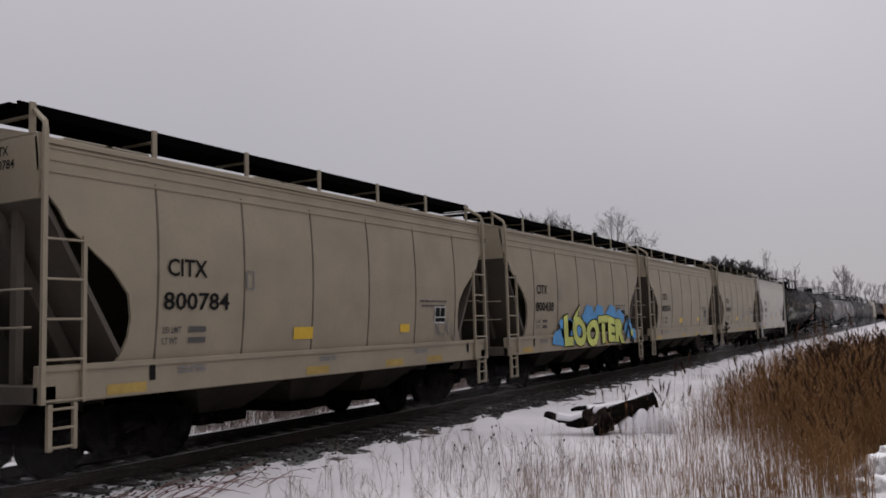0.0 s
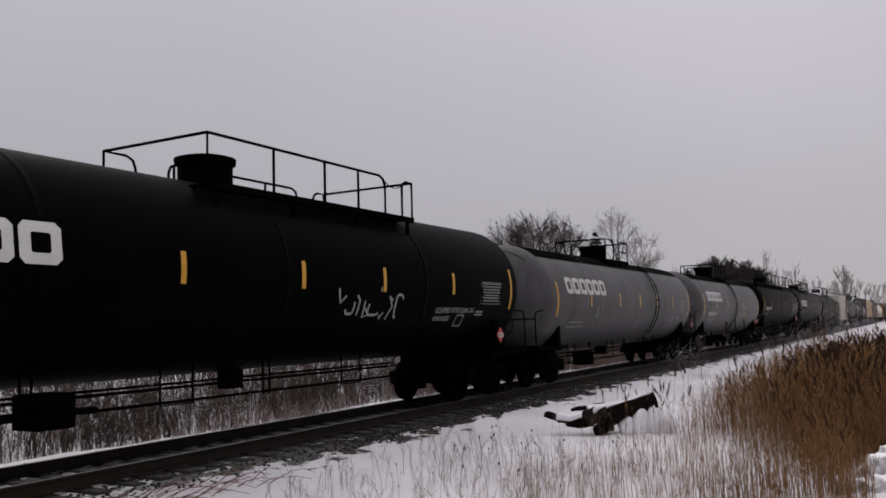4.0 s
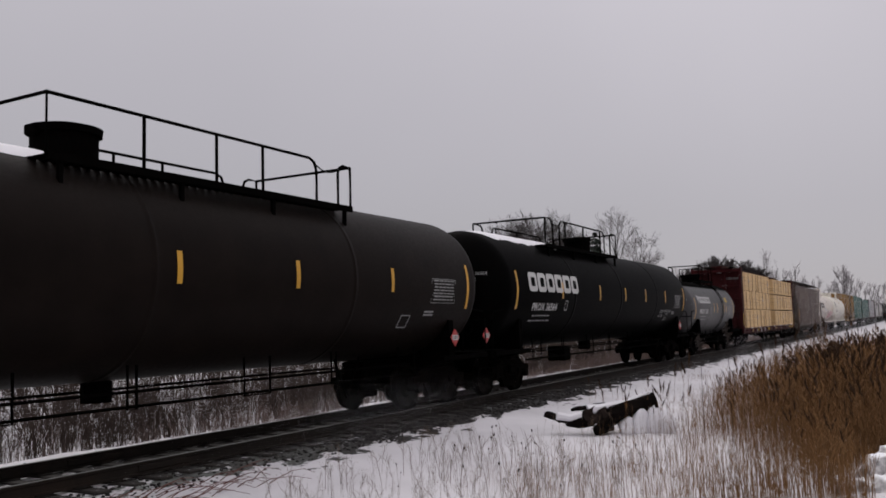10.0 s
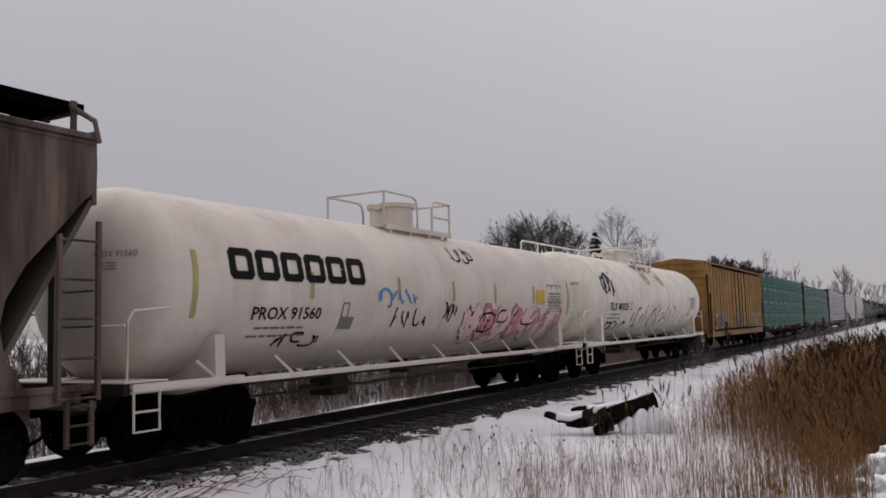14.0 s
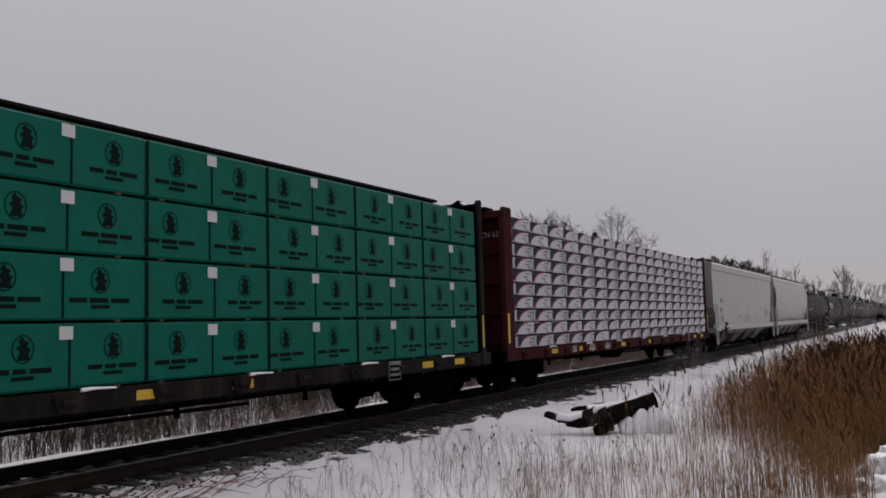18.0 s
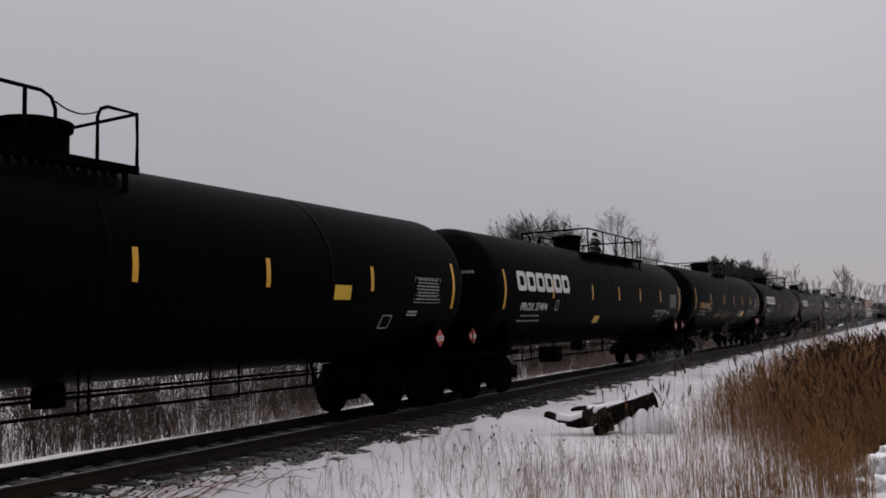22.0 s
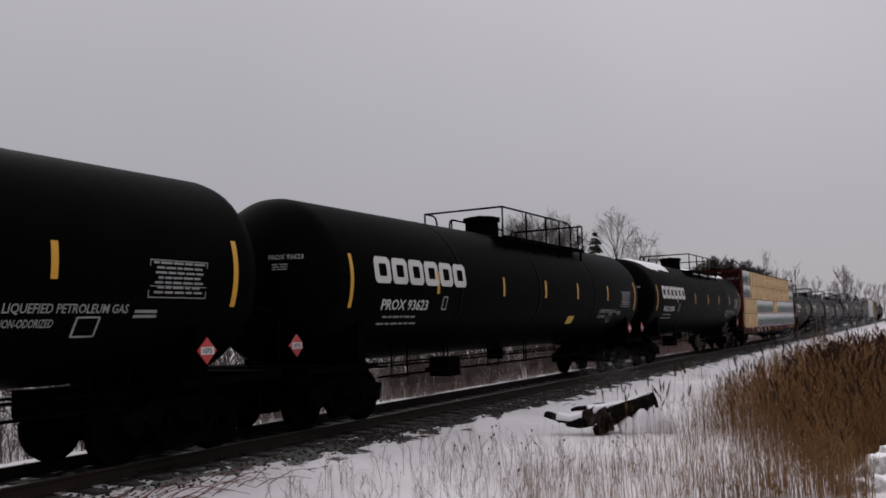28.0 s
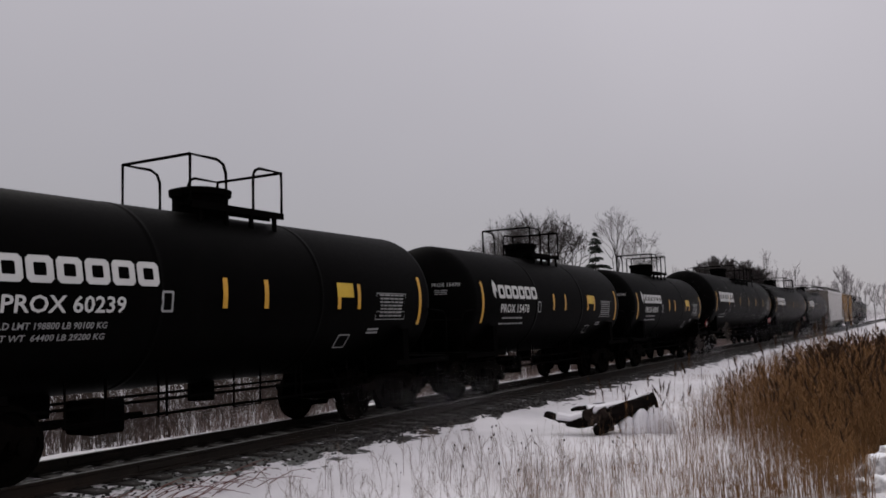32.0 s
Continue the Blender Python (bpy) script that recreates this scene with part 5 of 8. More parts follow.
def put(proto, used, x, y, z, first):
    """Stands a copy of a pack on the car; the first one is the pack that was built."""
    m = Matrix.Translation((x, y, z))
    ob = proto if first else copy_thing(proto, m)
    ob.matrix_basis = m
    MOVERS.append((ob, x, y, z))
    used.append(ob)


DEPTH = 1.05
YC = -0.36 - DEPTH / 2


def cell_load(x0, cols, col_w, z0, rows, choose, plain):
    """Fills the near and the far side of a car with packs, one per cell; choose(c, r) gives a pack or None."""
    seen = set()
    used = []
    heights = rows
    for side in (-1, 1):
        for c in range(cols):
            for r, (za, zb) in enumerate(heights):
                p = choose(c, r, side)
                if side > 0:
                    p = plain if len(heights) < 8 or r % 2 == 0 else None
                if p is None:
                    continue
                x = x0 + (c + 0.5) * col_w
                put(p, used, x, YC if side < 0 else -YC, za, p.name not in seen)
                seen.add(p.name)
    return used


def far_pack(w, h, material, label):
    t = thing("lumber_pack", label, "lumber pack", "lumber packs on the far sides")
    part("pack_body", MB().box(-w / 2, w / 2, -DEPTH / 2, DEPTH / 2, 0, h - 0.005, 0.02), material, t)
    return t


def row_heights(z0, z1, n, slot=0.03):
    h = (z1 - z0) / n
    return [(z0 + i * h + slot, z0 + (i + 1) * h) for i in range(n)]


def tan_packs(w, h, tag, boards=14, block=True, caps=False):
    out = []
    for k in range(3):
        rows = boards
        ex = []
        for x in (-w * 0.30 + 0.17 * (k - 1), w * 0.22 + 0.21 * (k - 1)) if block else (-w * 0.36, -w * 0.02 + 0.1 * (k - 1), w * 0.33):
            ex.append(("strap", band(x, DEPTH, h, 0.012), M_STRAP))
            if caps:
                ex.append(("corner_cap", MB().box(x - 0.05, x + 0.05, -DEPTH / 2 - 0.04, -DEPTH / 2 + 0.08, h - 0.06, h + 0.03, 0.012), M_BLACKFLAT))
        if block:
            x = -w * 0.46 + 0.33 * k
            ex.append(("batten", MB().box(x - 0.045, x + 0.045, -DEPTH / 2 - 0.035, -DEPTH / 2 - 0.01, 0.02, h - 0.04), M_WOOD))
        # proud dark strips stand in for the shaded gaps between board layers
        for q in ((0.2, 0.42, 0.63, 0.84), (0.27, 0.5, 0.74), (0.22, 0.4, 0.6, 0.8))[k] if block else ():
            z = h * round(q * rows) / rows
            ex.append(("sticker_gap", MB().box(-w / 2 - 0.016, w / 2 + 0.016, -DEPTH / 2 - 0.004, DEPTH / 2 + 0.004, z - 0.014, z + 0.005), M_STRAP))
        ex.append(("bearer", MB().box(-w * 0.4, -w * 0.4 + 0.09, -DEPTH / 2, DEPTH / 2, -0.03, 0.0).box(w * 0.34, w * 0.34 + 0.09, -DEPTH / 2, DEPTH / 2, -0.03, 0.0), M_WRAPWOOD))
        if k == 1 or not block:
            ex.append(("tag", MB().box(w * 0.2, w * 0.2 + 0.16, -DEPTH / 2 - 0.03, -DEPTH / 2 - 0.022, h * 0.45, h * 0.62), M_LETTERW))
        out.append(pack_thing("lumber_pack", "strapped pack of pale sawn boards", lumber_body(w, DEPTH, h, rows), M_WOOD, ex, "lumber packs on the " + tag))
    return out


def green_packs(w, h, tag):
    out = []
    F = -DEPTH / 2 - 0.008
    flat = lambda shape, x, z: MB().add([(x + a, F, z + b) for a, b in shape[0]], shape[1])
    for k in range(3):
        body = MB().box(-w / 2 + 0.008, w / 2 - 0.008, -DEPTH / 2, DEPTH / 2, 0, h - 0.01, 0.03)
        ex = []
        for x in (-w * 0.49, 0.0 + 0.05 * (k - 1)):
            ex.append(("wrap_fold", MB().box(x - 0.013, x + 0.013, F - 0.002, F + 0.02, 0.02, h - 0.03), M_GREENDARK))
        for x in (-w * 0.28 + 0.12 * (k - 1), w * 0.24 + 0.1 * (k - 1)):
            ring = stroke_shape([(0.135 * math.cos(q * 0.2618), 0.16 * math.sin(q * 0.2618)) for q in range(25)], 0.014)
            tree = [(-0.08, -0.13), (0.09, -0.13), (0.07, -0.05), (0.1, 0.0), (0.05, 0.03), (0.08, 0.08), (0.02, 0.1), (-0.01, 0.15), (-0.06, 0.09), (-0.03, 0.05), (-0.09, 0.02), (-0.04, -0.03)]
            n = len(ring[0])
            ex.append(("emblem", flat((ring[0] + tree, ring[1] + [tuple(range(n, n + len(tree)))]), x, h * 0.62), M_GREENDARK))
            line = flat(bars_shape(0.92, 0.062, 1, 0.05, 5 + k, 3), x - 0.46, h * 0.34)
            second = flat(bars_shape(0.3, 0.05, 1, 0.1, 6, 1), x - 0.15, h * 0.23)
            ex.append(("print_line", line.add(second.v, second.f), M_GREENDARK))
        ex.append(("paper_tag", MB().box(-w * 0.04, -w * 0.04 + 0.19, F - 0.006, F, h * 0.74, h * 0.94), M_LETTERW))
        ex.append(("bearer", MB().box(-w * 0.4, -w * 0.4 + 0.09, -DEPTH / 2 + 0.02, DEPTH / 2, -0.03, 0.0).box(w * 0.3, w * 0.3 + 0.09, -DEPTH / 2 + 0.02, DEPTH / 2, -0.03, 0.0), M_WRAPWOOD))
        out.append(pack_thing("wrapped_lumber_pack", "lumber pack in glossy green plastic wrap", body, M_GREENWRAP, ex, "lumber packs on the " + tag))
    return out


def white_packs(w, h, tag):
    """White-wrapped bundles with a navy corner and a red curve printed on them."""
    out = []
    F = -DEPTH / 2 - 0.006
    flat = lambda shape, x, z, d=0.0: MB().add([(x + a, F - d, z + b) for a, b in shape[0]], shape[1])
    for k in range(3):
        body = MB().box(-w / 2 + 0.008, w / 2 - 0.008, -DEPTH / 2 + (0.02 if k == 2 else 0), DEPTH / 2, 0, h - 0.01, 0.02)
        ex = []
        cell = w / 2
        for i in range(2):
            x = -w / 2 + 0.02 + i * cell + 0.16 * (k - 1)
            x = max(x, -w / 2 + 0.02)
            n = 10
            arc = [(0.10 + 0.72 * (1 - math.cos(math.pi / 2 * j / n)), h * 0.95 * math.sin(math.pi / 2 * j / n)) for j in range(n + 1)]
            poly = [(0.0, 0.01)] + [(0.0, h * 0.95)] + [(a, b) for a, b in reversed(arc[1:])]
            ex.append(("navy_corner", MB().add([(x + a, F, 0.005 + b) for a, b in poly], [tuple(range(len(poly)))]), M_NAVY))
            ex.append(("red_curve", flat(stroke_shape([(a + 0.02, b) for a, b in arc], 0.03), x, 0.005, 0.004), M_PRINTRED))
            small = flat(bars_shape(0.36, 0.035, 1, 0.1, 4, 3), x + 0.74, h * 0.78)
            for shape, a, b in ((bars_shape(0.3, 0.05, 2, 0.5, 5, 3), 0.62, 0.5), (bars_shape(0.2, 0.03, 1, 0.2, 6, 1), 0.9, 0.14), (rect_shape(0.05, 0.075), 0.84, 0.14)):
                more = flat(shape, x + a, h * b)
                small.add(more.v, more.f)
            ex.append(("small_print", small, M_STENCIL))
        ex.append(("wrap_fold", MB().box(-0.006, 0.006, F - 0.002, F + 0.01, 0.01, h - 0.02), M_PRINTGREY))
        ex.append(("bearer", MB().box(-w * 0.4, -w * 0.4 + 0.09, -DEPTH / 2 + 0.03, DEPTH / 2, -0.025, 0.0).box(w * 0.3, w * 0.3 + 0.09, -DEPTH / 2 + 0.03, DEPTH / 2, -0.025, 0.0), M_WRAPWOOD))
        out.append(pack_thing("wrapped_lumber_pack", "lumber pack in white plastic wrap with navy and red print", body, M_WHITEWRAP, ex, "lumber packs on the " + tag))
    return out


def forest_packs(w, h, tag):
    """White wrap printed with a dark green row of fir tops, a lozenge and a dark red band."""
    out = []
    F = -DEPTH / 2 - 0.006
    flat = lambda shape, x, z, d=0.0: MB().add([(x + a, F - d, z + b) for a, b in shape[0]], shape[1])
    for k in range(2):
        rnd = random.Random(40 + k)
        body = MB().box(-w / 2 + 0.008, w / 2 - 0.008, -DEPTH / 2, DEPTH / 2, 0, h - 0.01, 0.03)
        ex = [("green_band", flat(rect_shape(w - 0.02, h * 0.33), -w / 2 + 0.01, h * 0.15), M_PRINTGREEN),
              ("red_band", flat(rect_shape(w - 0.02, h * 0.085), -w / 2 + 0.01, h * 0.055), M_MAROON)]
        v, f = [], []
        x = -w / 2 + 0.03
        while x < w / 2 - 0.1:
            ww, hh = rnd.uniform(0.04, 0.075), h * rnd.uniform(0.06, 0.30)
            n = len(v)
            v += [(x, 0), (x + ww, 0), (x + ww * 0.75, hh * 0.5), (x + ww / 2, hh), (x + ww * 0.25, hh * 0.5)]
            f.append((n, n + 1, n + 2, n + 3, n + 4))
            x += ww * 0.85
        ex.append(("fir_print", flat((v, f), 0, h * 0.47, 0.001), M_PRINTGREEN))
        for x in (-w * 0.27, w * 0.25):
            ex.append(("lozenge", flat(([(-0.3, 0), (-0.22, -0.13), (0.22, -0.13), (0.3, 0), (0.22, 0.1), (0, 0.2), (-0.22, 0.1)], [(0, 1, 2, 3, 4, 5, 6)]), x, h * 0.52, 0.006), M_LETTERW))
            ex.append(("lozenge_core", flat(([(-0.275, 0), (-0.205, -0.112), (0.205, -0.112), (0.275, 0), (0.205, 0.088), (0, 0.178), (-0.205, 0.088)], [(0, 1, 2, 3, 4, 5, 6)]), x, h * 0.52, 0.010), M_EMERALD))
            ex.append(("lozenge_bar", flat(bars_shape(0.4, 0.075, 1, 0.0, 3, 6), x - 0.2, h * 0.575, 0.013), M_LETTERW))
            ex.append(("print_line", flat(bars_shape(0.42, 0.05, 1, 0.1, 4, 2), x - 0.2, h * 0.27, 0.005), M_LETTERW))
            ex.append(("print_line", flat(bars_shape(0.5, 0.07, 2, 0.4, 6, 3), x + 0.4 if x < 0 else x - 0.85, h * 0.3, 0.005), M_LETTERG))
        ex.append(("wrap_fold", MB().box(-0.008, 0.008, F - 0.004, F + 0.01, 0.01, h - 0.02), M_PRINTGREY))
        ex.append(("paper_tag", MB().box(-w * 0.47, -w * 0.47 + 0.2, F - 0.006, F, h * 0.78, h * 0.95), M_LETTERW))
        ex.append(("bearer", MB().box(-w * 0.4, -w * 0.4 + 0.09, -DEPTH / 2 + 0.03, DEPTH / 2, -0.03, 0.0).box(w * 0.3, w * 0.3 + 0.09, -DEPTH / 2 + 0.03, DEPTH / 2, -0.03, 0.0), M_WRAPWOOD))
        out.append(pack_thing("wrapped_lumber_pack", "lumber pack in white wrap printed with green firs", body, M_WHITEWRAP, ex, "lumber packs on the " + tag))
    return out


# ---- box car ----
def boxcar(x_left, x_right, label):
    L = x_right - x_left
    half = L / 2
    car = thing("box_car", label, "box car", "cars of the freight train")
    part("body", MB().box(-half, half, -1.5, 1.5, 1.05, 4.55, 0.02), M_BROWNCAR, car)
    part("roof", MB().prism([(-1.58, 4.5), (-1.58, 4.56), (0, 4.78), (1.58, 4.56), (1.58, 4.5)], "x", -half - 0.04, half + 0.04), M_BROWNCAR, car)
    for i in range(11):
        x = -half + 0.5 + (L - 1.0) * i / 10
        part("roof_rib", MB().prism([(-1.57, 4.56), (0, 4.79), (1.57, 4.56), (1.57, 4.60), (0, 4.83), (-1.57, 4.60)], "x", x - 0.04, x + 0.04), M_BROWNCAR, car)
    for i in range(9):
        for x0, x1 in ((-half + 0.15, -2.1), (2.1, half - 0.15)):
            x = x0 + (x1 - x0) * i / 8
            part("side_post", MB().prism([(x - 0.07, -1.5), (x - 0.03, -1.56), (x + 0.03, -1.56), (x + 0.07, -1.5)], "z", 1.2, 4.5), M_BROWNCAR, car)
    for x in (-0.95, 0.95):
        d = part("plug_door", MB().box(x - 0.93, x + 0.93, -1.575, -1.5, 1.25, 4.35, 0.015), M_BROWNCAR, car)
        for z in (1.7, 2.5, 3.3, 4.0):
            part("door_rib", MB().box(x - 0.85, x + 0.85, -1.6, -1.575, z - 0.05, z + 0.05, 0.012), M_BROWNCAR, d)
        for q in (-0.5, 0.5):
            part("lock_rod", MB().tube([(x + q, -1.62, 1.2), (x + q, -1.62, 4.4)], 0.022, 6), M_STEEL, d)
    for z in (1.18, 4.42):
        part("door_track", MB().box(-half + 1.5, half - 1.5, -1.62, -1.5, z - 0.04, z + 0.04), M_STEEL, car)
    for s in (-1, 1):
        part("side_sill", MB().box(-half, half, min(s * 1.42, s * 1.52), max(s * 1.42, s * 1.52), 0.85, 1.2, 0.015), M_BROWNCAR, car)
        for k in range(9):
            z = 1.35 + k * 0.36
            part("end_rib", MB().prism([(-1.4, z - 0.08), (1.4, z - 0.08), (1.4, z + 0.08), (-1.4, z + 0.08)], "x", s * half, s * (half + 0.05)), M_BROWNCAR, car)
        ladder(car, s * (half - 0.05), s * (half - 0.5), -1.56, 0.55, 3.9, 9, M_STEEL, z1b=3.0)
        part("end_sill", MB().box(min(s * half, s * (half + 0.35)), max(s * half, s * (half + 0.35)), -0.3, 0.3, 0.7, 1.05, 0.02), M_STEEL, car)
    part("centre_sill", MB().box(-half, half, -0.3, 0.3, 0.72, 1.05, 0.02), M_STEEL, car)
    face = lambda z: -1.585
    M_B = mat("spray_dull_blue", (0.13, 0.17, 0.24), 0.7, vary=0.3)
    for i, (x, w, m) in enumerate(((-half + 1.2, 2.6, M_SPRAYGREY), (-half + 2.4, 2.0, M_B), (-1.8, 2.4, M_SPRAYVIOLET), (3.0, 3.6, M_SPRAYGREY))):
        part("spray_tag", on_side(scrawl_shape(w, 1.0, 90 + i, 7, 0.09), x, 1.2, lambda z: -1.61 - 0.004 * i), m, car)
    add_gear(car, half + 0.3, 1.9)
    place(car, (x_left + x_right) / 2)


# ---- spray marks on tanks ----
def spray_loops(x, z, w, h, seed, material, count=8, width=0.05):
    def go(car, L, T):
        part("spray_tag", T(scrawl_shape(w, h, seed, count, width), -L / 2 + x, z, 0.014), material, car, "hand-sprayed looping tag")
    return go


def spray_smears(car, L, T):
    rnd = random.Random(63)
    for i in range(16):
        x, top = -L / 2 + 8.3 + 0.16 * i + rnd.uniform(-0.08, 0.08), rnd.uniform(2.4, 2.75)
        n = rnd.uniform(0.5, 1.1)
        part("spray_smear", T(stroke_shape([(0, 0), (-0.05, -n * 0.35), (-0.16, -n * 0.7), (-0.32, -n)], rnd.uniform(0.03, 0.1)), x, top, 0.012), M_SPRAYDIM, car, "faint pale smear running down the tank")


def spray_first_tank(car, L, T):
    for i in range(9):
        if i < 4:
            part("spray_fill", T(blob_shape(1.2, 1.0, 50 + i, 24, 0.24), -L / 2 + 3.0 + i * 0.88, 1.42 + 0.06 * math.sin(i * 2), 0.012), M_SPRAYGREEN, car, "dull spray fill of a letter shape")
        part("spray_outline", T(scrawl_shape(0.98, 0.85, 110 + i, 3, 0.045), -L / 2 + 3.12 + i * 0.88, 1.5, 0.018), M_SPRAYGREY, car)
    part("spray_tag", T(blocks_shape(1.4, 0.85, 3, 0.2), -L / 2 + 12.4, 1.9, 0.016), M_SPRAYGREY, car, "silver block tag")


def spray_white_tank(car, L, T):
    part("spray_tag", T(scrawl_shape(1.6, 0.4, 3, 6, 0.05), -L / 2 + 4.6, 2.2, 0.014), M_SPRAYBLUE, car, "small blue tag")
    for x, z, w, h, sd in ((5.3, 1.75, 1.4, 0.5, 5), (7.3, 1.85, 0.7, 0.5, 6), (1.9, 1.5, 1.4, 0.35, 8), (8.0, 3.2, 1.1, 0.5, 10), (9.1, 1.6, 0.9, 0.6, 7)):
        part("spray_tag", T(scrawl_shape(w, h, sd, 5, 0.045), -L / 2 + x, z, 0.014), M_LETTERK, car, "thin black tag")
    for i in range(5):
        x = -L / 2 + 8.3 + i * 0.82
        part("spray_outline", T(blob_shape(1.22, 1.28, 70 + i, 24, 0.13), x - 0.08, 1.32, 0.011), M_PRINTGREY, car, "black edge of a balloon shape")
        part("spray_fill", T(blob_shape(1.12, 1.17, 70 + i, 24, 0.13), x - 0.03, 1.375, 0.015), M_SPRAYPINK if i % 2 else M_PALEPINK, car, "pale pink balloon shape")
        part("spray_outline", T(scrawl_shape(0.6, 0.7, 20 + i, 1, 0.05), x + 0.2, 1.6, 0.02), M_LETTERK, car)
    part("spray_tag", T(scrawl_shape(2.0, 0.8, 33, 6, 0.14), -L / 2 + 12.3, 1.5, 0.014), M_SPRAYPINK, car, "pink scrawled tag")
    part("yellow_label", T(rect_shape(0.6, 0.38, 2), L / 2 - 2.4, 2.3, 0.012), M_YELLOWPAINT, car)
    part("data_panel", T(blocks_shape(1.1, 0.5, 3, 0.06), L / 2 - 1.6, 2.35, 0.012), M_PRINTGREY, car)
    part("dark_square", T(rect_shape(0.42, 0.24), -L / 2 + 3.6, 1.78, 0.012), M_PRINTGREY, car)


def spray_stained_tank(car, L, T):
    part("spray_tag", T(scrawl_shape(1.3, 0.9, 41, 4, 0.11), -L / 2 + 0.5, 2.6, 0.014), M_NAVY, car, "heavy dark tag")
    part("spray_tag", T(scrawl_shape(6.0, 0.9, 43, 12, 0.08), -L / 2 + 4.0, 1.6, 0.014), M_PRINTGREY, car, "long grey tag")
    part("spray_tag", T(scrawl_shape(2.4, 0.5, 47, 6, 0.06), -L / 2 + 1.2, 1.5, 0.014), M_LETTERK, car, "thin black tag")
    for s in (-1, 1):
        part("rust_patch", T(blob_shape(0.9, 1.1, 5, 20, 0.2), s * 1.0 - 0.3, 3.0, 0.01), mat("brown_run", (0.36, 0.28, 0.17), 0.8, vary=0.3), car)


def grey_labels(car, L, T):
    for x in (0.9, 3.6):
        part("brace", MB().tube([(x, -1.4, 1.02), (x - 0.34, -1.46, 1.66)], 0.03, 5), M_BLACKFLAT, car)
    for z, m in ((2.27, M_LETTERG), (1.82, M_OLDYELLOW)):
        part("notice_label", T(rect_shape(0.72, 0.28, 2), 2.98, z, 0.012), m, car, "label with small print")
        part("label_print", T(bars_shape(0.62, 0.22, 3, 0.45, 5, 5), 2.98 + 0.05, z + 0.25, 0.016), M_STENCIL, car)


def spray_orange_tank(car, L, T):
    part("spray_tag", T(scrawl_shape(1.9, 0.5, 53, 6, 0.035), -L / 2 + 1.6, 2.0, 0.014), M_SPRAYGREY, car, "thin silver tag")
    part("spray_tag", T(scrawl_shape(4.2, 0.55, 55, 9, 0.035), -L / 2 + 4.5, 1.75, 0.014), M_LETTERY, car, "thin orange tag")
    part("spray_tag", T(scrawl_shape(1.15, 0.42, 57, 6, 0.05), 1.9, 1.84, 0.014), M_SPRAYGREY, car, "silver tag")
    part("spray_tag", T(scrawl_shape(1.0, 0.4, 58, 5, 0.04), 1.95, 1.4, 0.014), M_SPRAYGREY, car, "silver tag")
    part("yellow_label", T(rect_shape(0.7, 0.34, 2), 3.1, 1.85, 0.012), M_YELLOWPAINT, car)


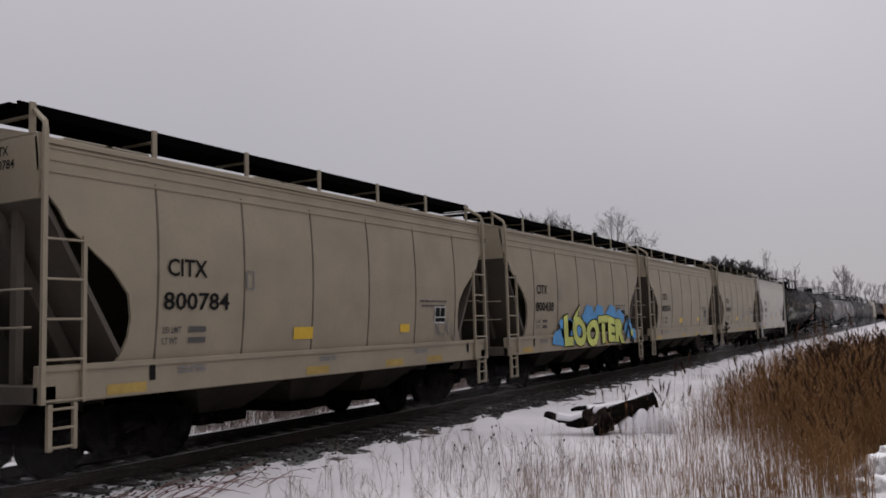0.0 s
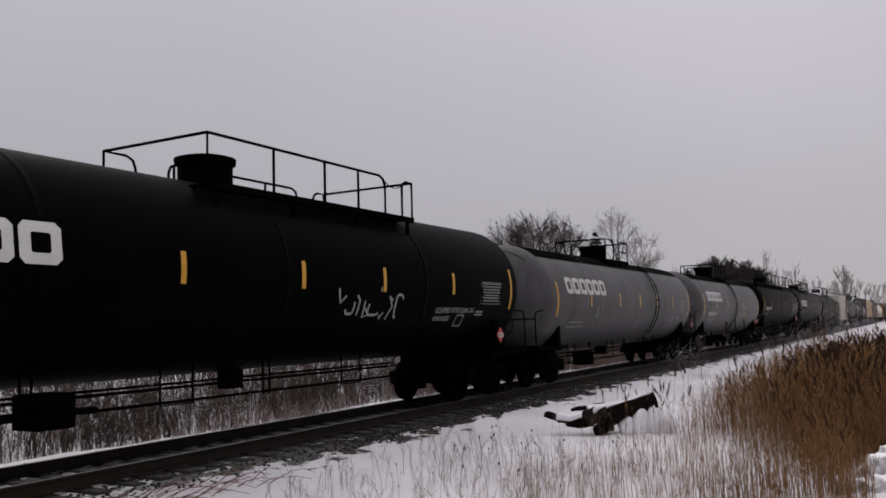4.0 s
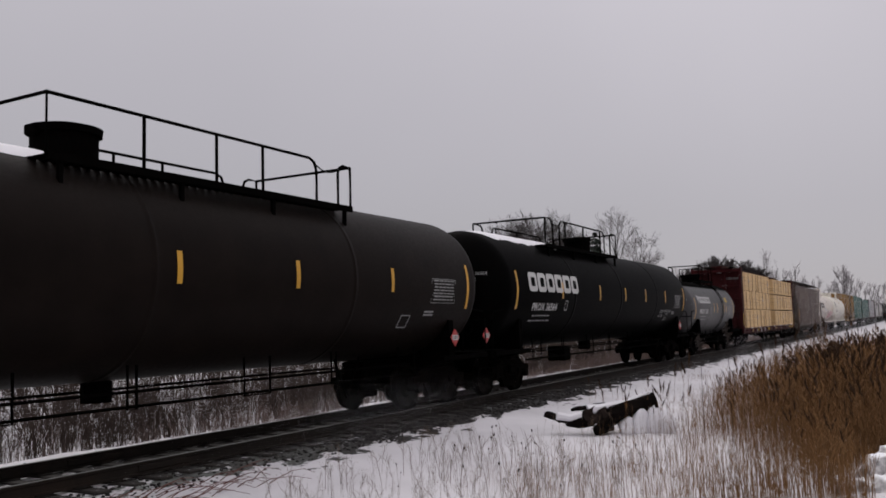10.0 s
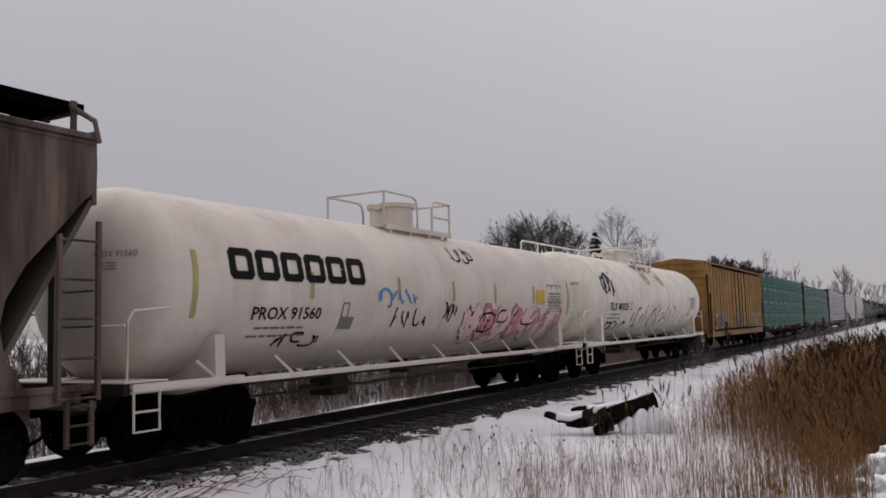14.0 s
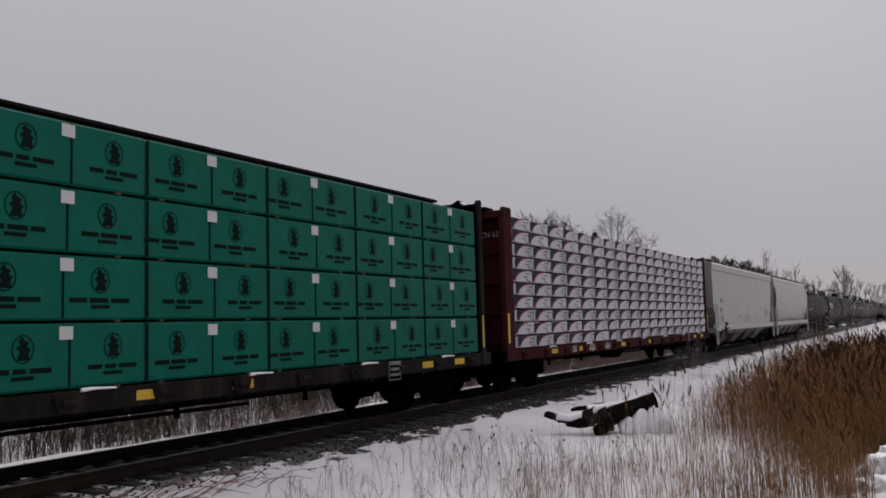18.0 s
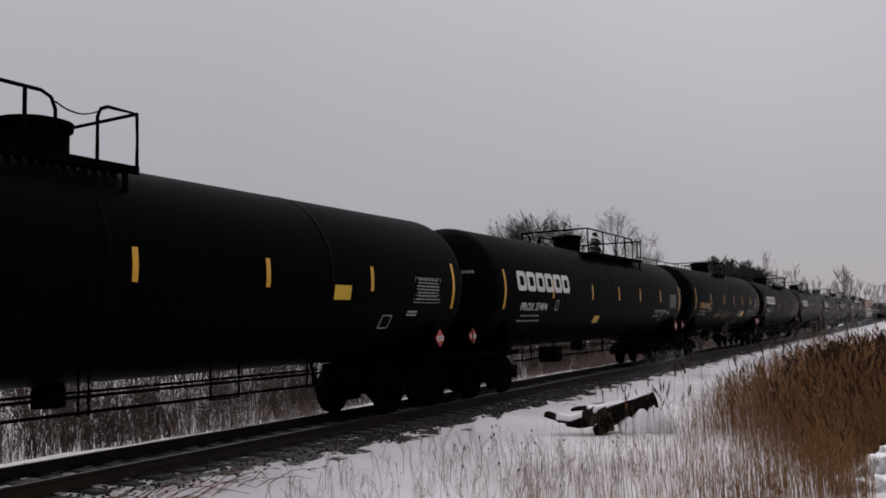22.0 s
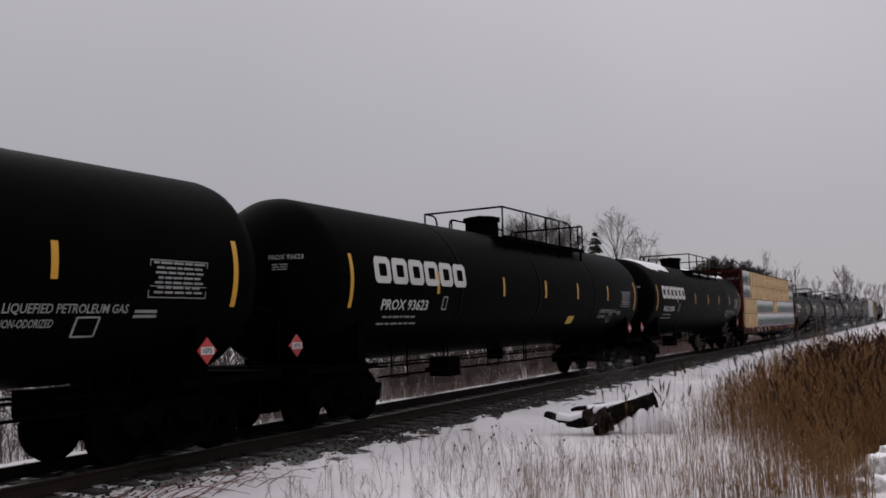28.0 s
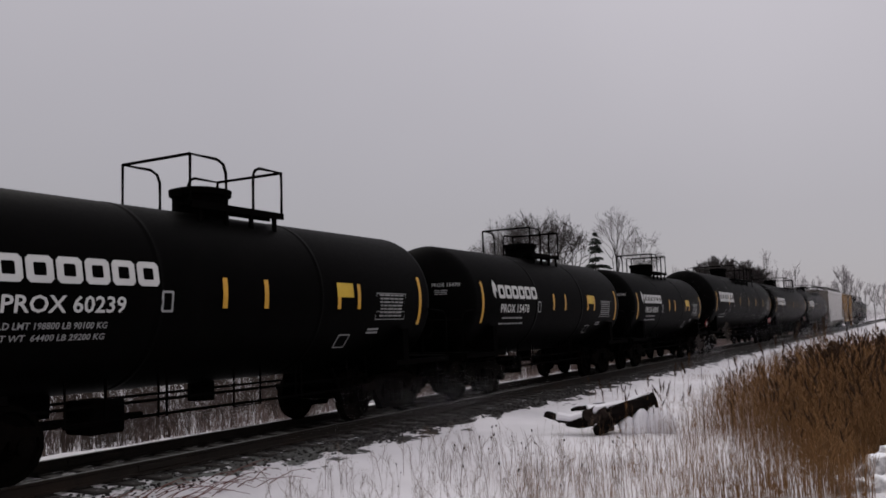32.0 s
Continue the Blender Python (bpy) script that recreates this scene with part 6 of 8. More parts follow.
# ---- the train, from the head of the shot to its tail ----
def build_train():
    # tan and white hoppers
    for a, b, num, g, lab in ((6.3, 17.85, "800784", small_tag, "tan three-bay covered hopper with black lettering"),
                              (19.05, 30.6, "800438", big_mural, "tan covered hopper with a lime and blue mural"),
                              (31.75, 43.35, "800574", small_tag, "tan covered hopper with scuffed side, black lettering"),
                              (44.5, 56.05, "800584", violet_tag, "tan covered hopper with a faded violet tag")):
        hopper(a, b, M_TAN, "CITX", num, lab, graffiti=g)
    hopper(-6.4, 5.15, M_TAN, "CITX", "800784", "tan covered hopper at the head of the row", graffiti=yellow_marks)
    hopper(57.25, 68.75, M_OFFWHITE, "CBFX", "308975", "off-white covered hopper with black lettering", graffiti=yellow_marks, stencils=2, ribs=0, end_shade=M_SHADEGREY)
    B = "black tank car, grimy, with orange reflector strips"
    tank(70.9, 89.1, M_BLACK, "black tank car with green and silver spray tags", mark="GATX", number="218961", style="gatx", spray=spray_first_tank)
    tank(92.05, 109.3, M_BLACK, "black tank car with a white block trade mark", brand=3.75, mark="PROX", number="37480", gas=True, style="procor", spray=spray_loops(10.0, 1.9, 2.2, 0.7, 61, M_SPRAYGREY))
    tank(112.4, 127.9, M_GREYTANK, "weathered grey tank car with a soot-dark top", r=1.6, zc=2.48, brand=3.6, style="mid", dark_top=True, side_ladder=2.4, placard=False, brand_z=2.62)
    tank(131.1, 146.3, M_GREYTANK, "weathered grey tank car with a soot-dark top", r=1.62, zc=2.47, brand=3.5, mark="PROX", number="41296", style="mid", dark_top=True, placard=True, side_ladder=0.13, spray=grey_labels, brand_z=2.62,
         fittings=True)
    tank(149.35, 166.7, M_BLACK, "black tank car with a railing along its whole top", mark="SHPX", number="220814", style="long", gas=True)
    tank(169.4, 186.85, M_BLACK, "black tank car with a white block trade mark", brand=3.75, mark="PROX", number="34741", gas=True, style="gatx", spray=spray_smears, top_snow=(0.62, 0.8))
    tank(189.85, 206.75, M_BLACK, "black tank car with snow on its top", mark="SHQX", number="50186", style="gatx", top_snow=(0.22, 0.92), num_x=1.2, yellow_label=(12.0, 1.7))
    hopper(209.0, 220.35, M_CREAM, "CSLX", "215", "cream covered hopper with rust and yellow stains", cut="angled", bays=2, ribs=3, lines=1, outlet=0.55, graffiti=rust_marks, snow_top=True, letter_size=0.27, letter_w=(0.76, 0.5), text_x=1.4, text_z=-0.1,
           strips=((-1.5, 1.55, 0.5), (0.9, 1.55, 0.5), (3.0, 1.55, 0.5)), stencils=2, board_snow=True)
    tank(222.55, 240.6, M_BROWNBLACK, "brownish-black tank car with snow along its top", mark="CBTX", number="785353", style="procor", plat=5.55, top_snow=(0.0, 0.5))
    tank(243.35, 260.85, M_BLACK, "black tank car with a white block trade mark", brand=3.75, mark="PROX", number="36564", gas=True, style="gatx", top_snow=(0.0, 0.35))
    tank(263.95, 273.1, M_GREYTANK2, "short dark grey tank car with a white block trade mark", r=1.37, zc=2.30, brand=2.4, mark="PROX", number="17281", style="shortcar", short=True, dome_at=0.3, plat=1.5, side_ladder=1.3, brand_x=0.96,
         brand_z=2.52, num_x=0.9, yellow_label=(7.1, 2.62), dark_top=True, placard=False)
    # lumber on an oxide-red car
    centerbeam(276.1, 298.45, M_RUSTRED, "oxide-red centre-beam flat car loaded with bare lumber", "CN 623019", beam=4.86)
    hs = row_heights(1.12, 4.5, 3)
    packs = tan_packs(2.48, hs[0][1] - hs[0][0], "oxide-red flat car", 15)
    cell_load(276.45, 4, 2.49, 1.12, hs, lambda c, r, s: packs[(c + r * 2) % 3], far_pack(2.45, hs[0][1] - hs[0][0], M_WOOD, "bare lumber pack on the far side of a car"))
    packs_b = tan_packs(2.46, hs[0][1] - hs[0][0] - 0.05, "same oxide-red flat car", 13)
    cell_load(288.2, 4, 2.47, 1.12, hs, lambda c, r, s: packs_b[(c + r) % 3], far_pack(2.45, hs[0][1] - hs[0][0], M_WOOD, "bare lumber pack on the far side of a car"))
    hopper(299.7, 318.95, M_DIRTYGREY, "CRDX", "15841", "grimy streaked grey covered hopper", letter_w=(0.8, 0.85), text_x=2.0, cut="angled", bays=4, ribs=7, lines=1, outlet=0.6, graffiti=white_scuff, end_shade=M_SHADEGREY, top=4.3, sill=(0.88, 1.2))
    tank(320.7, 335.5, M_WHITETANK, "white tank car with black marks and pink graffiti", r=1.47, zc=2.53, brand=3.65, mark="PROX", number="91560", style="mid", letter=M_LETTERK, letters="black", metal=M_WHITETANK, sills=True,
         spray=spray_white_tank, placard=False, stripes=True, brand_z=2.58, brand_x=0.7, num_x=1.25)
    tank(338.15, 352.2, M_RUSTWHITE, "stained white tank car covered with tags", r=1.5, zc=2.62, mark="TILX", number="400325", style="ute", letter=M_LETTERK, letters="black", metal=M_RUSTWHITE, sills=True,
         spray=spray_stained_tank, placard=False, stripes=False, num_x=1.2)
    boxcar(354.1, 370.7, "yellow-brown weathered box car with faded tags")
    # green-wrapped lumber
    M_DKCAR = mat("sooty_brown_black_paint", (0.0075, 0.0062, 0.0062), 0.75, vary=0.3, streak=0.3, spec=0.08)
    for a, mk, lab, pnt in ((371.45, "NOKL 737", "black centre-beam flat car under green-wrapped lumber", M_DKCAR), (395.15, "CBRY 2129", "sooty black centre-beam flat car under green-wrapped lumber", M_DKCAR)):
        w = 22.35
        centerbeam(a, a + w, pnt, lab, mk, beam=4.84 if mk.startswith("CB") else 4.58)
        hs = row_heights(1.12, 4.46 if mk.startswith("CB") else 4.71, 4, 0.028)
        gp = green_packs(2.46, hs[0][1] - hs[0][0], mk.split()[0] == "NOKL" and "black flat car" or "sooty flat car")
        cell_load(a + 0.12, 9, 2.455, 1.12, hs, lambda c, r, s: gp[(c * 2 + r) % 3], far_pack(2.44, hs[0][1] - hs[0][0], M_GREENWRAP, "green-wrapped pack on the far side of a car"))
    centerbeam(419.4, 441.75, M_RUSTRED, "oxide-red centre-beam flat car under white-wrapped lumber", "CN 626664")
    hs = row_heights(1.12, 4.56, 10, 0.034)
    wp = white_packs(2.46, hs[0][1] - hs[0][0], "white load")
    rnd = random.Random(5)
    phase = [rnd.randrange(3) for r in range(10)]
    pick = {(c, r): phase[r] if rnd.random() < 0.86 else rnd.randrange(3) for c in range(9) for r in range(10)}
    cell_load(419.45, 9, 2.46, 1.12, hs, lambda c, r, s: wp[pick[(c, r)]], far_pack(2.44, 2 * (hs[0][1] - hs[0][0]) + 0.03, M_WHITEWRAP, "white-wrapped pack on the far side of a car"))
    for a, b, num, nt in ((443.0, 462.15, "6675", 3), (463.5, 482.75, "7031", 2)):
        hopper(a, b, M_LIGHTGREY, "NCIX", num, "clean light grey covered hopper, snow on its roof", cut="steep", bays=4, ribs=0, lines=1, outlet=0.42, top=4.52, sill=(1.05, 1.42), snow_top=True, lift=-0.19, belly=0.0 if num == "6675" else 0.3, end_shade=M_ENDGREY, stencils=nt, letter_size=0.2, letter_w=(0.62, 0.5), board_snow=True,
               strips=((-6.9, 1.5, 0.72), (-2.97, 1.52, 0.46), (0.23, 1.93, 0.47), (3.26, 1.51, 0.46), (5.3, 1.49, 0.46)))
    # the long row of black tanks
    tank(484.75, 503.0, M_BLACK, B, mark="GATX", number="218163", style="gatx", yellow_label=(13.9, 2.3))
    tank(505.7, 523.2, M_BLACK, "black tank car with a white block trade mark", brand=3.75, mark="PROX", number="37494", gas=True, style="procor", yellow_label=(7.0, 1.75))
    tank(526.2, 543.5, M_BLACK, "black tank car with orange lettering and thin tags", r=1.6, zc=2.74, mark="UTLX", number="5003", style="ute", letter=M_LETTERY, gas=True, spray=spray_orange_tank)
    tank(546.4, 563.9, M_BLACK, "black tank car with a white block trade mark", brand=3.75, mark="PROX", number="33163", gas=True, style="procor")
    tank(566.7, 584.1, M_BLACK, "black tank car with a white block trade mark", brand=3.75, mark="PROX", number="33508", gas=True, style="gatx", spray=spray_loops(6.2, 1.8, 1.1, 0.9, 71, M_SPRAYGREY, 4, 0.04))
    tank(586.95, 604.6, M_BLACK, "black tank car with a white block trade mark", brand=3.75, style="procor", mark="PROX", number="93508", gas=True)
    tank(608.0, 625.6, M_BLACK, "black tank car with two small white tags", brand=3.75, style="procor", gas=True, spray=spray_loops(9.6, 1.6, 1.2, 0.4, 73, M_LETTERW, 4, 0.035))
    tank(628.6, 646.1, M_BLACK, "black tank car with a white block trade mark", brand=3.75, mark="PROX", number="93623", gas=True, style="procor", yellow_label=(11.2, 1.75))
    tank(649.2, 666.6, M_BLACK, "black tank car, wet snow sliding off its top", brand=3.75, mark="PROX", number="36506", gas=True, style="procor", top_snow=((0.03, 0.25, 47), (0.5, 0.97, 54)))
    # lumber printed with firs
    centerbeam(668.7, 691.3, M_RUSTRED, "oxide-red centre-beam flat car under printed and bare lumber", "IANR 624282")
    hs = row_heights(1.14, 4.62, 4, 0.03)
    fp = forest_packs(2.28, hs[0][1] - hs[0][0], "printed load")
    tp = tan_packs(2.27, hs[0][1] - hs[0][0], "oxide-red flat car with printed packs", 18, False)

    tops = tan_packs(2.27, hs[0][1] - hs[0][0], "top of the oxide-red flat car with printed packs", 18, False, True)

    def mixed(c, r, s):
        if s > 0:
            return tp[(c + r) % 3]
        if r == 3 and 0 < c < 9:
            return tops[c % 3]
        if r >= 2:
            return fp[(c + r) % 2] if c in (0, 8, 9) and not (c == 8 and r >= 2) else tp[(c + r) % 3]
        if c < 2 or (r == 1 and c == 5):
            return tp[(c + r) % 3]
        return fp[(c + r) % 2]
    cell_load(668.98, 10, 2.235, 1.14, hs, mixed, far_pack(2.2, hs[0][1] - hs[0][0], M_WOOD, "bare lumber pack on the far side of a car"))
    # short black tanks, then the tail of the train
    for a, b, num in ((693.45, 703.9, "60244"), (706.5, 716.8, "60239"), (719.75, 729.9, "15478"), (732.6, 742.8, "60241")):
        tank(a, b, M_BLACK, "short black tank car with a white block trade mark", r=1.385, zc=2.36, brand=2.45, mark="PROX", number=num, style="shortcar", short=True, brand_x=0.9, brand_z=2.43, num_x=1.0,
             yellow_label=(7.4, 2.35), placard=False)
    for a in (745.9, 766.5, 787.1):
        tank(a, a + 17.5, M_BLACK, "black tank car with a white block trade mark", brand=3.75, style="procor")
    hopper(807.0, 826.2, M_LIGHTGREY, "NCIX", "7040", "light grey covered hopper near the tail", cut="steep", bays=4, ribs=0, lines=1, outlet=0.42, top=4.52, sill=(1.05, 1.42), snow_top=True)
    boxcar(828.0, 844.6, "yellow-brown weathered box car near the tail")
    for a in (846.9, 867.5):
        tank(a, a + 17.5, M_BLACK, B, style="gatx")


# ---- ground, track and plants ----
PROFILE = [(-400, -0.6), (-60, -0.5), (-20, -0.2), (-13, -0.05), (-10, -0.16), (-8.5, -0.36), (-6.5, -0.5), (-4.5, -0.5), (-3.2, -0.42), (-2.4, -0.33), (-1.9, -0.26), (-1.45, -0.215), (1.45, -0.205), (1.9, -0.21),
           (2.6, -0.26), (3.6, -0.42), (6.0, -0.66), (20, -0.6), (60, -0.5), (400, -0.5)]


def level(y):
    for (ya, za), (yb, zb) in zip(PROFILE, PROFILE[1:]):
        if y <= yb:
            return za + (zb - za) * (y - ya) / (yb - ya)
    return PROFILE[-1][1]


def ground_z(x, y):
    z = level(y)
    d = abs(y)
    rough = 0.0 if d < 1.5 else min(1.0, (d - 1.5) / 1.5)
    z += rough * (0.10 * noise.noise((x * 0.22, y * 0.22, 3.1)) + 0.045 * noise.noise((x * 0.9, y * 0.9, 7.7)))
    z += (0.012 + 0.02 * rough) * noise.noise((x * 3.3, y * 3.3, 1.7))
    return z


def ground_material():
    m = bpy.data.materials.new("snow_and_ballast")
    m.use_nodes = True
    N, L = m.node_tree.nodes, m.node_tree.links
    bsdf = N["Principled BSDF"]
    co = N.new("ShaderNodeTexCoord")
    sp = N.new("ShaderNodeSeparateXYZ")
    L.new(co.outputs["Object"], sp.inputs[0])

    def nz(scale, detail, rough=0.6, stretch=None):
        n = N.new("ShaderNodeTexNoise")
        n.inputs["Scale"].default_value, n.inputs["Detail"].default_value, n.inputs["Roughness"].default_value = scale, detail, rough
        src = co.outputs["Object"]
        if stretch:
            mp = N.new("ShaderNodeMapping")
            mp.inputs["Scale"].default_value = stretch
            L.new(src, mp.inputs[0])
            src = mp.outputs[0]
        L.new(src, n.inputs["Vector"])
        return n.outputs["Fac"]

    def math_(op, a, b=None):
        q = N.new("ShaderNodeMath")
        q.operation = op
        for i, v in enumerate((a, b)):
            if v is None:
                continue
            if isinstance(v, (int, float)):
                q.inputs[i].default_value = v
            else:
                L.new(v, q.inputs[i])
        return q.outputs[0]

    def rng(v, a, b, c=0.0, d=1.0):
        q = N.new("ShaderNodeMapRange")
        q.inputs["From Min"].default_value, q.inputs["From Max"].default_value = a, b
        q.inputs["To Min"].default_value, q.inputs["To Max"].default_value = c, d
        L.new(v, q.inputs["Value"])
        return q.outputs[0]

    def mix(a, b, f):
        q = N.new("ShaderNodeMix")
        q.data_type = "RGBA"
        L.new(f, q.inputs["Factor"])
        for s, v in ((q.inputs[6], a), (q.inputs[7], b)):
            if isinstance(v, tuple):
                s.default_value = (*v, 1)
            else:
                L.new(v, s)
        return q.outputs[2]

    ay = math_("ABSOLUTE", sp.outputs["Y"])
    patches = nz(2.2, 5.0, 0.68)
    wide = nz(0.5, 3.0)
    drift = nz(1.0, 4.0, 0.65, (1.5, 2.6, 1.0))
    # bare stones show between the rails and along the shoulder, and thin out into the snow
    edge = math_("ADD", math_("MULTIPLY", rng(math_("MAXIMUM", ay, math_("ADD", sp.outputs["Y"], 0.55)), 1.5, 2.75), 1.0), math_("MULTIPLY", math_("SUBTRACT", patches, 0.5), 1.1))
    edge = math_("ADD", edge, math_("MULTIPLY", math_("SUBTRACT", drift, 0.5), 2.4))
    edge = math_("ADD", edge, rng(sp.outputs["X"], 11.0, 6.5, 0.0, 0.5))
    snow = rng(edge, 0.36, 0.44)
    stone = mix((0.006, 0.005, 0.0045), (0.034, 0.029, 0.026), rng(nz(16, 3.0, 0.7), 0.35, 0.7))
    dust = math_("MULTIPLY", rng(nz(5.0, 4.0, 0.7), 0.56, 0.72), 0.3)
    stone = mix(stone, (0.62, 0.62, 0.65), dust)
    frost = math_("MULTIPLY", math_("MULTIPLY", rng(sp.outputs["X"], 13.0, 8.0), rng(sp.outputs["Y"], -0.85, -1.0)), rng(nz(3.0, 4.0, 0.6), 0.35, 0.6, 0.0, 0.9))
    stone = mix(stone, (0.19, 0.205, 0.19), frost)
    white = mix((0.54, 0.527, 0.545), (0.68, 0.665, 0.685), rng(wide, 0.3, 0.7))
    litter = math_("MULTIPLY", rng(nz(7.0, 6.0, 0.75), 0.62, 0.74), rng(wide, 0.40, 0.65))
    white = mix(white, (0.23, 0.17, 0.12), math_("MULTIPLY", litter, 0.7))
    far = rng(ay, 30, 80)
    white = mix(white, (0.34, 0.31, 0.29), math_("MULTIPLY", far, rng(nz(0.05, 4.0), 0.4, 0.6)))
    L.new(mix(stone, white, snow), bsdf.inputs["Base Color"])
    bsdf.inputs["Roughness"].default_value = 0.85
    bsdf.inputs["Specular IOR Level"].default_value = 0.25
    bp = N.new("ShaderNodeBump")
    bp.inputs["Strength"].default_value, bp.inputs["Distance"].default_value = 0.7, 0.03
    L.new(math_("ADD", nz(14, 4.0), math_("MULTIPLY", snow, 0.6)), bp.inputs["Height"])
    L.new(bp.outputs[0], bsdf.inputs["Normal"])
    return m


def build_ground():
    xs = [-3000, -1200, -500, -200, -90, -45, -25, -15, -8] + [-4 + 0.35 * i for i in range(180)] + [60 + 1.2 * i for i in range(60)] + [135, 150, 180, 220, 300, 420, 650, 1000, 1600, 3000]
    ys = [-3000, -1200, -500, -200, -90, -50, -32, -22, -17] + [-14 + 0.3 * i for i in range(95)] + [15 + 0.9 * i for i in range(26)] + [40, 48, 60, 80, 120, 200, 400, 900, 3000]
    v = [(x, y, ground_z(x, y) if abs(y) < 60 and -30 < x < 400 else level(max(-400, min(400, y)))) for y in ys for x in xs]
    nx = len(xs)
    f = [(j * nx + i, j * nx + i + 1, (j + 1) * nx + i + 1, (j + 1) * nx + i) for j in range(len(ys) - 1) for i in range(nx - 1)]
    me = bpy.data.meshes.new("ground")
    me.from_pydata(v, [], f)
    me.shade_smooth()
    me.materials.append(ground_material())
    tagged(new("ground", me), "snowy ground with a strip of bare dark ballast", "ground", kind="structure")


def build_track():
    for s in (-1, 1):
        y = 0.755 * s
        rail = thing("rail", "rusty steel running rail with a polished head", "rail", "rails of the line")
        prof = [(y - 0.07, -0.18), (y + 0.07, -0.18), (y + 0.07, -0.165), (y + 0.012, -0.145), (y + 0.012, -0.045), (y + 0.036, -0.035), (y + 0.036, -0.004), (y - 0.036, -0.004), (y - 0.036, -0.035), (y - 0.012, -0.045),
                (y - 0.012, -0.145), (y - 0.07, -0.165)]
        part("rail_bar", MB().prism(prof, "x", -60, 900), M_RAIL, rail)
        part("rail_head", MB().box(-60, 900, y - 0.03, y + 0.03, -0.004, 0.0), M_RAILTOP, rail)
        for x in (8.9, 20.8, 32.7):
            part("joint_bar", MB().box(x - 0.45, x + 0.45, y - 0.035, y + 0.035, -0.14, -0.05, 0.01), M_RAIL, rail)
    rnd = random.Random(2)
    ties = thing("sleepers", "weathered wooden sleepers half buried in snow and stone", "sleepers", kind="structure")
    variants = [MB().box(-0.115, 0.115, -1.29, 1.29, -0.42, -0.178, 0.015).mesh("sleeper", M_TIE) for _ in range(1)]
    plate = MB().box(-0.1, 0.1, -0.93, -0.60, -0.182, -0.166).box(-0.1, 0.1, 0.60, 0.93, -0.182, -0.166).mesh("tie_plate", M_RAIL)
    for i in range(210):
        x = -4 + i * 0.545 + rnd.uniform(-0.03, 0.03)
        t = part("sleeper", variants[0], None, ties)
        t.location = (x, rnd.uniform(-0.05, 0.05), rnd.uniform(-0.012, 0.006))
        t.rotation_euler.z = rnd.uniform(-0.02, 0.02)
        if i < 50:
            part("tie_plate", plate, None, t)
    # loose stones of the ballast
    g = np.random.default_rng(4)
    base = []
    for k in range(6):
        bm = bmesh.new()
        bmesh.ops.create_icosphere(bm, subdivisions=1, radius=1)
        for q in bm.verts:
            q.co *= g.uniform(0.65, 1.15)
            q.co.z *= 0.7
        bm.verts.index_update()
        base.append((np.array([q.co[:] for q in bm.verts]), np.array([[q.index for q in f.verts] for f in bm.faces])))
        bm.free()
    V, F, n = [], [], 0
    for _ in range(8000):
        x = 3 + 52 * g.random() ** 1.5
        y = -(0.9 + 1.05 * g.random() ** 1.2) if g.random() < 0.8 else g.uniform(-0.7, 2.2)
        if x < 12 and g.random() < 0.65:
            continue
        b = base[g.integers(6)]
        a = g.uniform(0, 6.28)
        s = g.uniform(0.014, 0.036)
        R = np.array([[math.cos(a), -math.sin(a), 0], [math.sin(a), math.cos(a), 0], [0, 0, 1]])
        V.append(b[0] @ R.T * s + np.array([x, y, ground_z(x, y) + 0.008]))
        F.append(b[1] + n)
        n += len(b[0])
    me = bpy.data.meshes.new("ballast_stones")
    me.from_pydata(np.concatenate(V).tolist(), [], np.concatenate(F).tolist())
    me.materials.append(M_STONE)
    tagged(new("ballast_stones", me), "loose dark ballast stones dusted with snow", "ballast", kind="stuff")


def scatter(name, templates, spots, material, label, category):
    """One object of many plants: templates of points and faces, at spots (x, y, z, size, turn, lean x, lean y, which)."""
    V, F, n = [], [], 0
    for x, y, z, s, a, lx, ly, k in spots:
        tv, tf = templates[k]
        c, q = math.cos(a), math.sin(a)
        w = tv * s
        p = np.empty_like(w)
        p[:, 0] = w[:, 0] * c - w[:, 1] * q + lx * w[:, 2] * np.abs(w[:, 2]) + x
        p[:, 1] = w[:, 0] * q + w[:, 1] * c + ly * w[:, 2] * np.abs(w[:, 2]) + y
        p[:, 2] = w[:, 2] + z
        V.append(p)
        F.extend((tf + n).tolist())
        n += len(tv)
    me = bpy.data.meshes.new(name)
    me.from_pydata(np.concatenate(V).tolist(), [], F)
    me.materials.append(material)
    return tagged(new(name, me), label, category, kind="stuff")


def tri_faces(mb):
    out = []
    for f in mb.f:
        for i in range(1, len(f) - 1):
            out.append((f[0], f[i], f[i + 1]))
    return np.array(mb.v, float), np.array(out, int)


def stem_template(rnd, h, r, bend, n=3, steps=5):
    mb = MB()
    bx, by = rnd.uniform(-bend, bend), rnd.uniform(-bend, bend)
    pts = [(bx * (i / steps) ** 2, by * (i / steps) ** 2, h * i / steps) for i in range(steps + 1)]
    mb.tube(pts, r, n, False, r * 0.45)
    return mb, pts


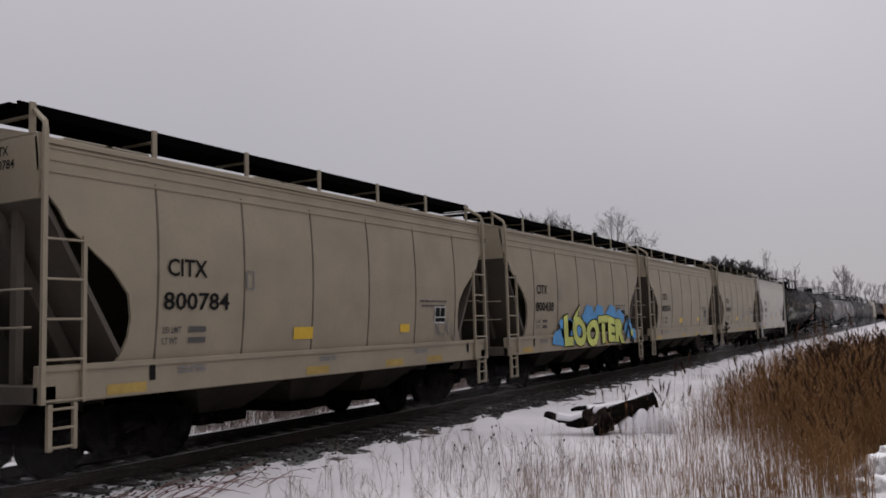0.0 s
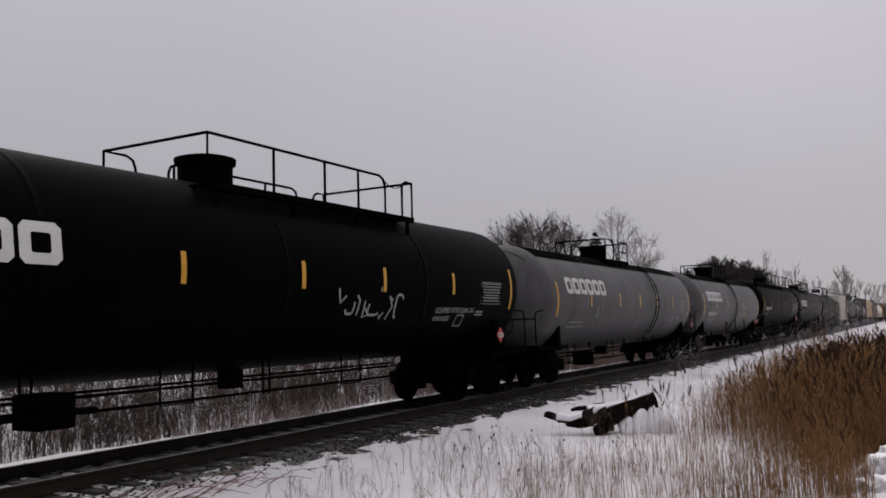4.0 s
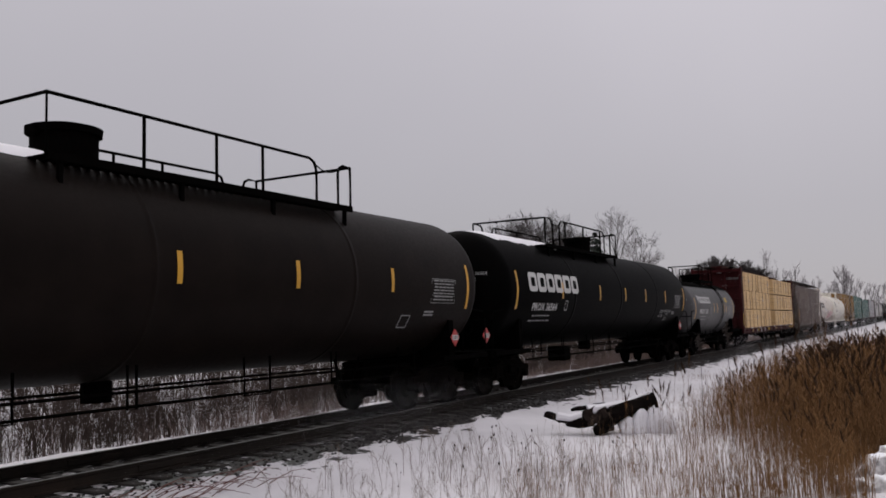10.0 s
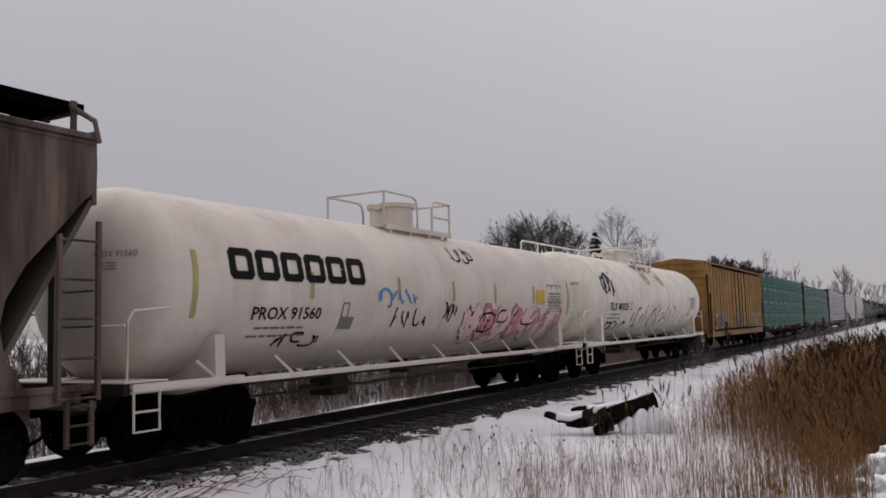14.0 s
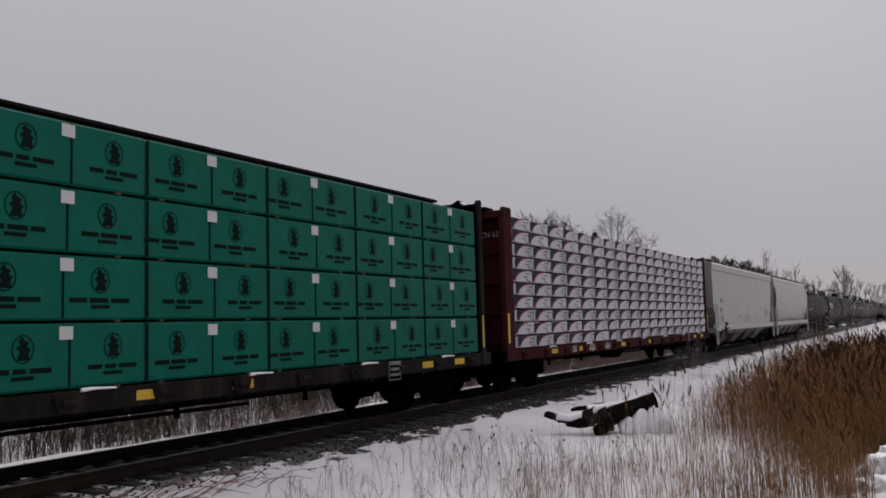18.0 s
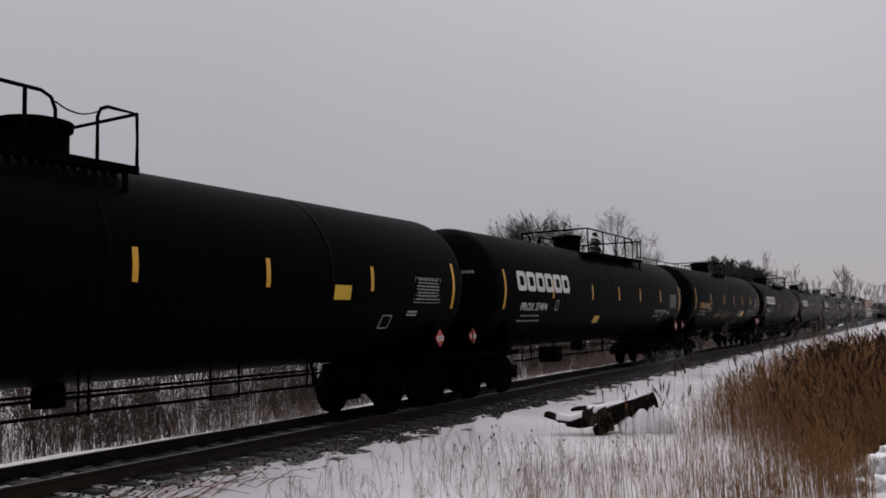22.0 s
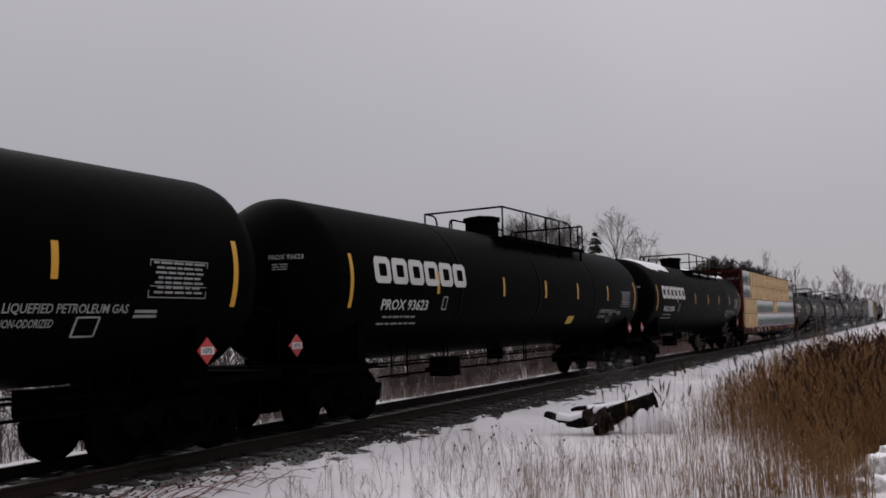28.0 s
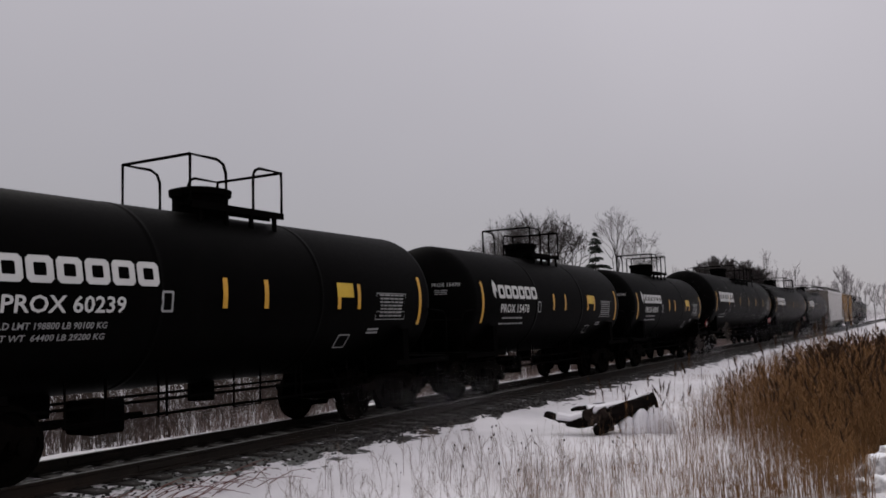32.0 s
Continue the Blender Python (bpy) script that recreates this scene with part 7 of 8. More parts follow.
def leaf(mb, p, a, length, droop, w):
    d = Vector((math.cos(a), math.sin(a), 0))
    s = Vector((-math.sin(a), math.cos(a), 0)) * w / 2
    q = [Vector(p), Vector(p) + d * length * 0.4 + Vector((0, 0, length * 0.32)), Vector(p) + d * length * 0.8 + Vector((0, 0, length * (0.3 - droop * 0.4))), Vector(p) + d * length + Vector((0, 0, length * (0.1 - droop)))]
    k = len(mb.v)
    for i, t in enumerate(q):
        ww = (1, 1, 0.7, 0.1)[i]
        mb.v += [tuple(t + s * ww), tuple(t - s * ww)]
    mb.f += [(k, k + 1, k + 3, k + 2), (k + 2, k + 3, k + 5, k + 4), (k + 4, k + 5, k + 7, k + 6)]


def blade(mb, p, a, length, w, rise):
    """A narrow withered leaf that leaves its stem steeply and bends over at the tip."""
    d = Vector((math.cos(a), math.sin(a), 0))
    s = Vector((-math.sin(a), math.cos(a), 0)) * w / 2
    p = Vector(p)
    q = [p, p + d * length * 0.35 + Vector((0, 0, length * rise)), p + d * length * 0.72 + Vector((0, 0, length * (rise * 1.5 - 0.12)))]
    k = len(mb.v)
    for i, t in enumerate(q):
        ww = (1, 0.8, 0.1)[i]
        mb.v += [tuple(t + s * ww), tuple(t - s * ww)]
    mb.f += [(k, k + 1, k + 3, k + 2), (k + 2, k + 3, k + 5, k + 4)]


def build_reeds():
    rnd = random.Random(8)
    stems, leaves, plumes = [], [], []
    for k in range(10):
        mb, pts = stem_template(rnd, 1.0, 0.0034, 0.06, 3, 4)
        stems.append(tri_faces(mb))
        lf = MB()
        for j in range(6):
            u = rnd.uniform(0.12, 0.95)
            i = min(3, int(u * 4))
            p = Vector(pts[i]).lerp(Vector(pts[i + 1]), u * 4 - i)
            blade(lf, p, rnd.uniform(0, 6.28), rnd.uniform(0.10, 0.24), 0.010, rnd.uniform(0.1, 0.9))
        leaves.append(tri_faces(lf))
        pm = MB()
        tip = Vector(pts[-1])
        lean = rnd.uniform(2.4, 4.4)
        ln = rnd.uniform(0.15, 0.24)
        d = Vector((math.cos(lean) * 0.3, math.sin(lean) * 0.3, 0.95))
        for j in range(13):
            a = tip + d * (ln * (j / 13 - 0.3))
            sp_ = 0.026 * math.sin(math.pi * (j + 1.5) / 14.5) + 0.003
            t = rnd.uniform(0, 6.28)
            b = a + Vector((math.cos(t) * sp_, math.sin(t) * sp_, 0.03)) + d * 0.02
            pm.tube([a - d * 0.01, (a + b) / 2 + Vector((math.cos(t) * 0.006, math.sin(t) * 0.006, 0)), b], 0.0085, 3, False, 0.002)
        plumes.append(tri_faces(pm))
    stalks = [tri_faces(stem_template(rnd, 1.0, 0.0058, 0.12, 3, 4)[0]) for _ in range(10)]
    tall, low, crest = [], [], []
    for _ in range(104000):
        # a fan-shaped bed spread from the camera, thickening from the snow, thinning towards the track
        # edge, density and height follow the bearing, to fit the camera's view
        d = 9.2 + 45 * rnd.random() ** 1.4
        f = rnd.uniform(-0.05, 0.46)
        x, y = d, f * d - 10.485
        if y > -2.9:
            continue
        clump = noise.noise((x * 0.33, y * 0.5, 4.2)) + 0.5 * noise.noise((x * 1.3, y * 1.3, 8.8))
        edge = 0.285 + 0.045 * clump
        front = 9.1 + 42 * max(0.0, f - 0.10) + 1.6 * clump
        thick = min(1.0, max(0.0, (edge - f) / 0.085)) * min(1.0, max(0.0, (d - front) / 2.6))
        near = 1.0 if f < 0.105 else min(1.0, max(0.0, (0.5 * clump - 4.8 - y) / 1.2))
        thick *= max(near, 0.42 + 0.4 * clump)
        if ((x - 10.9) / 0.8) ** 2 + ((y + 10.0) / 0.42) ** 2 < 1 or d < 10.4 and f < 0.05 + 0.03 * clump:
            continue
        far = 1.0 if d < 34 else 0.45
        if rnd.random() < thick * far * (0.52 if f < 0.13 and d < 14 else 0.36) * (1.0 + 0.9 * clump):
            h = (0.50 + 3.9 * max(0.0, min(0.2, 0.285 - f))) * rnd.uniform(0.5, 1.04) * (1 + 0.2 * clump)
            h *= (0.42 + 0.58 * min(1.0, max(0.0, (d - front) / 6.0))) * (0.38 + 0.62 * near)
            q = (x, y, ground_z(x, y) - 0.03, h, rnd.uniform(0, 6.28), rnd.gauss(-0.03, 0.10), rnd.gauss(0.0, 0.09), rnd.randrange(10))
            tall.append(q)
            if h > 1.2 and rnd.random() < 0.15 or h > 0.6 and rnd.random() < 0.06:
                crest.append(q)
        elif d < 24 and y < -4.6 and rnd.random() < 0.24 * min(1.0, max(0.45, (0.36 - f) / 0.2)) * (0.75 + 1.2 * clump):
            low.append((x, y, ground_z(x, y) - 0.03, rnd.uniform(0.25, 0.72) * (0.62 + 0.38 * min(1.0, max(0.0, (0.30 - f) / 0.14))), rnd.uniform(0, 6.28), rnd.uniform(-0.16, 0.16), rnd.uniform(-0.16, 0.16), rnd.randrange(10)))
    # single tall stalks before the bed
    for x, y, h in ((19.4, -6.9, 1.3), (20.8, -7.2, 1.45), (16.9, -5.6, 1.02), (17.4, -6.0, 1.2), (18.2, -6.1, 1.35), (17.0, -6.3, 1.25), (22.0, -7.4, 1.6), (24.0, -7.6, 1.75), (25.0, -7.9, 1.8), (26.0, -8.2, 1.9), (27.0, -8.7, 1.95)):
        q = (x, y, ground_z(x, y) - 0.03, h, rnd.uniform(0, 6.28), 0.0, 0.0, rnd.randrange(10))
        tall.append(q)
        crest.append(q)
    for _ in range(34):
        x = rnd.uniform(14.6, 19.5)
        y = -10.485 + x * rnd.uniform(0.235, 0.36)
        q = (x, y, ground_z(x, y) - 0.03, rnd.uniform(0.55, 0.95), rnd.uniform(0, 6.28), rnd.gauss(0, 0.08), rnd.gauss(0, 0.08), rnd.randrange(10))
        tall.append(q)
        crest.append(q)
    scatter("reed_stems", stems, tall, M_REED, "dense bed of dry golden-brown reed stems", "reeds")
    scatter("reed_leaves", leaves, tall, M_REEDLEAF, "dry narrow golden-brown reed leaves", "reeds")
    scatter("reed_plumes", plumes, crest, M_PLUME, "dark feathery reed plumes", "reeds")
    scatter("reed_stubble", stalks, low, M_REED, "thin bare reed stalks standing in the snow", "reeds")
    scatter("reed_stubble_leaves", leaves, [q for i, q in enumerate(low) if i % 3 == 0], M_REEDLEAF, "withered leaves on thin reed stalks", "reeds")
    # two old seed heads on tall stalks before the bed
    for top, foot in (((14.5, -7.69, 1.71), (14.5, -7.7, 1.38)), ((14.5, -7.24, 1.51), (14.5, -7.25, 1.23))):
        top, foot = Vector(top), Vector(foot)
        gz = ground_z(foot.x, foot.y) - 0.03
        stalk = tagged(new("seed_head_stalk"), "single tall reed with a pale fluffy seed head", "reed", "tall reeds before the bed")
        stalk.location = (foot.x, foot.y, gz)
        base = Vector((foot.x, foot.y, gz))
        part("stem", MB().tube([(0, 0, 0), (foot - base) * 0.5 + Vector((0.02, 0.01, 0)), foot - base], 0.0035, 5), M_BRUSH, stalk)
        head = MB()
        for j in range(46):
            u = (j + rnd.random()) / 46
            p = (foot - base).lerp(top - base, u * 0.92)
            w = 0.08 * math.sin(math.pi * (0.12 + 0.86 * u)) + 0.006
            t = rnd.uniform(0, 6.28)
            q = p + Vector((math.cos(t) * w, math.sin(t) * w, 0.035))
            head.tube([p, (p + q) / 2 + Vector((0, 0, 0.012)), q], 0.011, 3, False, 0.003)
        part("seed_head", head, M_SEED, stalk, "pale fluffy seed head")
    # thin dry stalks standing in the snow
    spots = []
    for _ in range(620):
        x, y = rnd.uniform(9.5, 22), 0
        y = rnd.uniform(-9.0, -4.0)
        u = (x - 9.5) / 16.5
        if rnd.random() > 0.35 + 0.6 * noise.noise((x * 0.5, y * 0.6, 5)) + (0.5 if y < -6 else 0):
            continue
        spots.append((x, y, ground_z(x, y) - 0.02, rnd.uniform(0.25, 0.7), rnd.uniform(0, 6.28), rnd.uniform(-0.25, 0.25), rnd.uniform(-0.25, 0.25), rnd.randrange(8)))
    scatter("dry_stalks", stems, spots, M_WEED, "thin pale dry stalks standing in snow", "weeds")
    scatter("dry_stalk_leaves", leaves, [q for i, q in enumerate(spots) if i % 2], M_WEED, "withered leaves on thin stalks", "weeds")
    # branching weeds near the camera
    weeds = []
    for k in range(6):
        mb, pts = stem_template(rnd, 1.0, 0.006, 0.2)
        for j in range(9):
            u = rnd.uniform(0.35, 0.95)
            p = Vector(pts[min(4, int(u * 5))]) + (Vector(pts[min(5, int(u * 5) + 1)]) - Vector(pts[min(4, int(u * 5))])) * (u * 5 % 1)
            a = rnd.uniform(0, 6.28)
            ln = rnd.uniform(0.12, 0.3)
            mb.tube([p, p + Vector((math.cos(a) * ln * 0.5, math.sin(a) * ln * 0.5, ln * 0.5)), p + Vector((math.cos(a) * ln * 0.7, math.sin(a) * ln * 0.7, ln))], 0.0035, 3, False, 0.0015)
        weeds.append(tri_faces(mb))
    spots = []
    for _ in range(300):
        x, y = rnd.uniform(7.6, 13), rnd.uniform(-7.2, -3.2)
        spots.append((x, y, ground_z(x, y) - 0.02, rnd.uniform(0.2, 0.62), rnd.uniform(0, 6.28), rnd.uniform(-0.4, 0.4), rnd.uniform(-0.4, 0.4), rnd.randrange(6)))
    scatter("branching_weeds", weeds, spots, M_WEED, "branching dry weeds in the snow", "weeds")
    spots = []
    for _ in range(420):
        x, y = 11.2 + rnd.gauss(0, 0.8), -5.7 + rnd.gauss(0, 0.45)
        spots.append((x, y, ground_z(x, y) - 0.02, rnd.uniform(0.15, 0.42), rnd.uniform(0, 6.28), rnd.uniform(-0.8, 0.8), rnd.uniform(-0.8, 0.8), rnd.randrange(8)))
    scatter("grass_tuft", stems, spots, M_REED, "tuft of bleached dry grass", "grass")
    # dark seed heads
    heads = []
    for k in range(3):
        mb, pts = stem_template(rnd, 1.0, 0.006, 0.1)
        hm = MB()
        tip = Vector(pts[-1])
        hm.lathe([(tip.z - 0.05, 0.005), (tip.z - 0.04, 0.016), (tip.z - 0.01, 0.024), (tip.z + 0.02, 0.016), (tip.z + 0.03, 0.003)], 0, 7, "z", tip.y, tip.x)
        heads.append(tri_faces(hm))
        weeds.append(tri_faces(mb))
    spots, low = [], []
    for px in range(46):
        x, y = rnd.uniform(8.4, 13.5), rnd.uniform(-6.9, -3.9)
        q = (x, y, ground_z(x, y) - 0.02, rnd.uniform(0.22, 0.6), rnd.uniform(0, 6.28), rnd.uniform(-0.1, 0.1), rnd.uniform(-0.1, 0.1))
        k = rnd.randrange(3)
        spots.append((*q, k))
        low.append((*q, 6 + k))
    scatter("seed_head_stems", weeds, low, M_WEED, "stiff weed stems", "weeds")
    scatter("seed_heads", heads, spots, M_SEED, "small dark seed heads on stiff stems", "weeds")
    # bent red stems by the track
    mb = MB()
    for i in range(34):
        x, y = rnd.uniform(6.2, 9.3), rnd.uniform(-2.5, -1.75)
        z = ground_z(x, y)
        a, ln = rnd.gauss(-0.12, 0.22), rnd.uniform(0.45, 1.1)
        pts = [(x + math.cos(a) * ln * t, y + math.sin(a) * ln * t, z + 0.005 + 0.2 * ln * math.sin(math.pi * min(1, t * 0.95)) * rnd.uniform(0.5, 0.8)) for t in (0, 0.25, 0.5, 0.75, 1.0)]
        mb.tube(pts, 0.0075, 4, True, 0.003)
    me = mb.mesh("red_bent_stems", M_REDSTEM)
    tagged(new("red_bent_stems", me), "arching red dry stems beside the track", "weeds", kind="stuff")


def build_brush():
    """Leafless scrub on the far side of the line."""
    rnd = random.Random(21)
    t = []
    for k in range(8):
        mb, pts = stem_template(rnd, 1.0, 0.0085, 0.3, 3, 4)
        for j in range(7):
            u = rnd.uniform(0.2, 0.9)
            p = Vector(pts[min(4, int(u * 4))])
            a = rnd.uniform(0, 6.28)
            ln = rnd.uniform(0.2, 0.5)
            mb.tube([p, p + Vector((math.cos(a) * ln * 0.4, math.sin(a) * ln * 0.4, ln * 0.6)), p + Vector((math.cos(a) * ln * 0.5, math.sin(a) * ln * 0.5, ln))], 0.005, 3, False, 0.002)
        t.append(tri_faces(mb))
    spots = []
    for _ in range(10500):
        x = 2 + 75 * rnd.random() ** 1.45
        y = 2.75 + 8.5 * rnd.random() ** 1.5
        d = noise.noise((x * 0.3, y * 0.3, 9)) + 0.6 * noise.noise((x * 1.1, y * 0.9, 3))
        if rnd.random() < 0.22 - d * 0.95:
            continue
        h = rnd.uniform(0.45, 1.3) * min(1.0, 0.4 + (y - 2.75) * 0.55) * (1 + 0.3 * d)
        spots.append((x, y, ground_z(x, y) - 0.04, h, rnd.uniform(0, 6.28), rnd.uniform(-0.35, 0.35), rnd.uniform(-0.35, 0.35), rnd.randrange(8)))
    grass, gs = [], []
    for k in range(5):
        mb, pts = stem_template(rnd, 1.0, 0.008, 0.16, 3, 3)
        mb2, pts = stem_template(rnd, 0.8, 0.007, 0.3, 3, 3)
        n = len(mb.v)
        mb.v += [(a + 0.05, b, c) for a, b, c in mb2.v]
        mb.f += [tuple(i + n for i in f) for f in mb2.f]
        grass.append(tri_faces(mb))
    for _ in range(2600):
        x, y = 4 + 48 * rnd.random() ** 1.2, 3.0 + 6 * rnd.random()
        if rnd.random() < 0.35 + noise.noise((x * 0.2, y * 0.3, 2)):
            continue
        gs.append((x, y, ground_z(x, y) - 0.03, rnd.uniform(0.3, 0.75), rnd.uniform(0, 6.28), rnd.uniform(-0.3, 0.3), rnd.uniform(-0.3, 0.3), rnd.randrange(5)))
    for _ in range(4500):
        x = 11 + 60 * rnd.random() ** 1.3
        y = 1.9 + 1.6 * rnd.random()
        if rnd.random() < (14.5 - x) / 4 or noise.noise((x * 0.5, y * 0.8, 6)) < -0.25:
            continue
        gs.append((x, y, ground_z(x, y) - 0.03, rnd.uniform(0.2, 0.48), rnd.uniform(0, 6.28), rnd.uniform(-0.5, 0.5), rnd.uniform(-0.5, 0.5), rnd.randrange(5)))
    # extra tufts, added to hide the bright snow under the far cars
    for _ in range(5500):
        x, y = 35 + 110 * rnd.random(), 1.9 + 1.3 * rnd.random()
        gs.append((x, y, ground_z(x, y) - 0.03, rnd.uniform(0.4, 0.8), rnd.uniform(0, 6.28), rnd.uniform(-0.4, 0.4), rnd.uniform(-0.4, 0.4), rnd.randrange(5)))
    scatter("far_grass", grass, gs, M_FARGRASS, "dry mauve-brown grass beyond the track", "grass")
    scatter("leafless_scrub", t, spots, M_BRUSH, "thicket of leafless brown scrub beyond the track", "scrub")
    spots = []
    for _ in range(6000):
        x = 5 + 190 * rnd.random() ** 1.3
        y = 10 + 24 * rnd.random() ** 1.3
        spots.append((x, y, ground_z(x, y) - 0.04, rnd.uniform(1.1, 2.7), rnd.uniform(0, 6.28), rnd.uniform(-0.2, 0.2), rnd.uniform(-0.2, 0.2), rnd.randrange(8)))
    scatter("far_scrub", t, spots, M_BRUSH, "far leafless scrub in a snowy field", "scrub")
    spots = []
    for _ in range(900):
        x, y = rnd.uniform(120, 330), rnd.uniform(8, 60)
        spots.append((x, y, -0.7, rnd.uniform(1.0, 2.4), rnd.uniform(0, 6.28), rnd.uniform(-0.06, 0.06), rnd.uniform(-0.06, 0.06), rnd.randrange(8)))
    for _ in range(1500):
        x, y = rnd.uniform(230, 560), rnd.uniform(-9, 50)
        if abs(y) < 4:
            continue
        spots.append((x, y, -0.7, rnd.uniform(2.0, 4.6), rnd.uniform(0, 6.28), rnd.uniform(-0.03, 0.03), rnd.uniform(-0.03, 0.03), rnd.randrange(8)))
    scatter("distant_saplings", t, spots, M_HAZETWIG, "distant leafless saplings along the line", "saplings")


def crown_tree(x, y, h, w, seed, label, limbs=11, start=0.3, up=0.55, trunk=0.2, twig=M_TWIG, fine=1.0, top=1.0, bulk=1.0):
    """A leafless tree: limbs sweep out to the skin of a rounded crown, each with branches and many fine twigs."""
    rnd = random.Random(seed)
    dist = math.hypot(x, y + 10.5)
    thin = 0.00017 * dist * bulk
    wood, tw = MB(), MB()
    tree = thing("bare_tree", label, "tree")
    tree.location = (x, y, level(max(-400, min(400, y))) - 0.1)
    wood.tube([(0, 0, 0), (0.06, 0.03, h * 0.25), (-0.05, 0.0, h * 0.55), (0, 0, h * 0.9)], trunk, 7, False, trunk * 0.15)
    jit = lambda k: Vector((rnd.gauss(0, 1), rnd.gauss(0, 1), rnd.gauss(0, 0.7))) * k
    for i in range(limbs):
        z0 = h * (start + (0.78 - start) * i / limbs)
        a = i * 2.4 + rnd.uniform(-0.5, 0.5)
        el = rnd.uniform(0.0, 1.0) if i < limbs - 2 else rnd.uniform(0.8, 1.3)
        cz = h * (start + 0.12)
        reach = rnd.uniform(0.72, 1.08)
        tip = Vector((math.cos(a) * math.cos(el) * w * reach, math.sin(a) * math.cos(el) * w * reach, cz + (h - cz) * (0.42 + 0.58 * math.sin(el)) * rnd.uniform(0.86, 1.0) * top))
        p0 = Vector((0, 0, min(z0, tip.z - 0.15 * h)))
        bend = p0.lerp(tip, 0.45) + Vector((math.cos(a), math.sin(a), 0)) * w * 0.12 * (1 - up) - Vector((0, 0, 0.03 * h)) + jit(0.02 * h)
        limb = [p0, p0.lerp(bend, 0.55) + jit(0.008 * h), bend, bend.lerp(tip, 0.5) + jit(0.012 * h), tip]
        wood.tube(limb, trunk * 0.42, 4, False, thin)
        for j in range(int(12 * fine)):
            u = rnd.uniform(1.2, 3.95)
            k = int(u)
            p = limb[k].lerp(limb[k + 1], u - k)
            g = (limb[k + 1] - limb[k]).normalized()
            d = (g * 0.7 + jit(0.55) + Vector((0, 0, up))).normalized()
            ln = h * rnd.uniform(0.07, 0.16) * (1.25 - 0.12 * u)
            q = p + d * ln
            m_ = p.lerp(q, 0.5) + jit(0.05 * ln)
            tw.tube([p, m_, q], thin * 1.5, 3, False, thin * 0.7)
            for t in range(int(6 * fine)):
                v = rnd.uniform(0.2, 1.0)
                s = p.lerp(q, v)
                e = (d * 0.8 + jit(0.5) + Vector((0, 0, up * 0.7))).normalized()
                l2 = ln * rnd.uniform(0.25, 0.6)
                r2 = s + e * l2
                tw.tube([s, r2], thin * 0.9, 3, False, thin * 0.4)
                for c in range(2):
                    f2 = (e + jit(0.5)).normalized()
                    s2 = s.lerp(r2, rnd.uniform(0.3, 0.9))
                    tw.tube([s2, s2 + f2 * l2 * 0.6], thin * 0.7, 3, False, thin * 0.35)
    part("trunk", wood, M_BARK, tree)
    part("crown", tw, twig, tree)


def fan_tree(x, y, h, w, seed, label, stems=6, base=0.12, spread=0.5, trunk=0.16, twig=M_TWIG, depth=5, bulk=1.0):
    """A leafless tree whose trunk splits low into a fan of rising limbs, which fork again and again into fine twigs."""
    rnd = random.Random(seed)
    dist = math.hypot(x, y + 10.5)
    thin = 0.00026 * dist * bulk
    tree = thing("bare_tree", label, "tree")
    tree.location = (x, y, level(max(-400, min(400, y))) - 0.1)
    wood, tw = MB(), MB()
    fork = Vector((0, 0, h * base))
    wood.tube([(0, 0, 0), fork], trunk, 7, False, trunk * 0.8)

    def grow(p, d, ln, r, n):
        side = Vector((rnd.gauss(0, 1), rnd.gauss(0, 1), rnd.gauss(0, 0.4)))
        q = p + d * ln
        bend = p.lerp(q, 0.5) + side * ln * 0.06 - Vector((0, 0, 0.03 * ln))
        (wood if n > 3 else tw).tube([p, bend, q], max(r, thin * 0.6), 4 if n > 3 else 3, False, max(r * 0.66, thin * 0.4))
        far_out = math.hypot(math.hypot(q.x, q.y) / w, (q.z - h * 0.62) / (h * 0.38))
        if n == 0 or far_out > 1.04:
            return
        for i in range(3 if n < depth - 1 else 2):
            turn = Vector((rnd.gauss(0, 1), rnd.gauss(0, 1), rnd.gauss(0, 0.6)))
            e = (d + turn * (0.36 + 0.05 * (depth - n)) + Vector((0, 0, 0.07))).normalized()
            root = q if i < 2 else p.lerp(q, rnd.uniform(0.35, 0.8))
            grow(root, e, ln * rnd.uniform(0.58, 0.8), r * 0.62, n - 1)
    for i in range(stems):
        a = i * 2.4 + rnd.uniform(-0.4, 0.4)
        lean = spread * (0.25 + 0.75 * (i + 0.5) / stems) * w / (h * 0.4)
        d = Vector((math.cos(a) * lean, math.sin(a) * lean, 1.0)).normalized()
        grow(fork + Vector((0, 0, h * 0.06 * rnd.random())), d, h * (1 - base) * rnd.uniform(0.24, 0.28), trunk * 0.5, depth)
    part("trunk", wood, M_BARK, tree)
    part("crown", tw, twig, tree)


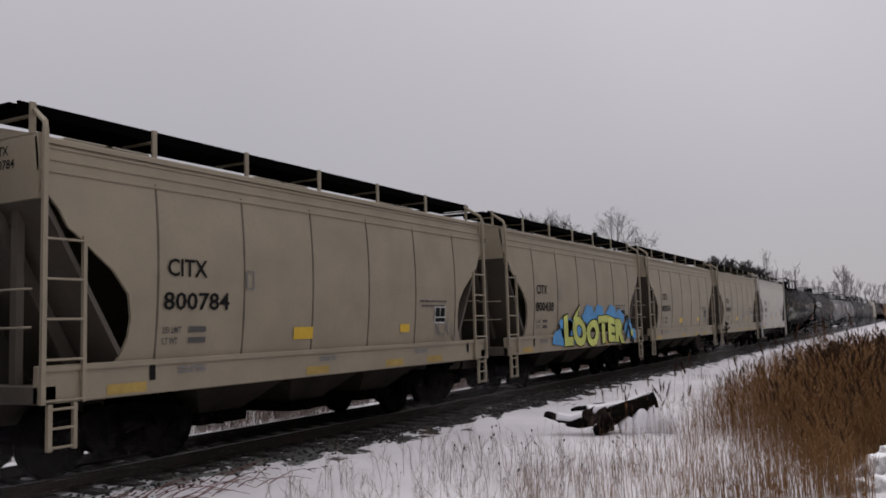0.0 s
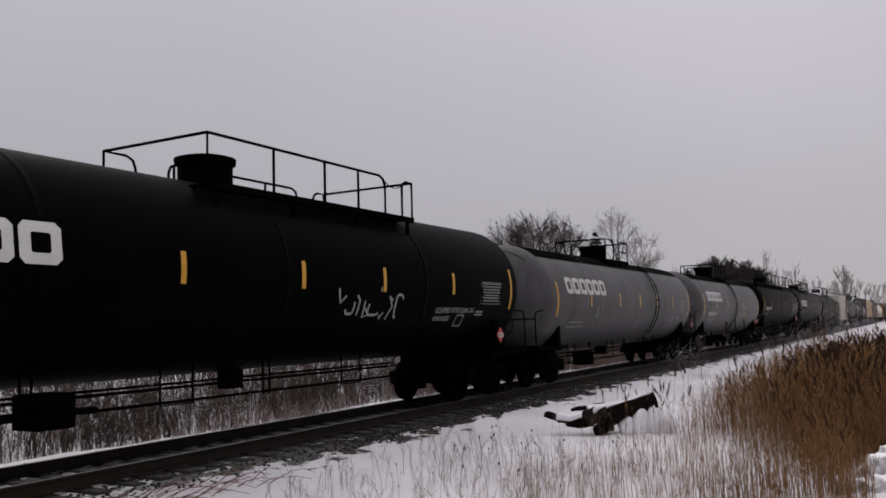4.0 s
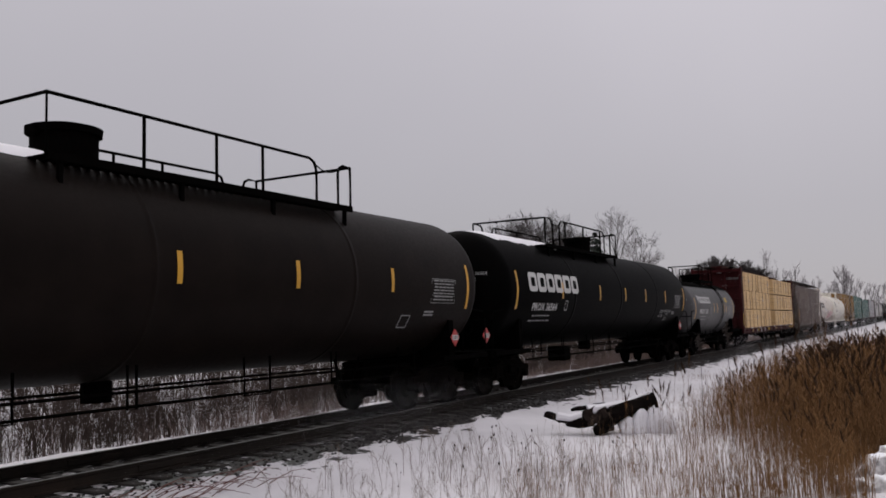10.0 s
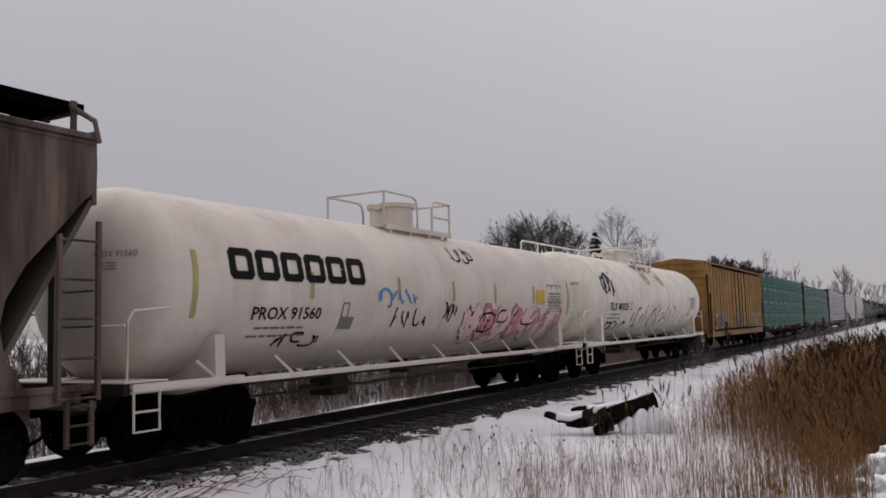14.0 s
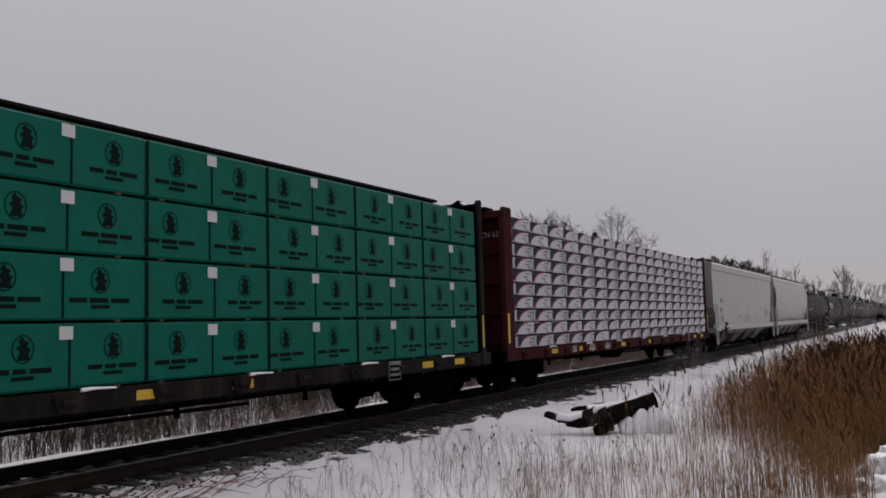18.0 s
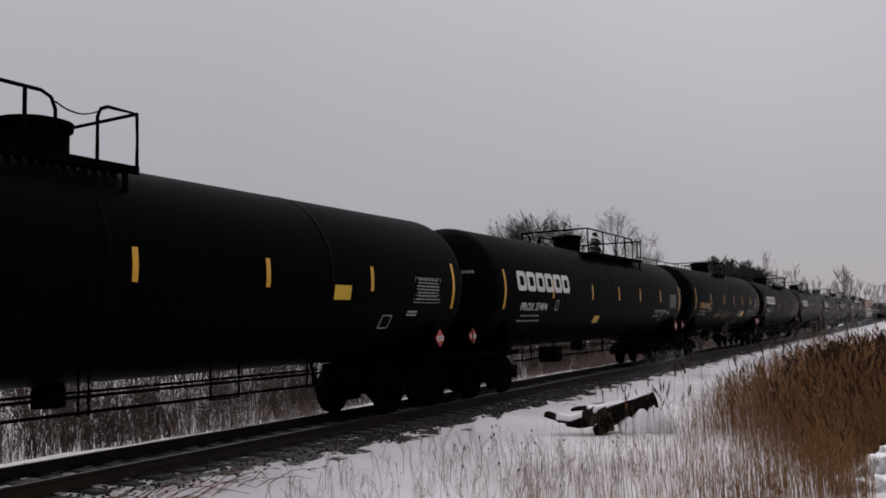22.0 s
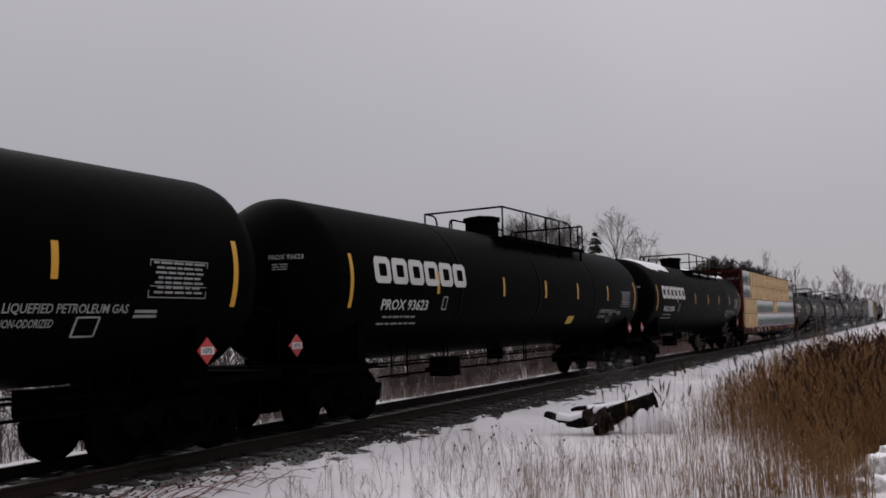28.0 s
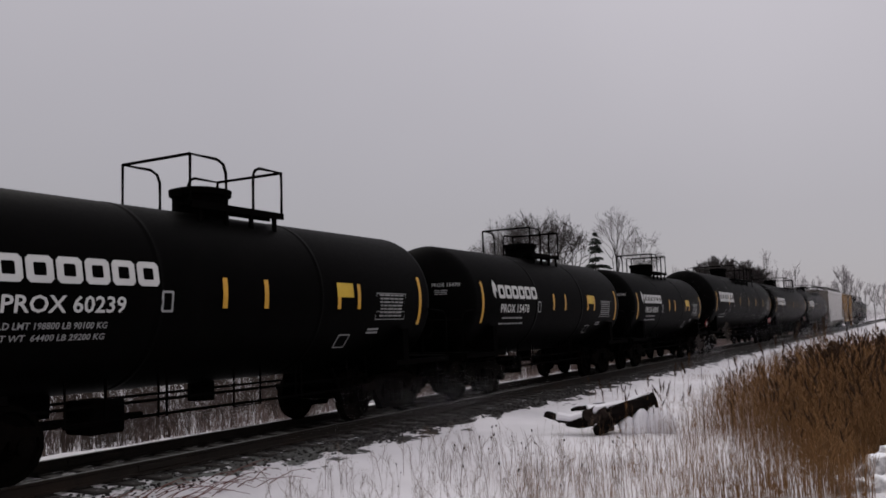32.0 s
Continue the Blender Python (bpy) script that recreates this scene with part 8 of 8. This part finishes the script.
def conifer(x, y, h, w, seed, label, material=M_FIR, rows=26, droop=0.28):
    rnd = random.Random(seed)
    tree = thing("conifer", label, "tree")
    tree.location = (x, y, level(max(-400, min(400, y))) - 0.1)
    part("trunk", MB().tube([(0, 0, 0), (0, 0, h * 0.98)], 0.12, 6, True, 0.02), M_BARK, tree)
    mb = MB()
    wide = 0.035 + 0.0009 * math.hypot(x, y)
    for i in range(rows):
        zi = (i + rnd.uniform(-0.6, 0.6)) / rows
        zz = h * (0.10 + 0.89 * zi)
        rr = w * max(0.0, 1 - zi) ** 0.75 * rnd.uniform(0.3, 1.25) + 0.06
        for j in range(8):
            zz += rnd.uniform(-0.12, 0.12)
            rr *= rnd.uniform(0.8, 1.22)
            a = rnd.uniform(0, 6.28)
            tip = Vector((math.cos(a) * rr, math.sin(a) * rr, zz - rr * droop + rnd.uniform(-0.1, 0.1)))
            root = Vector((0, 0, zz))
            mb.tube([root, (root + tip) / 2 + Vector((0, 0, 0.1)), tip], 0.03, 3, False, 0.01)
            for k in range(7):
                u = 0.2 + 0.8 * k / 7
                p = root + (tip - root) * u + Vector((0, 0, 0.1 * math.sin(math.pi * u)))
                for s in (-1, 1):
                    b = a + s * rnd.uniform(0.5, 1.2)
                    ln = rr * 0.4 * (1.15 - u) + 0.14
                    e = p + Vector((math.cos(b) * ln, math.sin(b) * ln, rnd.uniform(-0.2, 0.08)))
                    side = ((e - p).cross(Vector((0, 0, 1))).normalized() + Vector((0, 0, 0.8))) * wide
                    kk = len(mb.v)
                    mb.v += [tuple(p + side), tuple(p - side), tuple(e)]
                    mb.f.append((kk, kk + 1, kk + 2))
    part("crown", mb, material, tree)


def at(px, dist, side=0.0):
    """Where a line of sight at a bearing meets a distance. px: how far right of the aim, as a slope."""
    a = YAW - math.atan(px)
    return EYE.x + dist * math.cos(a), EYE.y + dist * math.sin(a)


def build_trees():
    broad = "broad leafless tree with a dense round crown of twigs"
    for b, d, h, w, seed, limbs, up, trunk, label in (
            (0.113, 78, 13.3, 2.7, 3, 18, 0.5, 0.30, broad),
            (0.083, 80, 12.4, 2.4, 5, 11, 0.35, 0.22, "leafless tree beside the broad one"),
            (0.058, 81, 11.9, 2.1, 7, 11, 0.35, 0.2, "leafless tree beside the broad one"),
            (0.146, 80, 11.8, 1.9, 6, 9, 0.35, 0.2, "leafless tree beside the broad one"),
            (0.205, 88, 12.9, 1.9, 9, 10, 1.2, 0.11, "slender leafless tree with upswept branches"),
            (0.231, 95, 11.6, 2.0, 12, 7, 1.0, 0.1, "thin leafless young tree"),
            (0.245, 99, 9.6, 1.8, 13, 6, 0.9, 0.1, "thin leafless young tree")):
        x, y = at(b, d)
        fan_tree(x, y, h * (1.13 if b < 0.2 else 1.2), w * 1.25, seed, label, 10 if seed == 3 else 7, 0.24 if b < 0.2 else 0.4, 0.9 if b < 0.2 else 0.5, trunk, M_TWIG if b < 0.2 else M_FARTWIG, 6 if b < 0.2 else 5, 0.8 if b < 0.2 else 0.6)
    x, y = at(0.1797, 85)
    conifer(x, y, 11.8, 3.0, 4, "slim dark conifer among bare trees", M_FIR, 24, 0.1)
    clump = "dense leafless tree of a distant clump"
    for i, (b, d, h, w) in enumerate(((0.277, 150, 10.2, 4.0), (0.289, 152, 11.4, 4.0), (0.306, 150, 12.5, 4.2), (0.325, 150, 13.3, 4.2), (0.343, 150, 13.3, 4.0), (0.358, 150, 12.5, 3.4), (0.3675, 150, 11.2, 2.2),
                                      (0.297, 156, 10.8, 4.0), (0.335, 156, 12.4, 4.2), (0.352, 155, 11.4, 4.0))):
        x, y = at(b, d)
        crown_tree(x, y, h * 0.94, w, 30 + i, clump, 18, 0.12, 0.1, 0.22, M_TWIG, 1.5, 1.0, 2.1)
    for i, (b, d, h, w, n) in enumerate(((0.381, 150, 13.6, 1.0, 7), (0.3886, 160, 12.6, 2.2, 6), (0.4003, 165, 11.2, 1.8, 6), (0.4141, 170, 12.2, 1.6, 6), (0.426, 172, 10.0, 2.0, 5), (0.4365, 180, 10.4, 2.4, 6), (0.455, 190, 9.4, 2.6, 6),
                                         (0.4797, 205, 11.0, 2.0, 6), (0.4878, 205, 9.8, 2.4, 6), (0.5056, 220, 9.7, 3.0, 6), (0.517, 220, 9.9, 3.0, 6), (0.495, 220, 8.8, 3.0, 6), (0.257, 140, 9.4, 2.2, 6), (0.271, 140, 11.0, 1.6, 6))):
        x, y = at(b, d)
        crown_tree(x, y, h, w, 70 + i, "thin distant leafless tree", n, 0.2, 0.9, 0.1, M_HAZETWIG, 0.5)
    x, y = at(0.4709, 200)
    crown_tree(x, y, 12.4, 2.1, 14, "distant ragged leafless tree", 14, 0.15, 0.8, 0.12, M_HAZETWIG, 0.9, 1.0, 1.1)


def build_debris():
    """Broken charred timbers lying in the snow, a heap of snow beside them and a snowy boulder."""
    rnd = random.Random(6)

    def log(p, q, r, name="log", label="charred broken log, snow on its top", wood=None, rough=1.0):
        p, q = Vector(p), Vector(q)
        mb = MB()
        n = 7
        pts = [p.lerp(q, i / n) + Vector((rnd.uniform(-1, 1), rnd.uniform(-1, 1), rnd.uniform(-1, 1))) * r * 0.22 * rough for i in range(n + 1)]
        vs, fs = [], []
        d = (q - p).normalized()
        a = d.cross(Vector((0, 0, 1))).normalized()
        b = d.cross(a)
        m = 9
        for i, c in enumerate(pts):
            for j in range(m):
                t = 6.283 * j / m
                rr = r * (1 + rough * rnd.uniform(-0.18, 0.15)) * (1 - 0.28 * rough if i in (0, n) else 1)
                vs.append(tuple(c + (a * math.cos(t) + b * math.sin(t)) * rr))
        for i in range(n):
            for j in range(m):
                k = (j + 1) % m
                fs.append((i * m + j, i * m + k, (i + 1) * m + k, (i + 1) * m + j))
        fs += [tuple(range(m))[::-1], tuple(n * m + j for j in range(m))]
        mb.add(vs, fs)
        t = thing(name, label, "log", "broken timbers in the snow")
        part("wood", mb, wood or M_LOG, t)
        return t, p, q
    g = lambda x, y: ground_z(x, y)

    def snow_lump(name, x, y, sx, sy, sz, label, seed, m=M_SNOW):
        bm = bmesh.new()
        bmesh.ops.create_icosphere(bm, subdivisions=3, radius=1)
        for v in bm.verts:
            k = 1 + 0.35 * noise.noise(v.co * 1.6 + Vector((seed, 0, 0))) + 0.2 * noise.noise(v.co * 3.5 + Vector((0, seed, 0))) + 0.12 * noise.noise(Vector((v.co.x * 9, v.co.y * 9, v.co.z * 4 + seed)))
            v.co = Vector((v.co.x * sx * k, v.co.y * sy * k, v.co.z * sz * k))
        me = bpy.data.meshes.new(name)
        bm.to_mesh(me)
        bm.free()
        me.shade_smooth()
        me.materials.append(m)
        ob = new(name, me)
        ob.location = (x, y, g(x, y) + sz * 0.35)
        return tagged(ob, label, "snow heap" if m is M_SNOW else "boulder")
    return log, snow_lump, g


def build_log_pile():
    log, snow_lump, g = build_debris()
    main, p, q = log((16.62, -4.80, -0.10), (17.14, -5.72, 0.16), 0.195, label="thick charred log propped up, snow along its top", rough=0.25)
    part("cut_end", MB().tube([(p.x - 0.02, p.y + 0.05, p.z - 0.01), (p.x - 0.06, p.y + 0.12, p.z - 0.03)], 0.125, 9), M_CUT, main)
    part("snow_strip", MB().tube([p + Vector((-0.22, 0.26, 0.12)), p + Vector((-0.08, 0.04, 0.14)), (p + q) / 2 + Vector((-0.03, 0, 0.13)), q + Vector((-0.1, 0.1, 0.165))], 0.115, 7, True, 0.045), M_SNOW, main)
    left, p, q = log((16.06, -3.76, -0.04), (16.27, -4.14, -0.20), 0.075, label="split log with snow in its hollow")
    part("thick_end", MB().tube([q + Vector((0, 0, 0.02)), (16.40, -4.36, -0.22), (16.54, -4.60, -0.17)], 0.13, 8, True, 0.15), M_LOG, left)
    part("snow_hollow", MB().tube([(16.05, -4.02, -0.07), (16.17, -4.24, -0.12), (16.30, -4.44, -0.06)], 0.085, 7, True, 0.06), M_SNOW, left)
    log((16.32, -4.22, 0.02), (16.66, -4.82, 0.12), 0.045, label="thin charred broken branch")
    log((16.44, -4.52, 0.06), (16.50, -4.68, -0.26), 0.15, label="charred stump end in snow", wood=M_STUMP)
    log((16.52, -4.74, 0.02), (16.58, -4.90, -0.34), 0.165, label="charred stump end in snow", wood=M_STUMP)
    log((16.40, -4.66, -0.42), (16.52, -5.0, -0.26), 0.12, label="short broken charred branch")
    log((16.48, -4.74, -0.34), (16.70, -5.09, -0.20), 0.06, label="short broken charred branch")
    for x, y, sx, sy, sz, seed in ((16.86, -5.22, 0.2, 0.2, 0.26, 2), (16.95, -5.46, 0.22, 0.17, 0.40, 7), (17.05, -5.68, 0.2, 0.16, 0.44, 4), (17.1, -5.9, 0.2, 0.2, 0.34, 11)):
        snow_lump("snow_heap", x, y, sx, sy, sz, "ragged heap of clean snow beside the logs", seed)
    rnd = random.Random(3)
    for x, y, z, r in ((12.2, -9.76, -0.1, 0.17), (12.05, -9.98, -0.08, 0.19), (12.3, -10.2, -0.1, 0.18), (12.25, -9.92, 0.12, 0.15), (12.4, -10.08, 0.16, 0.16), (12.05, -9.8, -0.06, 0.13), (12.0, -10.12, -0.04, 0.15), (12.6, -9.82, -0.02, 0.16), (11.9, -9.55, -0.08, 0.12), (12.45, -9.5, -0.06, 0.13)):
        ob = snow_lump("boulder", x, y, r * rnd.uniform(1.2, 1.5), r * rnd.uniform(1.1, 1.4), r * rnd.uniform(1.2, 1.5), "rough boulder of a heap, dusted with snow", x * 7, M_ROCK)
        ob.location.x -= 1.3
        ob.location.y -= 0.06
        ob.location.z += z * 1.2 - 0.04
    snow_lump("boulder", 30.6, -5.75, 0.45, 0.35, 0.24, "dark low boulder in the snow", 15, M_ROCK)


# ---- snow whirled up by the train ----
def flakes(name, spots, size, g):
    """Small loose triangles of snow at given places."""
    n = len(spots)
    corner = g.normal(0, 1, (n, 3, 3))
    corner /= np.linalg.norm(corner, axis=2, keepdims=True)
    v = (spots[:, None, :] + corner * np.reshape(size, (-1, 1, 1)) * g.uniform(0.5, 1.2, (n, 1, 1))).reshape(-1, 3)
    me = bpy.data.meshes.new(name)
    me.from_pydata(v.tolist(), [], np.arange(3 * n).reshape(n, 3).tolist())
    me.materials.append(M_FLAKE)
    return me


def build_blown_snow():
    g = np.random.default_rng(9)
    # fine flakes along the far part of the line, added to stand in for haze
    n = 110000
    x = 34 + 170 * g.random(n) ** 1.25
    z = 4.3 * g.random(n) ** 1.15
    p = np.stack([x, g.uniform(-2.7, -1.75, n), z], 1)
    p = p[g.random(n) < np.clip((x - 34) / 50, 0.1, 1)]
    tagged(new("snow_haze", flakes("snow_haze", p, np.clip(0.0135 * p[:, 0] / 90, 0.004, 0.0135), g)), "fine blown snow veiling the far cars as haze", "blown snow", kind="stuff")
    # puffs that run along with the wheels
    q = g.normal(0, 1, (50000, 3)) * np.array([1.9, 0.25, 0.28]) + np.array([0.0, -1.75, 0.25])
    q[:, 2] = np.abs(q[:, 2] + 0.2) - 0.2
    me = flakes("snow_puff", q, 0.0024, g)
    for k, (car, x0) in enumerate([(m[0], m[1]) for m in MOVERS if m[0].name.startswith(("covered", "tank", "box", "centre"))]):
        if k % 2 == 0 or x0 < 20:
            puff = tagged(new("snow_puff", me), "puff of powder snow whirled up by the wheels", "blown snow", "puffs of snow under the train", "stuff")
            puff.location = (x0 + 5.5, 0, 0)
            MOVERS.append((puff, x0 + 5.5, 0.0, 0.0))


build_ground()
build_train()
build_blown_snow()
build_log_pile()
build_trees()
build_brush()
build_reeds()
build_track()


def motions():
    """The train runs past at a slowly falling speed; its wheels turn while they are near."""
    times = [0, 4, 8, 12, 16, 20, 24, 28, 32]
    for ob, x, y, z in MOVERS:
        walk(ob, [(t, pose(x - run(t), y, z)) for t in times])
    where = {ob.name: x for ob, x, y, z in MOVERS}
    for w, car, dx, local in WHEELS:
        x = where[car.name] + dx
        near = [k for k in range(0, 961) if 3.0 < x - run(k / 30) < 34.0]
        if not near:
            continue
        k0, k1 = near[0], near[-1]
        rows = [(0.0, pose(local, 0, WR))] if k0 > 0 else []
        rows += [(k / 30, pose(local, 0, WR, 0, -math.degrees((run(k / 30) - run(k0 / 30)) / WR) % 360, 0)) for k in range(k0, k1 + 1)]
        if k1 < 960:
            rows.append((32.0, rows[-1][1]))
        walk(w, rows)


motions()
